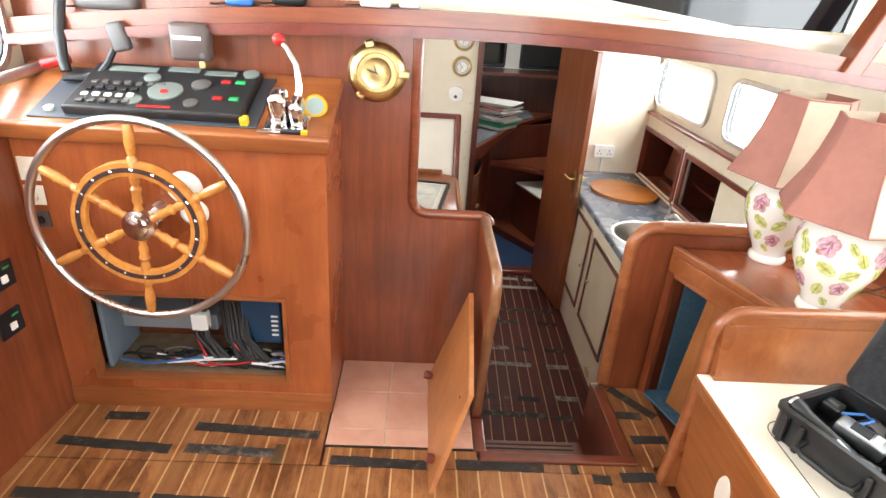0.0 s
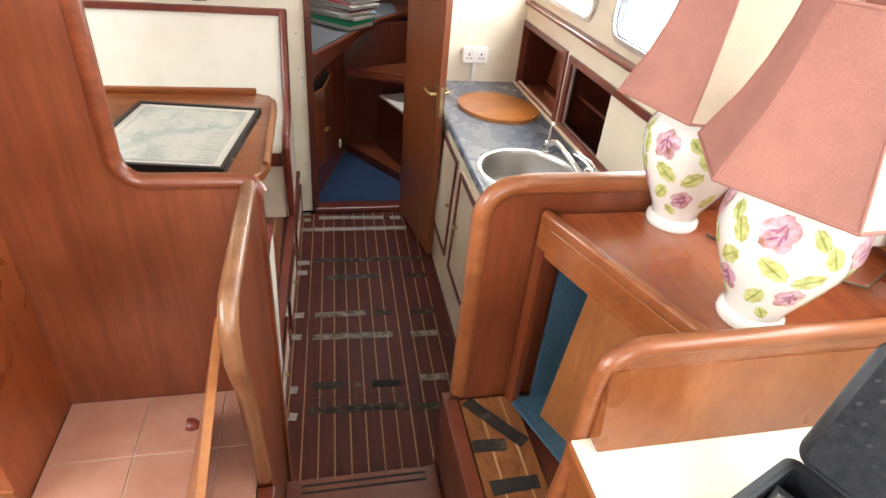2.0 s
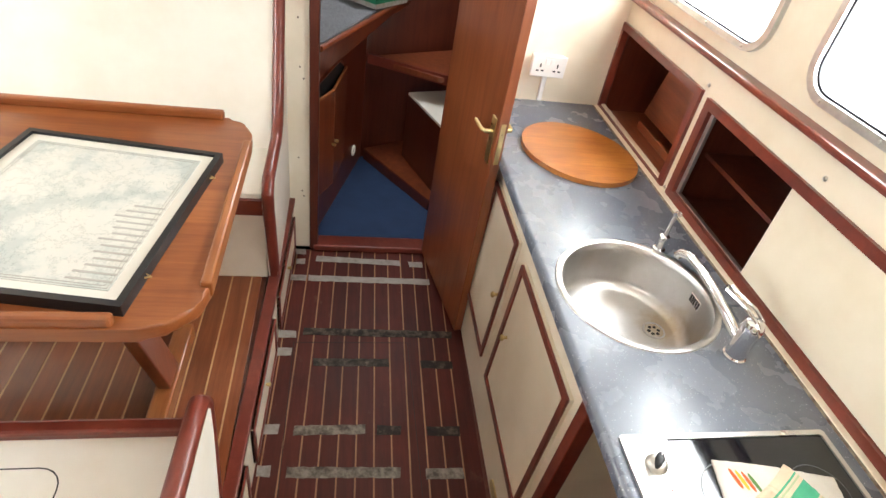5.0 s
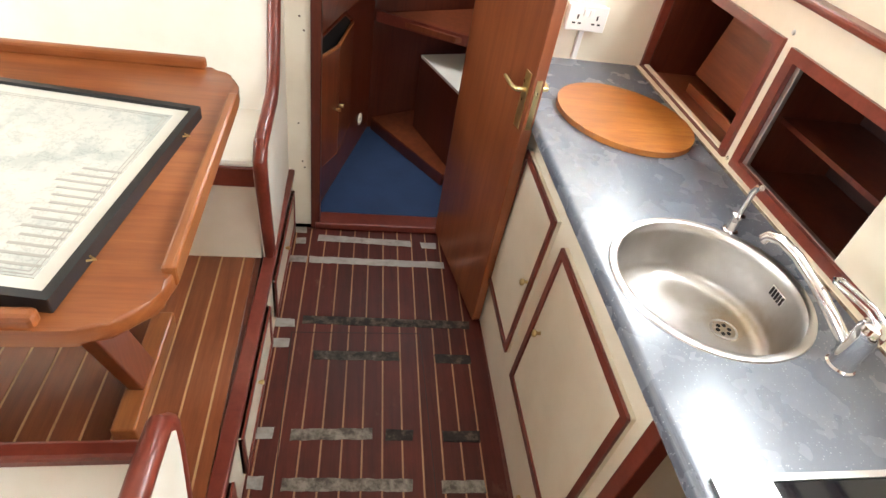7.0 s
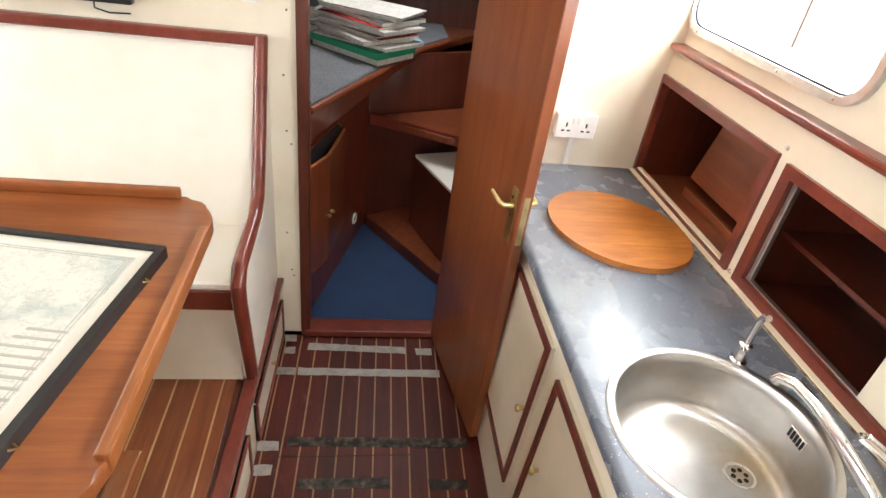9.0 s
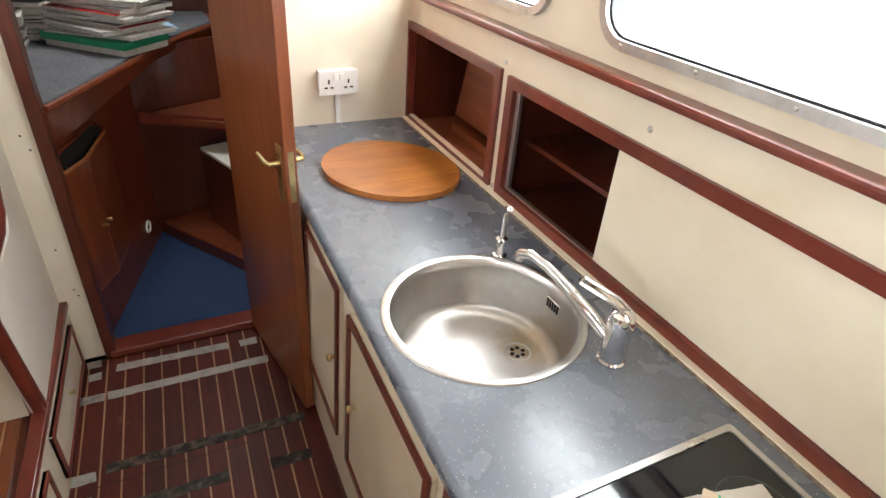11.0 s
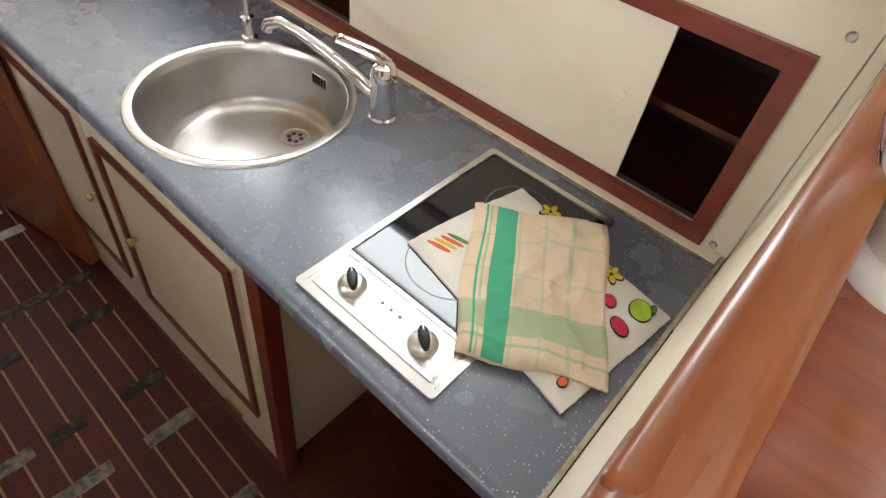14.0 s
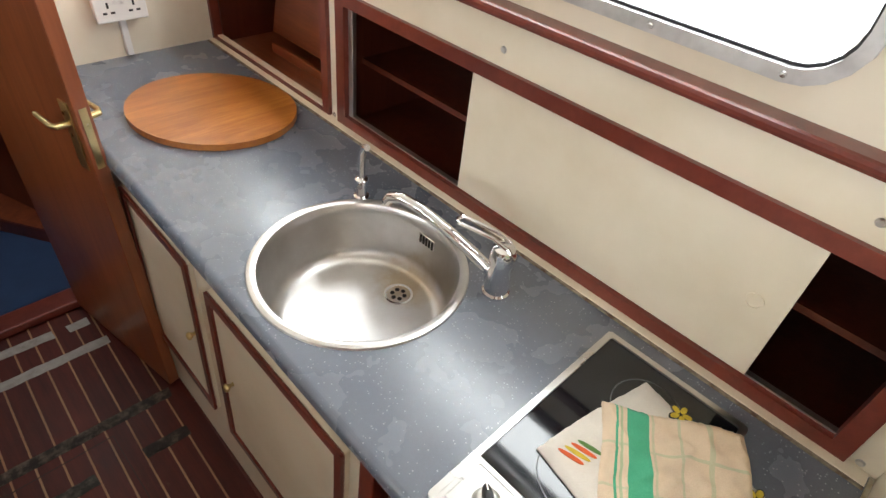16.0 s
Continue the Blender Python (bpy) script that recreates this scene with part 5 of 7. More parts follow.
# port side lining
structure("wall_port_lining", prism([(-1.408, 1.875), (-1.46, 1.3), (-1.5, -1.35), (-1.519, -1.35), (-1.519, 2.19), (-1.408, 2.19)], "z", WF - 0.01, 1.665), MAHOG, "red-brown mahogany lining of the port side")
structure("trim_port_rail", tube([(-1.43, 2.15, 1.80), (-1.47, 1.3, 1.74), (-1.5, 0.0, 1.74)], 0.018, sides=10), ALU, "aluminium grab rail below the port window", True)
for z0, w_ in ((1.50, 0.07), (1.42, 0.06), (1.345, 0.05)):
    sp_ = thing("switch_plate", (-1.36, CY, z0), "cream gauge plate on the console front", "switch plate", "switch plates")
    part("plate", box(-1.395, CY - 0.006, z0, -1.335, CY - 0.0005, z0 + w_ + 0.005, 0.002), PALE if z0 > 1.4 else GREY, sp_)
    part("knob", lathe([(0.014, 0), (0.012, 0.008), (0, 0.009)], 14, Matrix.Translation((-1.365, CY - 0.006, z0 + w_ * 0.5)) @ FACE_Y), PALE if z0 > 1.4 else BLACK, sp_, smooth=True)
for y0, z0 in ((1.68, 1.20), (1.665, 1.045)):
    bp = thing("breaker_panel", (-1.42, y0, z0), "small black switch panel with green lights on the port lining", "switch panel", "breaker panels")
    pmx = Matrix.Translation((-1.4215, y0 + 0.04, z0)) @ Matrix.Rotation(radians(-5.2), 4, "Z")
    part("plate", turned(box(-0.002, -0.045, 0.0, 0.006, 0.045, 0.085, 0.002), pmx), BLACK, bp)
    part("rocker", turned(box(0.006, -0.012, 0.02, 0.013, 0.012, 0.045, 0.003), pmx), SOCKET, bp)
    part("lamp", turned(box(0.006, 0.005, 0.062, 0.0075, 0.03, 0.068), pmx), GREEN, bp)

# tiled corner and half door by the steps
hd = thing("loose_door_panel", (-0.07, 1.8, WF + 0.007), "orange plywood door panel leaning beside the steps", "panel")


def leaning(y, z, w):
    """A point of the leaning panel: along y, at height z, w proud of its far face."""
    return Vector((-0.08 + (z - 0.641) * 0.245 - 0.97 * w, y, z + 0.24 * w))


bm = bmesh.new()
quad = [(1.487, 0.643, 0.0), (2.09, 0.643, 0.0), (1.93, 1.14, 0.0), (1.56, 0.99, -0.025)]
fa_ = [bm.verts.new(leaning(y, z, w)) for y, z, w in quad]
fb__ = [bm.verts.new(leaning(y, z, w + 0.018)) for y, z, w in quad]
bm.faces.new(fa_), bm.faces.new(fb__[::-1])
for q in range(4):
    bm.faces.new((fa_[q], fb__[q], fb__[(q + 1) % 4], fa_[(q + 1) % 4]))
bmesh.ops.bevel(bm, geom=list(bm.edges), offset=0.002, segments=2, affect="EDGES")
part("leaf", bm, DOORWOOD, hd)
part("knob", tube([leaning(2.02, 0.70, 0.018), leaning(2.02, 0.70, 0.035), leaning(2.02, 0.70, 0.05)], [0.010, 0.018, 0.016], sides=14), REDTRIM, hd, "turned wooden knob", True)
part("stop_block", tube([leaning(1.58, 0.70, 0.018), leaning(1.58, 0.70, 0.04)], 0.016, sides=10), REDTRIM, hd, "small wooden stop")
part("keyhole", tube([leaning(1.62, 0.93, -0.001), leaning(1.62, 0.93, 0.0005)], 0.005, sides=10), DARK, hd)

# steps down to the galley
stp = thing("companion_step", (0.35, 1.9, 0.0), "red-brown wooden companion step with grip grooves", "step")
part("back_board", box(0.095, 1.665, 0.0, 0.615, 1.69, WF - 0.003), MAHOG_D, stp)
part("tread", box(0.11, 1.69, 0.285, 0.597, 2.09, 0.32, 0.006), MAHOG_D, stp)
part("riser", box(0.115, 2.055, 0.0, 0.595, 2.075, 0.285), MAHOG_D, stp)
for y in (2.035, 2.06):
    part("grip_groove", box(0.16, y, 0.3195, 0.555, y + 0.008, 0.3212), DARK, stp)
structure("wall_step_starboard", box(0.597, 1.665, 0.0, 0.617, 2.12, WF - 0.002), MAHOG_D, "mahogany side of the step well")
bm = box(0.085, 1.648, WF - 0.03, 0.645, 1.69, WF + 0.008, 0.005)
structure("trim_well_aft", bm, MAHOG_D, "mahogany sill along the step well")
structure("trim_well_side", box(0.595, 1.691, WF - 0.03, 0.640, 2.084, WF + 0.007, 0.005), MAHOG_D, "mahogany sill along the side of the step well")
structure("trim_well_port", box(0.068, 1.691, WF - 0.03, 0.112, 1.86, WF + 0.007, 0.005), MAHOG_D, "mahogany sill beside the tiles")

# ---- wheelhouse: chart table locker with lamps ----
TT = 1.285
fx = lambda y: 0.80 + (2.085 - y) * 0.33
ct = thing("lamp_cabinet", (1.2, 1.85, WF), "varnished mahogany cabinet with an open blue-lined front", "cabinet")
part("top", prism([(fx(2.085) + 0.0, 2.084), (1.585, 2.084), (1.585, 1.596), (fx(1.596), 1.596)], "z", TT - 0.025, TT, 0.003), wood("table_veneer", (0.27, 0.06, 0.022), (0.42, 0.12, 0.04), (9, 1.1, 9), 0.22, 0.6), ct)
fa = math.atan2(1.596 - 2.084, fx(1.596) - fx(2.084))
fm = Matrix.Translation((fx(2.084), 2.084, 0)) @ Matrix.Rotation(fa, 4, "Z")
fl = math.hypot(1.596 - 2.084, fx(1.596) - fx(2.084))
part("fiddle", turned(box(0.0, -0.014, TT - 0.02, fl, 0.01, TT + 0.012, 0.006), fm), RAILWOOD, ct)
part("top_rail", turned(box(0.0, -0.012, 1.195, fl, 0.012, TT - 0.02, 0.003), fm), TEAK_H, ct)
part("stile", turned(box(0.0, -0.014, WF, 0.035, 0.012, 1.195, 0.003), fm), MAHOG, ct)
part("bead", turned(box(0.035, -0.010, 1.178, fl, 0.006, 1.196, 0.003), fm), TEAK_H, ct)
part("sill", turned(box(0.0, -0.01, WF, fl, 0.03, WF + 0.012, 0.002), fm), BLUELINE, ct)
part("side_lining", box(0.87, 2.066, WF, 1.585, 2.082, TT - 0.026), BLUELINE, ct, "blue carpet lining")
part("back_lining", box(1.50, 1.60, WF, 1.585, 2.066, TT - 0.026), BLUELINE, ct, "blue carpet lining")
part("floor_lining", prism([(fx(2.066) + 0.02, 2.066), (1.50, 2.066), (1.50, 1.60), (fx(1.60) + 0.02, 1.60)], "z", WF + 0.002, WF + 0.0118), BLUELINE, ct, "blue carpet lining")
lp = thing("inner_panel", fm @ Vector((0.3, 0.05, WF + 0.013)), "orange plywood panel leaning inside the blue-lined cabinet", "panel")
im = fm @ Matrix.Translation((0.115, 0.035, WF + 0.013)) @ Matrix.Rotation(radians(6), 4, "Z") @ Matrix.Rotation(radians(-4), 4, "X")
part("board", turned(prism([(0.0, 0.0), (0.38, 0.0), (0.38, 0.47), (0.03, 0.535)], "y", 0.0, 0.012, 0.001), im), DOORWOOD, lp)
part("finger_slot", turned(box(0.27, -0.001, 0.33, 0.31, 0.0005, 0.342, 0.0), im), DARK, lp)

wing = thing("seat_back_panel", (1.1, 1.57, WF), "varnished mahogany seat back with a rounded rail", "panel")
WGX = 0.735
prof = [(0.688, WF), (1.585, WF), (1.585, 1.31), (0.81, 1.31)] + arc(0.81, 1.23, 0.08, 90, 180, 8) + [(0.725, 1.0)]
SEATWOOD = wood("seat_veneer", (0.24, 0.07, 0.021), (0.38, 0.135, 0.042), (5, 5, 3), 0.26, 0.45)
part("panel", prism(prof, "y", 1.562, 1.594, 0.003), SEATWOOD, wing)
part("reclined_facing", prism([(1.526, 1.101), (1.5615, 1.101), (1.5615, 1.275), (1.558, 1.275)], "x", 0.738, 1.583), SEATWOOD, wing)
part("edge_rail", tube([(0.698, 1.578, WF + 0.02), (0.727, 1.578, 1.0)] + [(u, 1.578, v) for u, v in arc(0.81, 1.23, 0.082, 180, 90, 8)] + [(1.58, 1.578, 1.312)], 0.019, sides=10), RAILWOOD, wing, smooth=True)

st_ = thing("wheelhouse_bench", (1.1, 0.6, WF), "long wooden bench box with a cream cushion board", "seat")
part("front", prism([(0.745, WF), (0.765, WF), (0.735, 1.085), (0.715, 1.085)], "y", -1.3, 1.56), TEAK_Y, st_)
part("seat_top", box(0.70, -1.3, 1.083, 1.59, 1.56, 1.10, 0.003), PALE, st_, "cream laminate top")
part("edge_strip", box(0.692, -1.3, 1.06, 0.715, 1.56, 1.096, 0.006), TEAK_Y, st_)
part("hatch_line", ring(rrect(0.79, 0.3, 1.45, 1.36, 0.05), rrect(0.7925, 0.3025, 1.4475, 1.3575, 0.048), "z", 1.0995, 1.1006), DARK, st_)
ovl = [(1.315 + 0.03 * math.cos(t), 0.87 + 0.062 * math.sin(t)) for t in (2 * math.pi * i / 28 for i in range(28))]
part("oval_vent", prism(ovl, "x", 0.722, 0.735, 0.002), PALE, st_, "cream oval vent cover", True)

# starboard side lining behind the lamps
structure("wall_starboard_lining", box(1.585, 1.62, 1.10, 1.599, 2.085, 1.66), MAHOG, "dark red mahogany lining behind the lamps")
structure("trim_starboard_shelf", box(1.53, 1.40, 1.655, 1.599, 2.085, 1.69, 0.006), MAHOG_Y, "mahogany ledge below the starboard window")
structure("trim_starboard_brace", prism([(1.60, 1.28), (1.68, 1.28), (1.72, 1.66), (1.64, 1.66)], "x", 1.53, 1.585, 0.004), MAHOG, "mahogany brace behind the lamps")

# ---- lamps ----
PINK = fabric("pink_shade", (0.31, 0.13, 0.10), (0.42, 0.185, 0.145), 0.8, 500.0, 0.1)
CREAMSH = fabric("cream_shade", (0.54, 0.43, 0.32), (0.63, 0.52, 0.40), 0.8, 500.0, 0.1)
POT = paint("glazed_pot", (0.80, 0.78, 0.72), 0.12, 0.05, 4.0, 60.0, 0.02, 0.6)
PETAL = paint("pink_petal", (0.66, 0.42, 0.50), 0.15, 0.45, 60.0)
PETAL_D = paint("plum_petal_shading", (0.40, 0.16, 0.27), 0.15, 0.3, 60.0)
LEAF = paint("pale_green_leaf", (0.62, 0.66, 0.28), 0.15, 0.4, 60.0)
LEAF_D = paint("leaf_vein_green", (0.36, 0.42, 0.12), 0.15, 0.3, 60.0)
POTP = [(0.0, 0.0), (0.060, 0.0), (0.064, 0.008), (0.062, 0.02), (0.054, 0.028), (0.060, 0.05), (0.085, 0.10), (0.11, 0.155), (0.121, 0.20), (0.118, 0.24), (0.10, 0.275), (0.07, 0.30), (0.045, 0.31), (0.045, 0.325), (0.0, 0.325)]


def pot_radius(z):
    for (r0, z0), (r1, z1) in zip(POTP[4:], POTP[5:]):
        if z0 <= z <= z1 and z1 > z0:
            return r0 + (r1 - r0) * (z - z0) / (z1 - z0)
    return 0.06


def petal_patch(ang, z, w, h, turn, m, bm=None, lift=0.0012, notch=0.0, n_=16):
    """A leaf-shaped painted patch that follows the pot's surface, its rim notched if asked."""
    bm = bm or bmesh.new()

    def on_pot(u, v):
        zz = min(max(z + u * math.sin(turn) + v * math.cos(turn), 0.03), 0.296)
        r = pot_radius(zz) + lift
        an = ang + (u * math.cos(turn) - v * math.sin(turn)) / max(r, 0.04)
        return bm.verts.new(m @ Vector((r * math.cos(an), r * math.sin(an), zz)))

    rows = []
    for q in (0.5, 1.0):
        row = []
        for i in range(n_):
            t = 2 * math.pi * i / n_
            f_ = q * (1.0 - (notch if q == 1.0 and i % 2 else 0.0))
            row.append(on_pot(f_ * w * math.sin(t) * (0.6 + 0.4 * abs(math.sin(t))), f_ * h * math.cos(t)))
        rows.append(row)
    mid = on_pot(0.0, 0.0)
    for i in range(n_):
        j = (i + 1) % n_
        bm.faces.new((mid, rows[0][i], rows[0][j]))
        bm.faces.new((rows[0][i], rows[1][i], rows[1][j], rows[0][j]))
    return bm


def table_lamp(x, y, turn, label):
    lamp = thing("table_lamp", (x, y, TT), label, "lamp", "pair of table lamps")
    m = Matrix.Translation((x, y, TT)) @ Matrix.Rotation(turn, 4, "Z")
    pot = part("pot", lathe(POTP, 40, m), POT, lamp, "white glazed pot painted with pink flowers", True)
    rnd = random.Random(int(x * 1000))
    for k_ in range(5):
        a = k_ * math.pi / 2.5 + rnd.uniform(-0.1, 0.1)
        for zc, off, sc in ((0.232, 0.0, 1.0), (0.112, 0.6, 0.85)):
            zc, lean = zc + rnd.uniform(-0.012, 0.012), rnd.uniform(-0.5, 0.5)
            bm, dark = bmesh.new(), bmesh.new()
            for p, (da, dz) in enumerate(((-0.14, 0.006), (0.14, 0.009), (0.0, 0.016), (-0.08, -0.014), (0.09, -0.013))):
                petal_patch(a + off + da * sc, zc + dz * sc, 0.0155 * sc, 0.019 * sc, lean + da * 5, m, bm, 0.0010 + 0.0002 * p, 0.08)
                petal_patch(a + off + da * 0.6 * sc, zc + dz * 0.6 * sc, 0.0028, 0.011 * sc, lean + da * 5, m, dark, 0.0022)
            fl_ = part("painted_flower", bm, PETAL, pot, smooth=True)
            part("petal_shading", dark, PETAL_D, fl_, smooth=True)
        for zc, off, tn, sc in ((0.170, 0.12, 0.9, 1.2), (0.215, -0.50, 0.2, 1.0), (0.105, 0.02, -0.5, 1.0), (0.250, 0.55, 0.7, 0.8), (0.160, 0.66, -0.8, 1.1), (0.065, 0.35, 0.3, 0.7)):
            zc, tn = zc + rnd.uniform(-0.008, 0.008), tn + rnd.uniform(-0.3, 0.3)
            lf = part("painted_leaf", petal_patch(a + off, zc, 0.017 * sc, 0.027 * sc, tn, m, None, 0.0008, 0.14), LEAF, pot, smooth=True)
            part("leaf_vein", petal_patch(a + off, zc, 0.0022, 0.022 * sc, tn, m, None, 0.0014), LEAF_D, lf, smooth=True)
    part("neck", lathe([(0.02, 0.32), (0.018, 0.36), (0.0, 0.36)], 16, m), BRASS, lamp, smooth=True)
    sh = part("shade_frame", tube([m @ Vector((0.121 * math.cos(i * math.pi / 3), 0.121 * math.sin(i * math.pi / 3), 0.585)) for i in range(6)], 0.003, sides=6, closed=True), PINK, lamp)
    prof = [(0.210, 0.315), (0.190, 0.357), (0.162, 0.413), (0.141, 0.473), (0.127, 0.535), (0.119, 0.588)]
    for i in range(6):
        bm = bmesh.new()
        a0, a1 = i * math.pi / 3, (i + 1) * math.pi / 3
        rows = []
        for r, z in prof:
            p0, p1 = Vector((r * math.cos(a0), r * math.sin(a0), z)), Vector((r * math.cos(a1), r * math.sin(a1), z))
            rows.append([m @ (p0.lerp(p1, q / 4)) for q in range(5)])
        for o in (0.0, -0.0025):
            vs = [[bm.verts.new(v + (v - Vector((x, y, v.z))).normalized() * o) for v in row] for row in rows]
            for r0, r1 in zip(vs, vs[1:]):
                for q in range(4):
                    bm.faces.new((r0[q], r0[q + 1], r1[q + 1], r1[q]))
        part("shade_panel", bm, CREAMSH if i in (1, 4) else PINK, sh, "cream fabric panel" if i in (1, 4) else "dusty pink fabric panel", True)
        part("piping", tube([m @ Vector((r * math.cos(a0), r * math.sin(a0), z)) for r, z in prof], 0.0028, sides=6), PINK, sh, smooth=True)
        part("piping", tube([m @ Vector((0.210 * math.cos(a), 0.210 * math.sin(a), 0.315)) for a in (a0, a1)], 0.0032, sides=6), PINK, sh, smooth=True)
    return lamp


table_lamp(1.116, 2.03, radians(-15), "flowered ceramic table lamp with pink and cream shade beside the rail")
table_lamp(1.078, 1.664, radians(4), "flowered ceramic table lamp with pink and cream shade behind the seat")
part("lamp_flex", tube([(1.17, 1.955, TT + 0.006), (1.20, 1.88, TT + 0.005), (1.17, 1.80, TT + 0.005), (1.24, 1.76, TT + 0.005), (1.36, 1.80, TT + 0.006), (1.5, 1.84, TT + 0.02)], 0.0032, sides=6), paint("brown_flex", (0.05, 0.028, 0.018), 0.4), None, "brown lamp flex trailing over the cabinet top", True, "cable")
part("lamp_flex", tube([(1.25, 1.9, TT + 0.006), (1.28, 1.83, TT + 0.005), (1.34, 1.78, TT + 0.005), (1.42, 1.72, TT + 0.005), (1.5, 1.76, TT + 0.02)], 0.0032, sides=6), paint("gold_flex", (0.16, 0.10, 0.04), 0.4), None, "gold lamp flex trailing over the cabinet top", True, "cable")
ol = thing("wall_outlet", (1.56, 1.82, 1.33), "brass double outlet with two white plugs", "outlet")
part("plate", box(1.575, 1.74, 1.30, 1.584, 1.90, 1.385, 0.002), BRASS, ol)
for y in (1.785, 1.855):
    part("plug", box(1.53, y - 0.022, 1.315, 1.576, y + 0.022, 1.365, 0.008, seg=3), SOCKET, ol, "white plug", True)

# ---- equipment case ----
kx, ky = 0.96, 1.205
kd = Vector((0.36, -0.93, 0)).normalized()
km = Matrix.Translation((kx, ky, 1.1)) @ Matrix.Rotation(math.atan2(kd.y, kd.x), 4, "Z")
case = thing("equipment_case", (kx, ky, 1.1), "open black plastic equipment case full of gadgets", "case")
L, D = 0.165, 0.122
bm = ring(rrect(-L, -D, L, D, 0.02), rrect(-L + 0.012, -D + 0.012, L - 0.012, D - 0.012, 0.012), "z", 0.004, 0.098)
part("tub", turned(bm, km), BLACK, case, smooth=True)
part("bottom", turned(prism(rrect(-L + 0.008, -D + 0.008, L - 0.008, D - 0.008, 0.012), "z", 0.001, 0.012), km), BLACK, case)
part("lip", turned(ring(rrect(-L - 0.007, -D - 0.007, L + 0.007, D + 0.007, 0.025), rrect(-L + 0.005, -D + 0.005, L - 0.005, D - 0.005, 0.016), "z", 0.086, 0.1), km), BLACK, case, smooth=True)
for u in (-0.13, -0.085, 0.085, 0.13):
    part("rib", turned(box(u - 0.008, -D - 0.014, 0.006, u + 0.008, -D, 0.086, 0.004), km), BLACK, case)
part("handle", turned(tube([(-0.07, -D, 0.05), (-0.07, -D - 0.03, 0.04), (-0.05, -D - 0.035, 0.035), (0.05, -D - 0.035, 0.035), (0.07, -D - 0.03, 0.04), (0.07, -D, 0.05)], 0.008, sides=8), km), BLACK, case, smooth=True)
lm_ = km @ Matrix.Translation((0, D + 0.006, 0.098)) @ Matrix.Rotation(radians(-112 + 180), 4, "X")
FOAM = fabric("grey_foam", (0.012, 0.013, 0.016), (0.03, 0.032, 0.038), 0.95, 60.0)
lid = part("lid", turned(prism(rrect(-L - 0.006, 0.0, L + 0.006, 2 * D + 0.01, 0.03), "z", -0.035, 0.0, 0.004), lm_), BLACK, case, "black lid", True)
bm = bmesh.new()
nu, nv = 28, 20
grid = [[bm.verts.new((-L + 0.012 + (2 * L - 0.024) * i / nu, 0.012 + (2 * D - 0.014) * j / nv, 0.004 + 0.006 * math.sin(math.pi * i / 2) * math.sin(math.pi * j / 2))) for j in range(nv + 1)] for i in range(nu + 1)]
for i in range(nu):
    for j in range(nv):
        bm.faces.new((grid[i][j], grid[i + 1][j], grid[i + 1][j + 1], grid[i][j + 1]))
part("foam", turned(bm, lm_), FOAM, lid, "egg-crate grey foam", True)
for u in (-0.1, 0.1):
    part("latch", turned(box(u - 0.022, 2 * D, -0.03, u + 0.022, 2 * D + 0.035, -0.005, 0.004), lm_), BLACK, lid, smooth=True)


def gadget(name, label, cat, u0, v0, w0, u1, v1, w1, rz, mat_, bev=0.006, extra=()):
    g = thing(name, km @ Vector(((u0 + u1) / 2, (v0 + v1) / 2, w0)), label, cat)
    gm = km @ Matrix.Translation(((u0 + u1) / 2, (v0 + v1) / 2, (w0 + w1) / 2)) @ Matrix.Rotation(radians(rz), 4, "Z") @ Matrix.Rotation(radians(8), 4, "Y")
    hx_, hy_, hz_ = (u1 - u0) / 2, (v1 - v0) / 2, (w1 - w0) / 2
    part("body", turned(box(-hx_, -hy_, -hz_, hx_, hy_, hz_, bev, seg=3), gm), mat_, g, smooth=True)
    for nm_, a_, b_, c_, d_, m_ in extra:
        part(nm_, turned(box(a_ * hx_, b_ * hy_, hz_ - 0.001, c_ * hx_, d_ * hy_, hz_ + 0.002, 0.001), gm), m_, g)
    return g


SILVER = metal("silver_plastic", (0.42, 0.43, 0.45), 0.35)
gadget("sound_recorder", "silver and black handheld recorder in the case", "recorder", -0.075, -0.035, 0.055, 0.04, 0.02, 0.095, 14, SILVER, 0.006, (("screen", -0.5, -0.7, 0.3, 0.7, BLACK), ("label_strip", 0.4, -0.8, 0.7, 0.8, SOCKET)))
gadget("memory_card_box", "small white box lying in the case", "box", 0.075, -0.065, 0.06, 0.12, -0.015, 0.092, 25, SOCKET, 0.004)
gadget("camera_body", "small black camera lying in the case", "camera", -0.06, 0.03, 0.03, 0.04, 0.09, 0.08, -10, BLACK, 0.008, (("screen", -0.6, -0.6, 0.6, 0.6, GREY),))
gadget("battery_pack", "black battery pack in the case", "battery", 0.06, 0.02, 0.03, 0.13, 0.08, 0.075, 18, BLACK, 0.006, (("contact", -0.2, -0.6, 0.1, 0.6, BRASS),))
gadget("adapter_plug", "black adapter in the case corner", "adapter", 0.10, -0.03, 0.03, 0.145, 0.02, 0.07, -20, GREY, 0.006)
for q, (u, v, w, dx, dy, dz, rz) in enumerate(((-0.13, 0.05, 0.04, 0.045, 0.05, 0.04, 12), (-0.01, -0.085, 0.045, 0.06, 0.03, 0.035, -8), (0.05, -0.09, 0.04, 0.05, 0.028, 0.045, 20), (0.12, 0.07, 0.075, 0.04, 0.05, 0.018, -25), (0.03, 0.05, 0.08, 0.05, 0.03, 0.016, 35))):
    gadget("spare_battery", "small black spare battery among the gadgets in the case", "battery", u - dx / 2, v - dy / 2, w, u + dx / 2, v + dy / 2, w + dz, rz, BLACK, 0.004, (("label_strip", -0.7, -0.3, 0.5, 0.3, (GREY, SILVER)[q % 2]),))
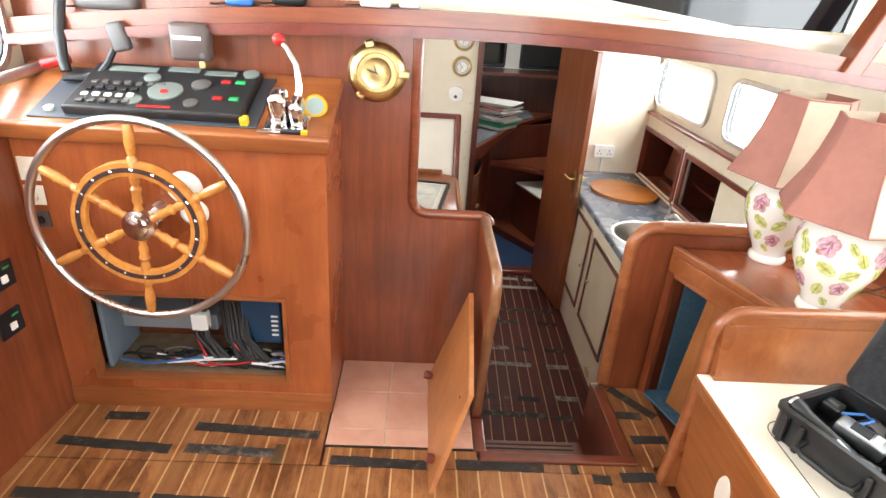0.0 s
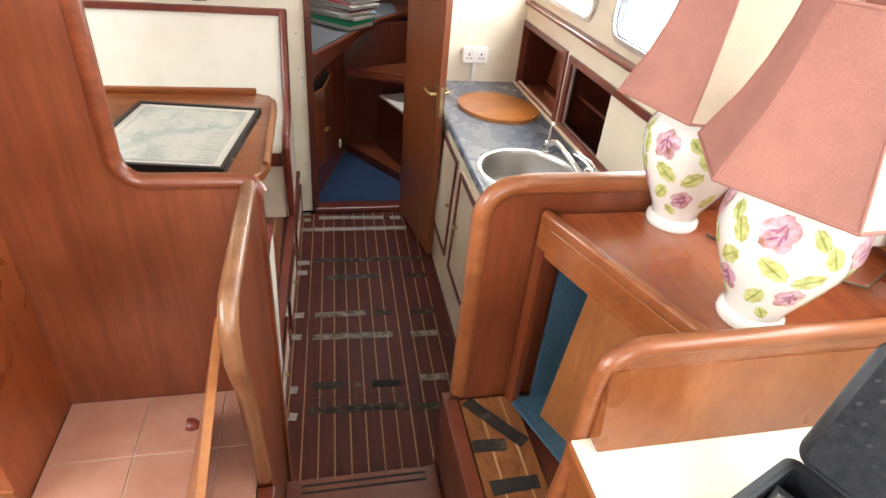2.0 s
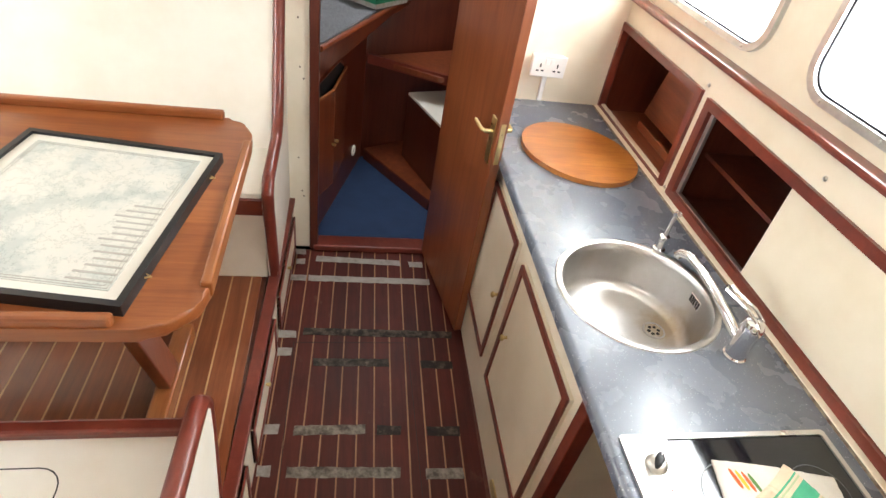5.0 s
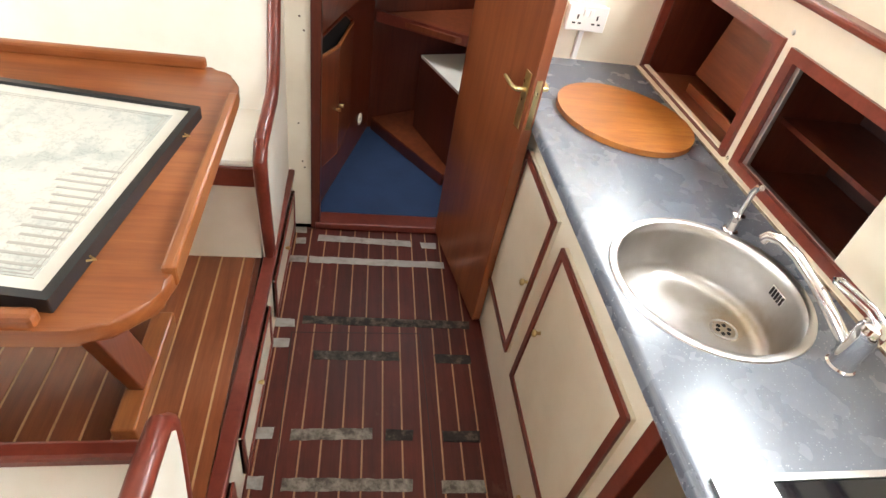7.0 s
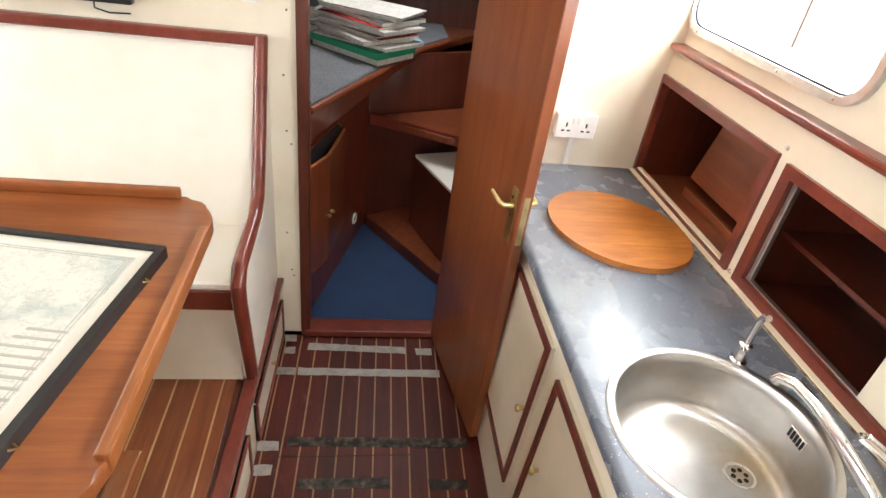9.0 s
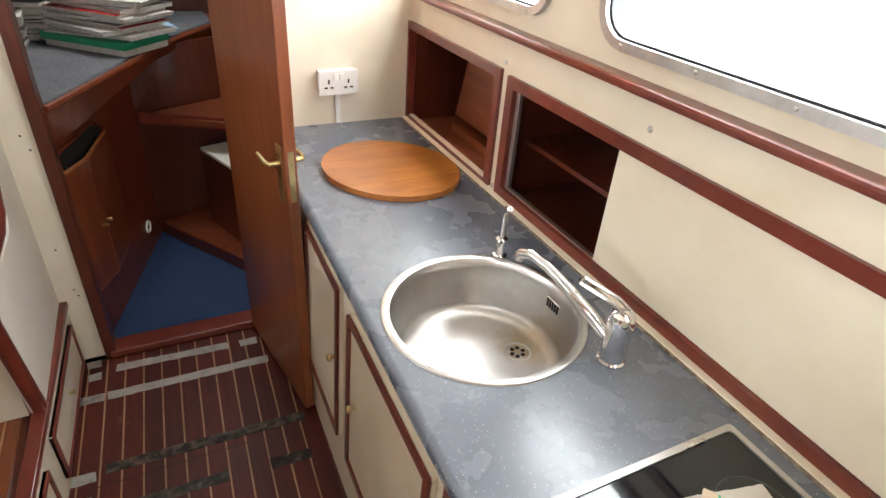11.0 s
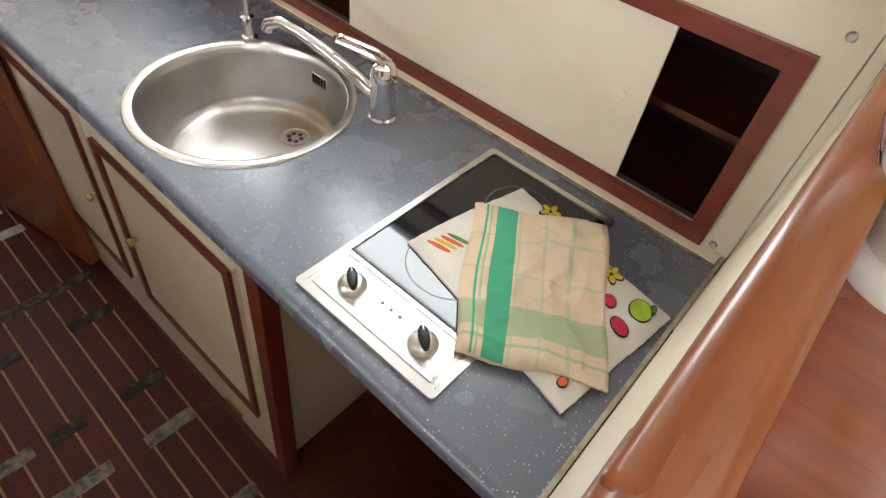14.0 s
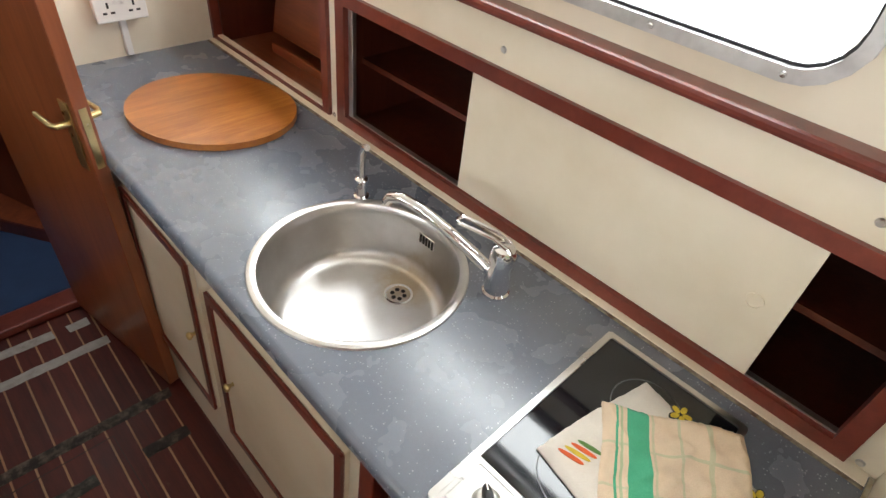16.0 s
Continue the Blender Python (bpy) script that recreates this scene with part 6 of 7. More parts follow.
tc = thing("torch", km @ Vector((-0.12, -0.07, 0.06)), "black torch with a metal end in the case", "torch")
part("tube", turned(lathe([(0.0, -0.09), (0.016, -0.09), (0.017, 0.05), (0.022, 0.06), (0.022, 0.085), (0.0, 0.085)], 18), km @ Matrix.Translation((-0.07, -0.075, 0.075)) @ Matrix.Rotation(radians(-80), 4, "Y")), BLACK, tc, smooth=True)
part("lens_end", turned(lathe([(0.0, 0.0855), (0.021, 0.0855), (0.021, 0.092), (0.016, 0.094), (0.0, 0.094)], 18), km @ Matrix.Translation((-0.07, -0.075, 0.075)) @ Matrix.Rotation(radians(-80), 4, "Y")), ALU, tc, smooth=True)
part("strap", turned(tube([(-0.09, 0.02, 0.085), (-0.06, 0.06, 0.095), (-0.03, 0.05, 0.1), (-0.04, 0.0, 0.095)], 0.004, sides=6), km), WIRE["blue"], None, "blue wrist strap lying in the case", True, "strap")
for i in range(5):
    a0 = i * 1.1
    part("charging_cable", turned(tube([(-0.05 + 0.03 * i + 0.03 * math.cos(a0 + t), 0.02 + 0.035 * math.sin(a0 + t), 0.045 + 0.02 * math.sin(2 * t + a0)) for t in (0, 0.7, 1.4, 2.1, 2.8, 3.5, 4.2)], 0.003, sides=6), km), BLACK, None, "coiled black charging cable in the case", True, "cable", group="charging cables")

# windscreen above the beam
structure("wall_windscreen", box(-1.55, 2.32, 2.052, 1.66, 2.36, 2.60), CREAM, "cream wheelhouse front below and around the windscreen")
camber = [(-1.62 + 3.24 * i / 24, 2.03 - 0.09 * ((-1.62 + 3.24 * i / 24 - 0.05) / 1.45) ** 2) for i in range(25)]
structure("trim_windscreen_fascia", prism(camber + [(1.62, 2.0515), (-1.62, 2.0515)], "y", 2.2525, 2.264), CREAM, "cream fascia between the beam and the dash shelf")
structure("shelf_windscreen", box(-1.62, 2.2525, 2.0525, 1.66, 2.3185, 2.0585), CREAM, "cream dash shelf above the beam")
for cx_, cz_, w_, tl in ((0.85, 2.262, 1.02, 7.0), (-0.15, 2.36, 0.92, 0.0), (-1.05, 2.34, 0.75, -5.0)):
    w = thing("window", (cx_, 2.32, cz_), "dark covered windscreen pane in an aluminium frame", "window", kind="structure")
    wmx = Matrix.Translation((cx_, 2.32, cz_)) @ Matrix.Rotation(radians(tl), 4, "Y")
    part("window_frame", turned(ring(rrect(-w_ / 2, -0.22, w_ / 2, 0.22, 0.07), rrect(-w_ / 2 + 0.025, -0.195, w_ / 2 - 0.025, 0.195, 0.055), "y", -0.022, -0.001), wmx), ALU, w, smooth=True)
    part("pane", turned(prism(rrect(-w_ / 2 + 0.02, -0.20, w_ / 2 - 0.02, 0.20, 0.055), "y", -0.012, -0.001), wmx), CERAMIC, w)
structure("trim_windscreen_post", prism([(1.23, 1.93), (1.30, 1.93), (1.46, 2.35), (1.39, 2.35)], "y", 2.12, 2.2, 0.006), MAHOG, "mahogany windscreen post")


# ---- small things: saloon bulkhead ----
for x, z, r in ((0.087, 1.614, 0.058), (0.089, 1.788, 0.058)):
    g = thing("ship_gauge", (x, 4.37, z), "round brass ship's gauge with a white dial on the bulkhead", "gauge", "brass gauges")
    gm = Matrix.Translation((x, 4.37, z)) @ FACE_Y
    part("case", lathe([(r + 0.012, 0.0), (r + 0.012, 0.008), (r, 0.028), (r - 0.008, 0.03), (r - 0.01, 0.02)], 32, gm), BRASS, g, smooth=True)
    dl = part("dial", lathe([(r - 0.009, 0.02), (0.0, 0.021)], 32, gm), SOCKET, g, "white dial")
    part("dial_ring", turned(ring([((r - 0.018) * math.cos(t), (r - 0.018) * math.sin(t)) for t in (2 * math.pi * i / 32 for i in range(32))], [((r - 0.021) * math.cos(t), (r - 0.021) * math.sin(t)) for t in (2 * math.pi * i / 32 for i in range(32))], "z", 0.0205, 0.0215), gm), GREY, dl)
    for a, w_ in ((40, 0.032), (150, 0.026)):
        part("hand", turned(box(-0.0015, -0.004, 0.0215, 0.0015, w_, 0.0225), gm @ Matrix.Rotation(radians(a), 4, "Z")), BLACK, dl)
al = thing("alarm_sensor", (0.06, 4.37, 1.43), "white round gas alarm on the cream bulkhead", "alarm")
part("body", turned(prism(rrect(-0.05, -0.05, 0.05, 0.05, 0.035), "z", 0.0, 0.02, 0.006), Matrix.Translation((0.055, 4.369, 1.425)) @ FACE_Y), SOCKET, al, smooth=True)
part("grille", lathe([(0.012, 0.0), (0.0, 0.001)], 16, Matrix.Translation((0.055, 4.3485, 1.405)) @ FACE_Y), GREY, al)
mo = thing("wall_monitor", (-0.5, 4.37, 1.31), "black flat monitor on the saloon bulkhead", "monitor")
part("frame", box(-0.80, 4.325, 1.335, -0.285, 4.36, 1.66, 0.006), BLACK, mo)
part("screen", box(-0.785, 4.3235, 1.352, -0.30, 4.3265, 1.645), CERAMIC, mo)
part("cable", tube([(-0.40, 4.35, 1.336), (-0.40, 4.345, 1.315), (-0.36, 4.345, 1.304), (-0.30, 4.35, 1.306)], 0.003, sides=6), BLACK, mo, smooth=True)
HOLE = paint("old_screw_hole", (0.10, 0.06, 0.04), 0.7)
for x, z in ((0.165, 1.36), (0.155, 0.95), (0.17, 0.90), (0.145, 0.52), (0.16, 0.34), (0.168, 0.31), (0.15, 1.15)):
    part("screw_hole", lathe([(0.004, 0.0), (0.0, 0.0012)], 8, Matrix.Translation((x, 4.3695, z)) @ FACE_Y), HOLE, None, "small old screw hole in the cream pillar", False, "screw hole", group="screw holes")

# ---- papers on the berth ----
PAPER = paint("magazine_edge", (0.62, 0.60, 0.57), 0.6, 0.25, 60.0)
GREENF = paint("green_folder", (0.02, 0.30, 0.15), 0.4)
random.seed(7)
zt = 1.024
stackm = Matrix.Translation((0.43, 5.25, 0)) @ Matrix.Rotation(radians(-43), 4, "Z")
for i in range(13):
    h = 0.028 if i == 0 else random.uniform(0.008, 0.022)
    mm = stackm @ Matrix.Translation((random.uniform(-0.025, 0.025), random.uniform(-0.02, 0.03) + 0.012 * (i > 8), 0)) @ Matrix.Rotation(radians(random.uniform(-14, 14) if i else 0), 4, "Z")
    lbl = ("white-edged magazine lying in a stack on the berth", "green document folder in a stack on the berth")[i == 1]
    w_, d_ = random.uniform(0.19, 0.225), random.uniform(0.13, 0.15)
    mg = thing("folder" if i == 1 else "magazine", mm @ Vector((0, 0, zt)), lbl, "folder" if i == 1 else "magazine", "" if i == 1 else "stacked magazines")
    if i == 1:
        h, w_ = 0.03, 0.22
    part("page_block", turned(box(-w_ + 0.004, -d_ + 0.003, zt + 0.001, w_ - 0.002, d_ - 0.003, zt + h - 0.001), mm), GREENF if i == 1 else PAPER, mg)
    part("cover", turned(box(-w_, -d_, zt + h - 0.0016, w_, d_, zt + h - 0.0002), mm), (GREENF if i == 1 else (PAPER, SOCKET, GREY, RED)[(i * 7) % 4 if i > 3 else 0]), mg)
    zt += h
for j, (ox, oy) in enumerate(((-0.42, 0.36), (-0.30, 0.50))):
    zt = 1.024
    for i in range(10):
        h = random.uniform(0.01, 0.024)
        mm = Matrix.Translation((0.33 + ox, 5.0 + oy, 0)) @ Matrix.Rotation(radians(-5 + random.uniform(-12, 12)), 4, "Z")
        mg = thing("magazine", mm @ Vector((0, 0, zt)), "white-edged magazine lying in a stack on the berth", "magazine", "stacked magazines")
        part("page_block", turned(box(-0.2, -0.14, zt + 0.001, 0.2, 0.14, zt + h - 0.001), mm), PAPER, mg)
        part("cover", turned(box(-0.203, -0.143, zt + h - 0.0016, 0.203, 0.143, zt + h - 0.0002), mm), (SOCKET, GREY, BLACK, PAPER)[(i + j) % 4], mg)
        zt += h
bg = part("plastic_bag", turned(lathe([(0.0, 0.0), (0.045, 0.004), (0.05, 0.03), (0.03, 0.05), (0.015, 0.06), (0.0, 0.062)], 9), Matrix.Translation((0.66, 5.42, 1.023)) @ Matrix.Diagonal((1.3, 0.8, 1, 1))), paint("blue_plastic", (0.30, 0.42, 0.55), 0.25), None, "crumpled pale blue plastic bag on the berth edge", True, "bag")

# ---- tea towels on the hob ----
TW = fabric("towel_cream", (0.66, 0.51, 0.36), (0.79, 0.64, 0.47), 0.9, 700.0, 0.3)
TG = fabric("towel_green", (0.05, 0.36, 0.20), (0.10, 0.46, 0.27), 0.9, 700.0, 0.3)
TP = fabric("towel_pale_green", (0.38, 0.46, 0.28), (0.48, 0.55, 0.35), 0.9, 700.0, 0.3)
TL = fabric("towel_faint_line", (0.50, 0.49, 0.32), (0.62, 0.60, 0.42), 0.9, 700.0, 0.3)
TWH = fabric("towel_white", (0.66, 0.61, 0.54), (0.80, 0.76, 0.69), 0.9, 700.0, 0.3)


def cloth(corners, z0, amp, pick, seed, nu=56, nv=64, thick=0.006):
    """A folded cloth between four corners: rippled upper face, rolled edges, stripes as face materials."""
    rnd = random.Random(seed)
    a, b, c, d = [Vector(p) for p in corners]
    ph = [rnd.uniform(0, 6.28) for _ in range(6)]
    bm = bmesh.new()

    def top(u, v):
        p = (a.lerp(b, u)).lerp(d.lerp(c, u), v)
        wob = 0.004 * math.sin(9 * u + ph[0]) * (1 - 2 * v) ** 2
        p = p + Vector((wob, 0.004 * math.sin(8 * v + ph[1]) * (1 - 2 * u) ** 2))
        e = min(u, 1 - u, v, 1 - v)
        z = z0 + thick * min(1.0, (e / 0.03)) ** 0.5
        z += amp * (noise.noise((u * 3 + seed, v * 3, 0.0)) + 0.5 * noise.noise((u * 8, v * 8 + seed, 0.0))) * min(1.0, e / 0.05 + 0.15)
        crease = 1.0 - abs(noise.noise((u * 4.5 + 2.1 * seed, v * 5.5, 3.0)) * 2.2)
        z += 0.45 * amp * max(0.0, crease) ** 4 * min(1.0, e / 0.05)
        fray = 0.0022 * noise.noise((u * 38, v * 38, 1.0 * seed)) * (e < 0.02)
        return Vector((p.x + fray, p.y + fray, max(z, z0)))

    g = [[bm.verts.new(top(i / nu, j / nv)) for j in range(nv + 1)] for i in range(nu + 1)]
    for i in range(nu):
        for j in range(nv):
            f = bm.faces.new((g[i][j], g[i + 1][j], g[i + 1][j + 1], g[i][j + 1]))
            f.material_index = pick((i + 0.5) / nu, (j + 0.5) / nv)
    rim = [g[i][0] for i in range(nu + 1)] + [g[nu][j] for j in range(1, nv + 1)] + [g[i][nv] for i in range(nu - 1, -1, -1)] + [g[0][j] for j in range(nv - 1, 0, -1)]
    low = [bm.verts.new((v.co.x, v.co.y, z0 - 0.004)) for v in rim]
    for q in range(len(rim)):
        w = (q + 1) % len(rim)
        bm.faces.new((rim[q], rim[w], low[w], low[q]))
    bm.faces.new(low)
    return bm


def towel_stripes(u, v):
    # u runs along the hem with the broad band, v away from it
    if 0.18 < u < 0.335 or 0.085 < u < 0.115:
        return 1
    if 0.70 < v < 0.86 or 0.905 < v < 0.925 or 0.125 < u < 0.14:
        return 2
    for s in (0.365, 0.52, 0.545, 0.72, 0.745, 0.91):
        if abs(u - s) < 0.006:
            return 3
    for s in (0.22, 0.245, 0.47, 0.495, 0.955):
        if abs(v - s) < 0.005:
            return 3
    return 0


tw = thing("tea_towel", (1.17, 2.36, CT), "cream tea towel with green stripes folded on the hob", "towel")
part("cloth", cloth(((1.238, 2.541), (1.372, 2.345), (1.09, 2.182), (0.985, 2.372)), CT + 0.017, 0.011, towel_stripes, 3), (TW, TG, TP, TL), tw, smooth=True)
part("fold_layer", cloth(((1.236, 2.533), (1.36, 2.345), (1.095, 2.19), (0.985, 2.365)), CT + 0.0125, 0.003, lambda u, v: 1 if 0.18 < u < 0.335 else 0, 8, 24, 24, 0.004), (TW, TG), tw, smooth=True)
t2 = thing("printed_tea_towel", (1.17, 2.37, CT), "white tea towel printed with fruit under the striped one", "towel")
part("cloth", cloth(((1.096, 2.565), (1.345, 2.515), (1.275, 2.172), (1.022, 2.208)), CT + 0.008, 0.004, lambda u, v: 0, 5, 32, 32, 0.005), (TWH,), t2, smooth=True)
PRINTS = {"apple": (0.36, 0.52, 0.04), "cherry": (0.55, 0.02, 0.08), "blossom": (0.62, 0.47, 0.04), "orange_stripe": (0.70, 0.12, 0.03)}


def print_patch(kind, x, y, rx, ry, rot, z):
    pts = [(x + rx * math.cos(t) * math.cos(rot) - ry * math.sin(t) * math.sin(rot), y + rx * math.cos(t) * math.sin(rot) + ry * math.sin(t) * math.cos(rot)) for t in (2 * math.pi * i / 16 for i in range(16))]
    part("print_" + kind, prism(pts, "z", z - 0.004, z), PRM[kind], t2)
    if rx > 0.0075:
        rim = [(x + (u - x) * (1 + 0.0016 / ry), y + (w - y) * (1 + 0.0016 / ry)) for u, w in pts]
        part("print_outline", prism(rim, "z", z - 0.004, z - 0.0006), DARK, t2)


PRM = {k_: paint("print_" + k_, c_, 0.8, 0.2, 80.0) for k_, c_ in PRINTS.items()}
PRM["leafy"] = paint("print_leaf", (0.10, 0.22, 0.05), 0.8)
PZ = CT + 0.0165
print_patch("apple", 1.247, 2.213, 0.021, 0.017, 0.4, PZ)
print_patch("leafy", 1.262, 2.199, 0.008, 0.004, 0.2, PZ)
print_patch("cherry", 1.196, 2.222, 0.017, 0.011, 1.0, PZ)
print_patch("cherry", 1.228, 2.257, 0.012, 0.009, 0.6, PZ)
for cx_, cy_ in ((1.278, 2.283), (1.325, 2.435)):
    for q in range(5):
        a = q * 2 * math.pi / 5
        print_patch("blossom", cx_ + 0.011 * math.cos(a), cy_ + 0.011 * math.sin(a), 0.008, 0.005, a, PZ)
for q in range(4):
    print_patch(("orange_stripe", "blossom", "orange_stripe", "leafy")[q], 1.118 + 0.012 * q, 2.515 - 0.004 * q, 0.004, 0.022, 0.2, PZ)
print_patch("orange_stripe", 1.056, 2.232, 0.008, 0.006, 0.0, PZ)

# ---- clutter on the dash shelf ----
random.seed(21)
for nm, lbl, x, w_, d_, h, mat_ in (("sunglasses_case", "blue spectacle case on the dash shelf", -0.78, 0.09, 0.05, 0.03, "blue"), ("binoculars", "black binoculars lying on the dash shelf", -0.62, 0.11, 0.08, 0.05, "black"), ("coil_of_cord", "pale coil of cord on the dash shelf", -0.34, 0.10, 0.07, 0.03, "white"), ("radio_set", "grey radio set on the dash shelf", -1.2, 0.2, 0.09, 0.06, "grey"), ("paper_tissue", "crumpled white tissue on the dash shelf", -0.23, 0.07, 0.05, 0.03, "white")):
    zs = 2.046 - 0.09 * ((x - 0.05) / 1.45) ** 2
    o = thing(nm, (x, 2.2, zs), lbl, nm.replace("_", " "))
    part("body", box(x - w_ / 2, 2.2 - d_ / 2, zs + 0.006, x + w_ / 2, 2.2 + d_ / 2, zs + 0.006 + h, min(h, d_) * 0.35, seg=3), WIRE[mat_], o, smooth=True)
    part("strap", tube([(x - w_ / 2, 2.19, zs + 0.012), (x - w_ / 2 - 0.03, 2.18, zs + 0.009), (x - w_ / 2 - 0.05, 2.19, zs + 0.009)], 0.003, sides=6), BLACK, o, smooth=True)
part("red_flare", tube([(-1.40, 2.10, 1.815), (-1.32, 2.12, 1.835)], 0.016, sides=12), RED, None, "red tube lying beside the window rail", True, "tube")

# ---- floor pieces ----
for fl_ in (GALLEY_FLOOR, WHEELHOUSE_FLOOR, SALOON_FLOOR):
    BASE[fl_] = Vector((0, 0, 0))


def planks(parent, x0, x1, y0, y1, z, first, mat_, strip=HOLLY, pitch=0.0735, shape=lambda bm: bm):
    """Planks along y with pale strips between them; first is the place of one strip."""
    k0 = math.ceil((x0 - first) / pitch)
    lines = [first + pitch * q for q in range(k0, 200) if x0 + 0.008 < first + pitch * q < x1 - 0.008]
    edges = [x0] + lines + [x1]
    for a, b in zip(edges, edges[1:]):
        part("plank", shape(box(a + 0.003, y0, z - 0.012, b - 0.003, y1, z, 0.0008, seg=1)), mat_, parent)
    for a in lines:
        part("inlay_strip", shape(box(a - 0.0029, y0, z - 0.012, a + 0.0029, y1, z - 0.0006)), strip, parent)


planks(GALLEY_FLOOR, 0.078, 0.90, 2.15, 4.335, 0.0, 0.501, PLANK_R, HOLLY_G, 0.0655, aisle)
planks(GALLEY_FLOOR, 0.155, 0.64, 2.08, 2.147, 0.0, 0.501, PLANK_R, HOLLY_G, 0.0655, aisle)
planks(SALOON_FLOOR, -1.80, 0.04, 2.25, 4.36, SF, 0.0, PLANK_S)
planks(WHEELHOUSE_FLOOR, -1.50, -0.462, 1.612, 1.872, WF, -0.66, PLANK_W)
planks(WHEELHOUSE_FLOOR, -0.456, 0.08, 1.612, 1.70, WF, -0.66, PLANK_W)
planks(WHEELHOUSE_FLOOR, -1.50, 0.72, 0.60, 1.606, WF, -0.66, PLANK_W)
planks(WHEELHOUSE_FLOOR, -1.50, 0.72, -1.34, 0.594, WF, -0.66, PLANK_W)
planks(WHEELHOUSE_FLOOR, 0.086, 0.70, 1.608, 1.646, WF, -0.66, PLANK_W)
planks(WHEELHOUSE_FLOOR, 0.642, 0.82, 1.648, 2.084, WF, 0.70, PLANK_W)
GROOVE = paint("groove", (0.03, 0.010, 0.006), 0.7)
part("hatch_joint", ring(rrect(0.163, 2.70, 0.655, 3.71, 0.004, 2), rrect(0.166, 2.703, 0.652, 3.707, 0.004, 2), "z", -0.003, 0.0006), GROOVE, GALLEY_FLOOR)
part("hatch_ring", lathe([(0.016, 0.0), (0.016, 0.0016), (0.011, 0.0016), (0.010, 0.0008), (0.0, 0.0008)], 18, Matrix.Translation((0.385, 2.77, 0.0))), paint("dull_ring", (0.10, 0.07, 0.05), 0.6), GALLEY_FLOOR)
hl = thing("hatch_butt_hinge", (-0.6, 1.63, WF), "brass butt hinge let into the wheelhouse floor", "hinge", "floor hinges")
part("leaf", box(-0.625, 1.61, WF, -0.59, 1.70, WF + 0.002), BRASS, hl)
hl = thing("hatch_butt_hinge", (0.3, 1.47, WF), "brass butt hinge let into the wheelhouse floor", "hinge", "floor hinges")
part("leaf", box(0.33, 1.46, WF, 0.44, 1.50, WF + 0.002), BRASS, hl)

# terracotta tiles in the corner by the console
m, n, l, b = nodes_of("terracotta_tile", 0.38)
v = coords(n, l, (1, 1, 1))
big = noise_tex(n, l, v, 7.0, 5.0)
inf = n.new("ShaderNodeObjectInfo")
col = ramp(n, l, big, [(0.3, (0.56, 0.28, 0.20)), (0.65, (0.68, 0.39, 0.29))])
col = blend(n, l, "MULTIPLY", 1.0, col, ramp(n, l, inf.outputs["Random"], [(0.0, (0.88, 0.86, 0.85)), (1.0, (1.0, 1.0, 1.0))]))
l.new(col, b.inputs["Base Color"])
bump(n, l, b, noise_tex(n, l, v, 90.0, 3.0), 0.1, 0.001)
TILE = m
GROUT = paint("grout", (0.62, 0.50, 0.42), 0.8, 0.2, 30.0)
tf = structure("floor_tiled_corner", box(-0.458, 1.70, WF - 0.012, 0.066, 2.2, WF + 0.003), GROUT, "pale grout bed of the tiled corner")
BASE[tf] = Vector((0, 0, 0))
for x0, x1 in ((-0.456, -0.252), (-0.248, -0.044), (-0.040, 0.064)):
    for y0, y1 in ((1.703, 1.780), (1.784, 1.992), (1.996, 2.198)):
        part("tile", box(x0, y0, WF, x1, y1, WF + 0.0065, 0.0015, seg=1), TILE, tf)
structure("trim_tile_edge", box(-0.46, 1.694, WF - 0.005, 0.066, 1.6995, WF + 0.006), BLACK, "dark edge strip of the tiled corner")

# ---- anti-slip tape on the floors ----
def tape_mat(name, stops, scale):
    m, n, l, b = nodes_of(name, 0.85)
    v = coords(n, l, (1, 1, 1))
    f = noise_tex(n, l, v, scale, 5.0, 0.7)
    i = n.new("ShaderNodeObjectInfo")
    add = n.new("ShaderNodeMath")
    add.operation = "MULTIPLY_ADD"
    l.new(i.outputs["Random"], add.inputs[0])
    add.inputs[1].default_value = 0.22
    l.new(f, add.inputs[2])
    l.new(ramp(n, l, add.outputs[0], stops), b.inputs["Base Color"])
    bump(n, l, b, noise_tex(n, l, v, 500.0, 2.0), 0.6, 0.002)
    return m


TAPE_W = tape_mat("worn_grey_tape", [(0.45, (0.03, 0.026, 0.022)), (0.60, (0.10, 0.085, 0.07)), (0.80, (0.30, 0.27, 0.23))], 22.0)
TAPE_L = tape_mat("bare_grey_tape", [(0.35, (0.20, 0.18, 0.16)), (0.6, (0.36, 0.34, 0.31)), (0.8, (0.44, 0.42, 0.39))], 22.0)
TAPE_D = tape_mat("dark_worn_tape", [(0.45, (0.012, 0.010, 0.009)), (0.66, (0.03, 0.024, 0.02)), (0.85, (0.14, 0.11, 0.085))], 26.0)
TAPE_B = tape_mat("black_tape", [(0.5, (0.012, 0.012, 0.012)), (0.75, (0.03, 0.024, 0.02)), (0.9, (0.09, 0.05, 0.03))], 26.0)
random.seed(33)


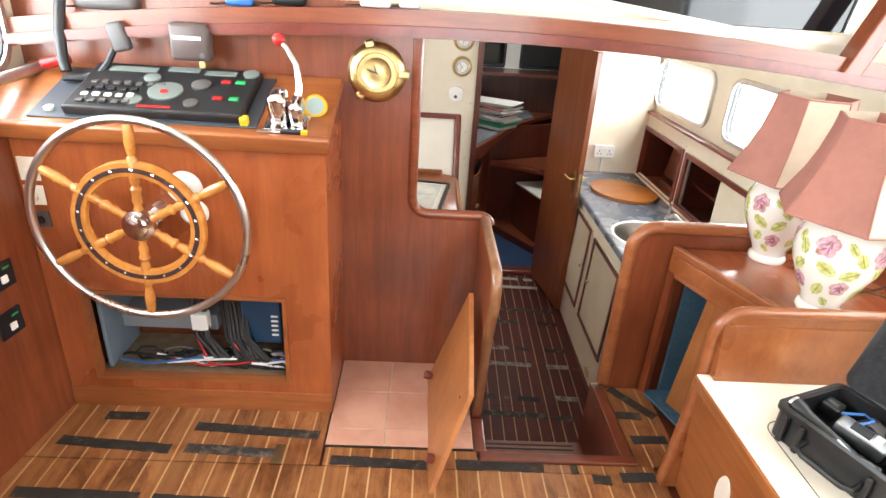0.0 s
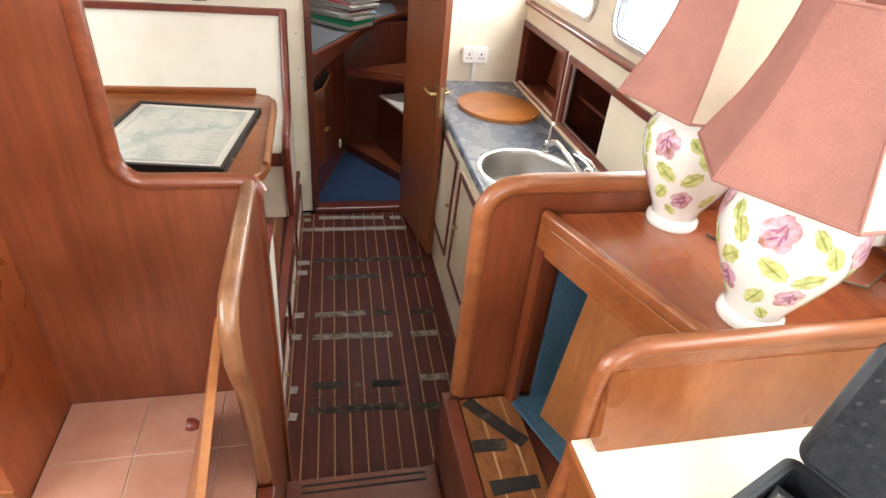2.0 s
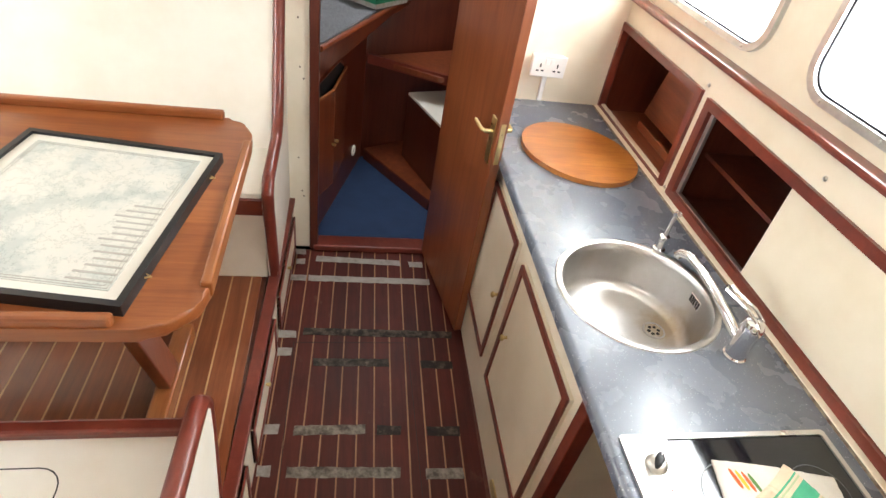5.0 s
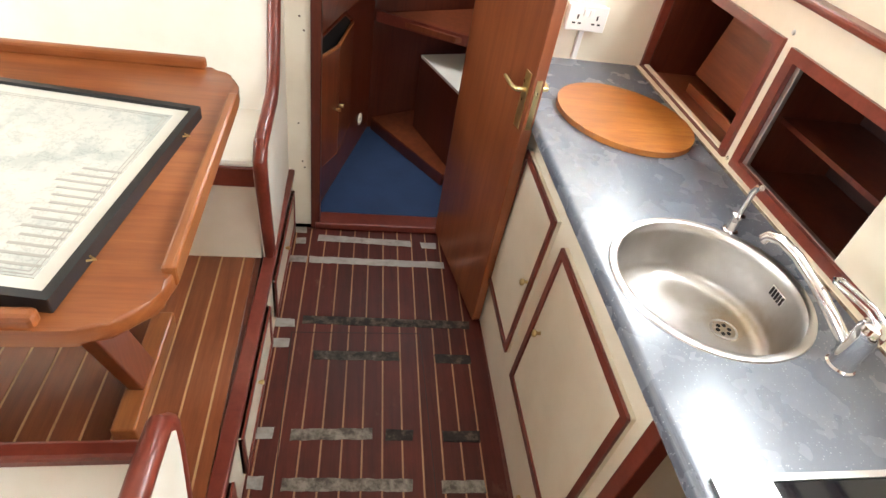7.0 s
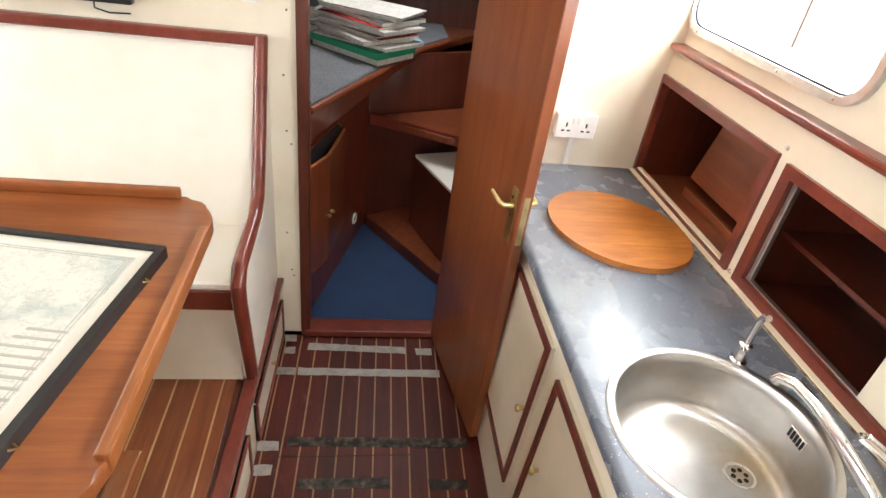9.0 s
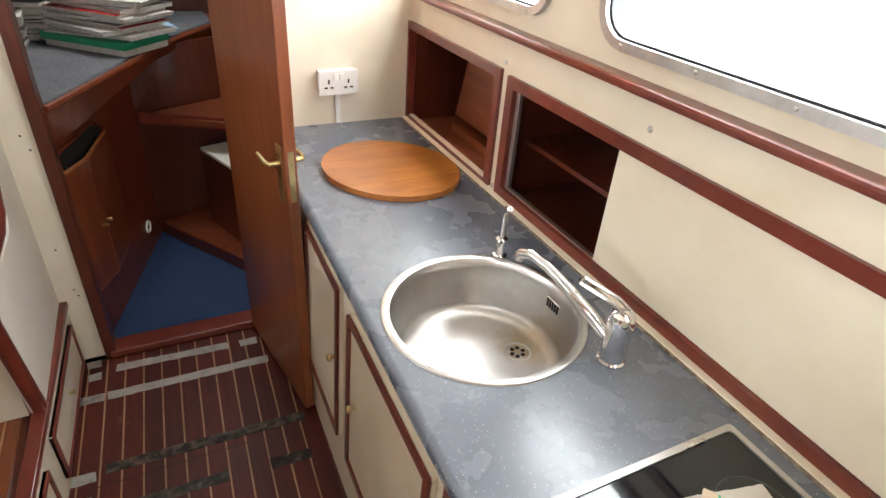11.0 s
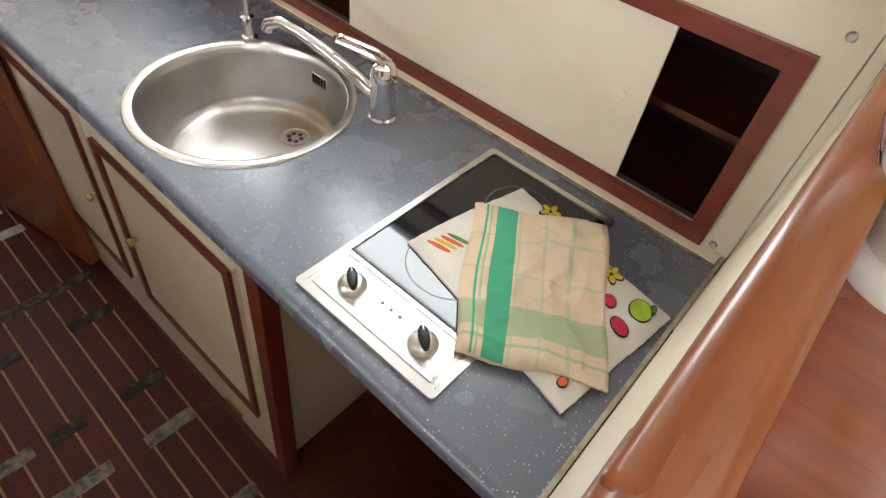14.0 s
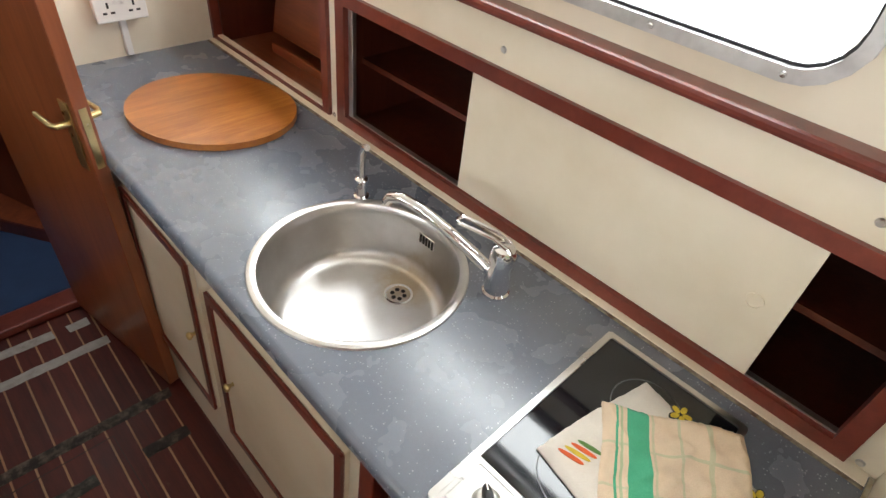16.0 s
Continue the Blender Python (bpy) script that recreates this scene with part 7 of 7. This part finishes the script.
def tape(x0, y0, x1, y1, w, z, mat_, label, group):
    """A strip of tape with torn edges along a line on the floor."""
    d = Vector((x1 - x0, y1 - y0))
    ln = d.length
    d.normalize()
    s = Vector((-d.y, d.x))
    k_ = max(3, int(ln / 0.02))
    up, dn = [], []
    for q in range(k_ + 1):
        p = Vector((x0, y0)) + d * (ln * q / k_)
        up.append(p + s * (w / 2 + random.uniform(-0.0025, 0.0015)) + d * random.uniform(-0.003, 0.003))
        dn.append(p - s * (w / 2 + random.uniform(-0.0025, 0.0015)) + d * random.uniform(-0.003, 0.003))
    bm = prism([(p.x, p.y) for p in dn + up[::-1]], "z", z + 0.0002, z + 0.0014)
    return part("anti_slip_tape", bm, mat_, None, label, False, "tape", group=group)


GT = "worn grey anti-slip tape strip on the galley planks"
for row in ((0.232, 4.272, 0.654, 4.253, 1), (0.701, 4.246, 0.770, 4.245, 1), (0.10, 4.125, 0.19, 4.123, 1), (0.20, 4.123, 0.794, 4.113, 1), (0.128, 4.322, 0.178, 4.323, 1), (0.134, 4.245, 0.178, 4.247, 1),
            (0.09, 3.757, 0.172, 3.755, 1), (0.202, 3.773, 0.86, 3.756, 2), (0.095, 3.656, 0.16, 3.656, 1), (0.251, 3.6, 0.565, 3.595, 0), (0.702, 3.586, 0.838, 3.581, 2), (0.082, 3.283, 0.142, 3.283, 1),
            (0.199, 3.274, 0.459, 3.273, 0), (0.505, 3.268, 0.595, 3.264, 2), (0.694, 3.258, 0.824, 3.254, 2), (0.084, 3.117, 0.133, 3.115, 1), (0.183, 3.108, 0.583, 3.092, 0), (0.675, 3.083, 0.811, 3.079, 0),
            (0.084, 2.772, 0.120, 2.768, 1), (0.18, 2.786, 0.318, 2.778, 2), (0.45, 2.771, 0.577, 2.760, 2), (0.674, 2.780, 0.81, 2.773, 0), (0.084, 2.623, 0.119, 2.618, 1), (0.167, 2.642, 0.60, 2.624, 2), (0.634, 2.61, 0.738, 2.605, 0), (0.115, 2.27, 0.60, 2.25, 0)):
    tape(*row[:4], 0.042, 0.0, (TAPE_W, TAPE_L, TAPE_D)[row[4]], GT, "galley tape strips")
WT = "dark anti-slip tape strip on the wheelhouse planks"
for row in ((-1.263, 1.816, -1.118, 1.818, 0), (-0.928, 1.776, -0.487, 1.748, 0), (-1.36, 1.689, -0.978, 1.661, 0), (-0.93, 1.668, -0.60, 1.656, 0), (-0.43, 1.636, -0.10, 1.622, 0), (0.0, 1.632, 0.306, 1.626, 1), (0.398, 1.624, 0.424, 1.625, 1), (0.469, 1.584, 0.53, 1.580, 1), (0.568, 1.594, 0.692, 1.60, 1),
            (0.667, 1.778, 0.80, 1.782, 1), (0.645, 1.912, 0.745, 1.909, 0), (0.665, 2.075, 0.80, 1.905, 0), (-1.376, 1.467, -0.99, 1.455, 1), (-0.95, 1.452, -0.60, 1.44, 1), (0.464, 1.438, 0.72, 1.43, 1)):
    tape(*row[:4], 0.043, WF, (TAPE_D, TAPE_B)[row[4]], WT, "wheelhouse tape strips")
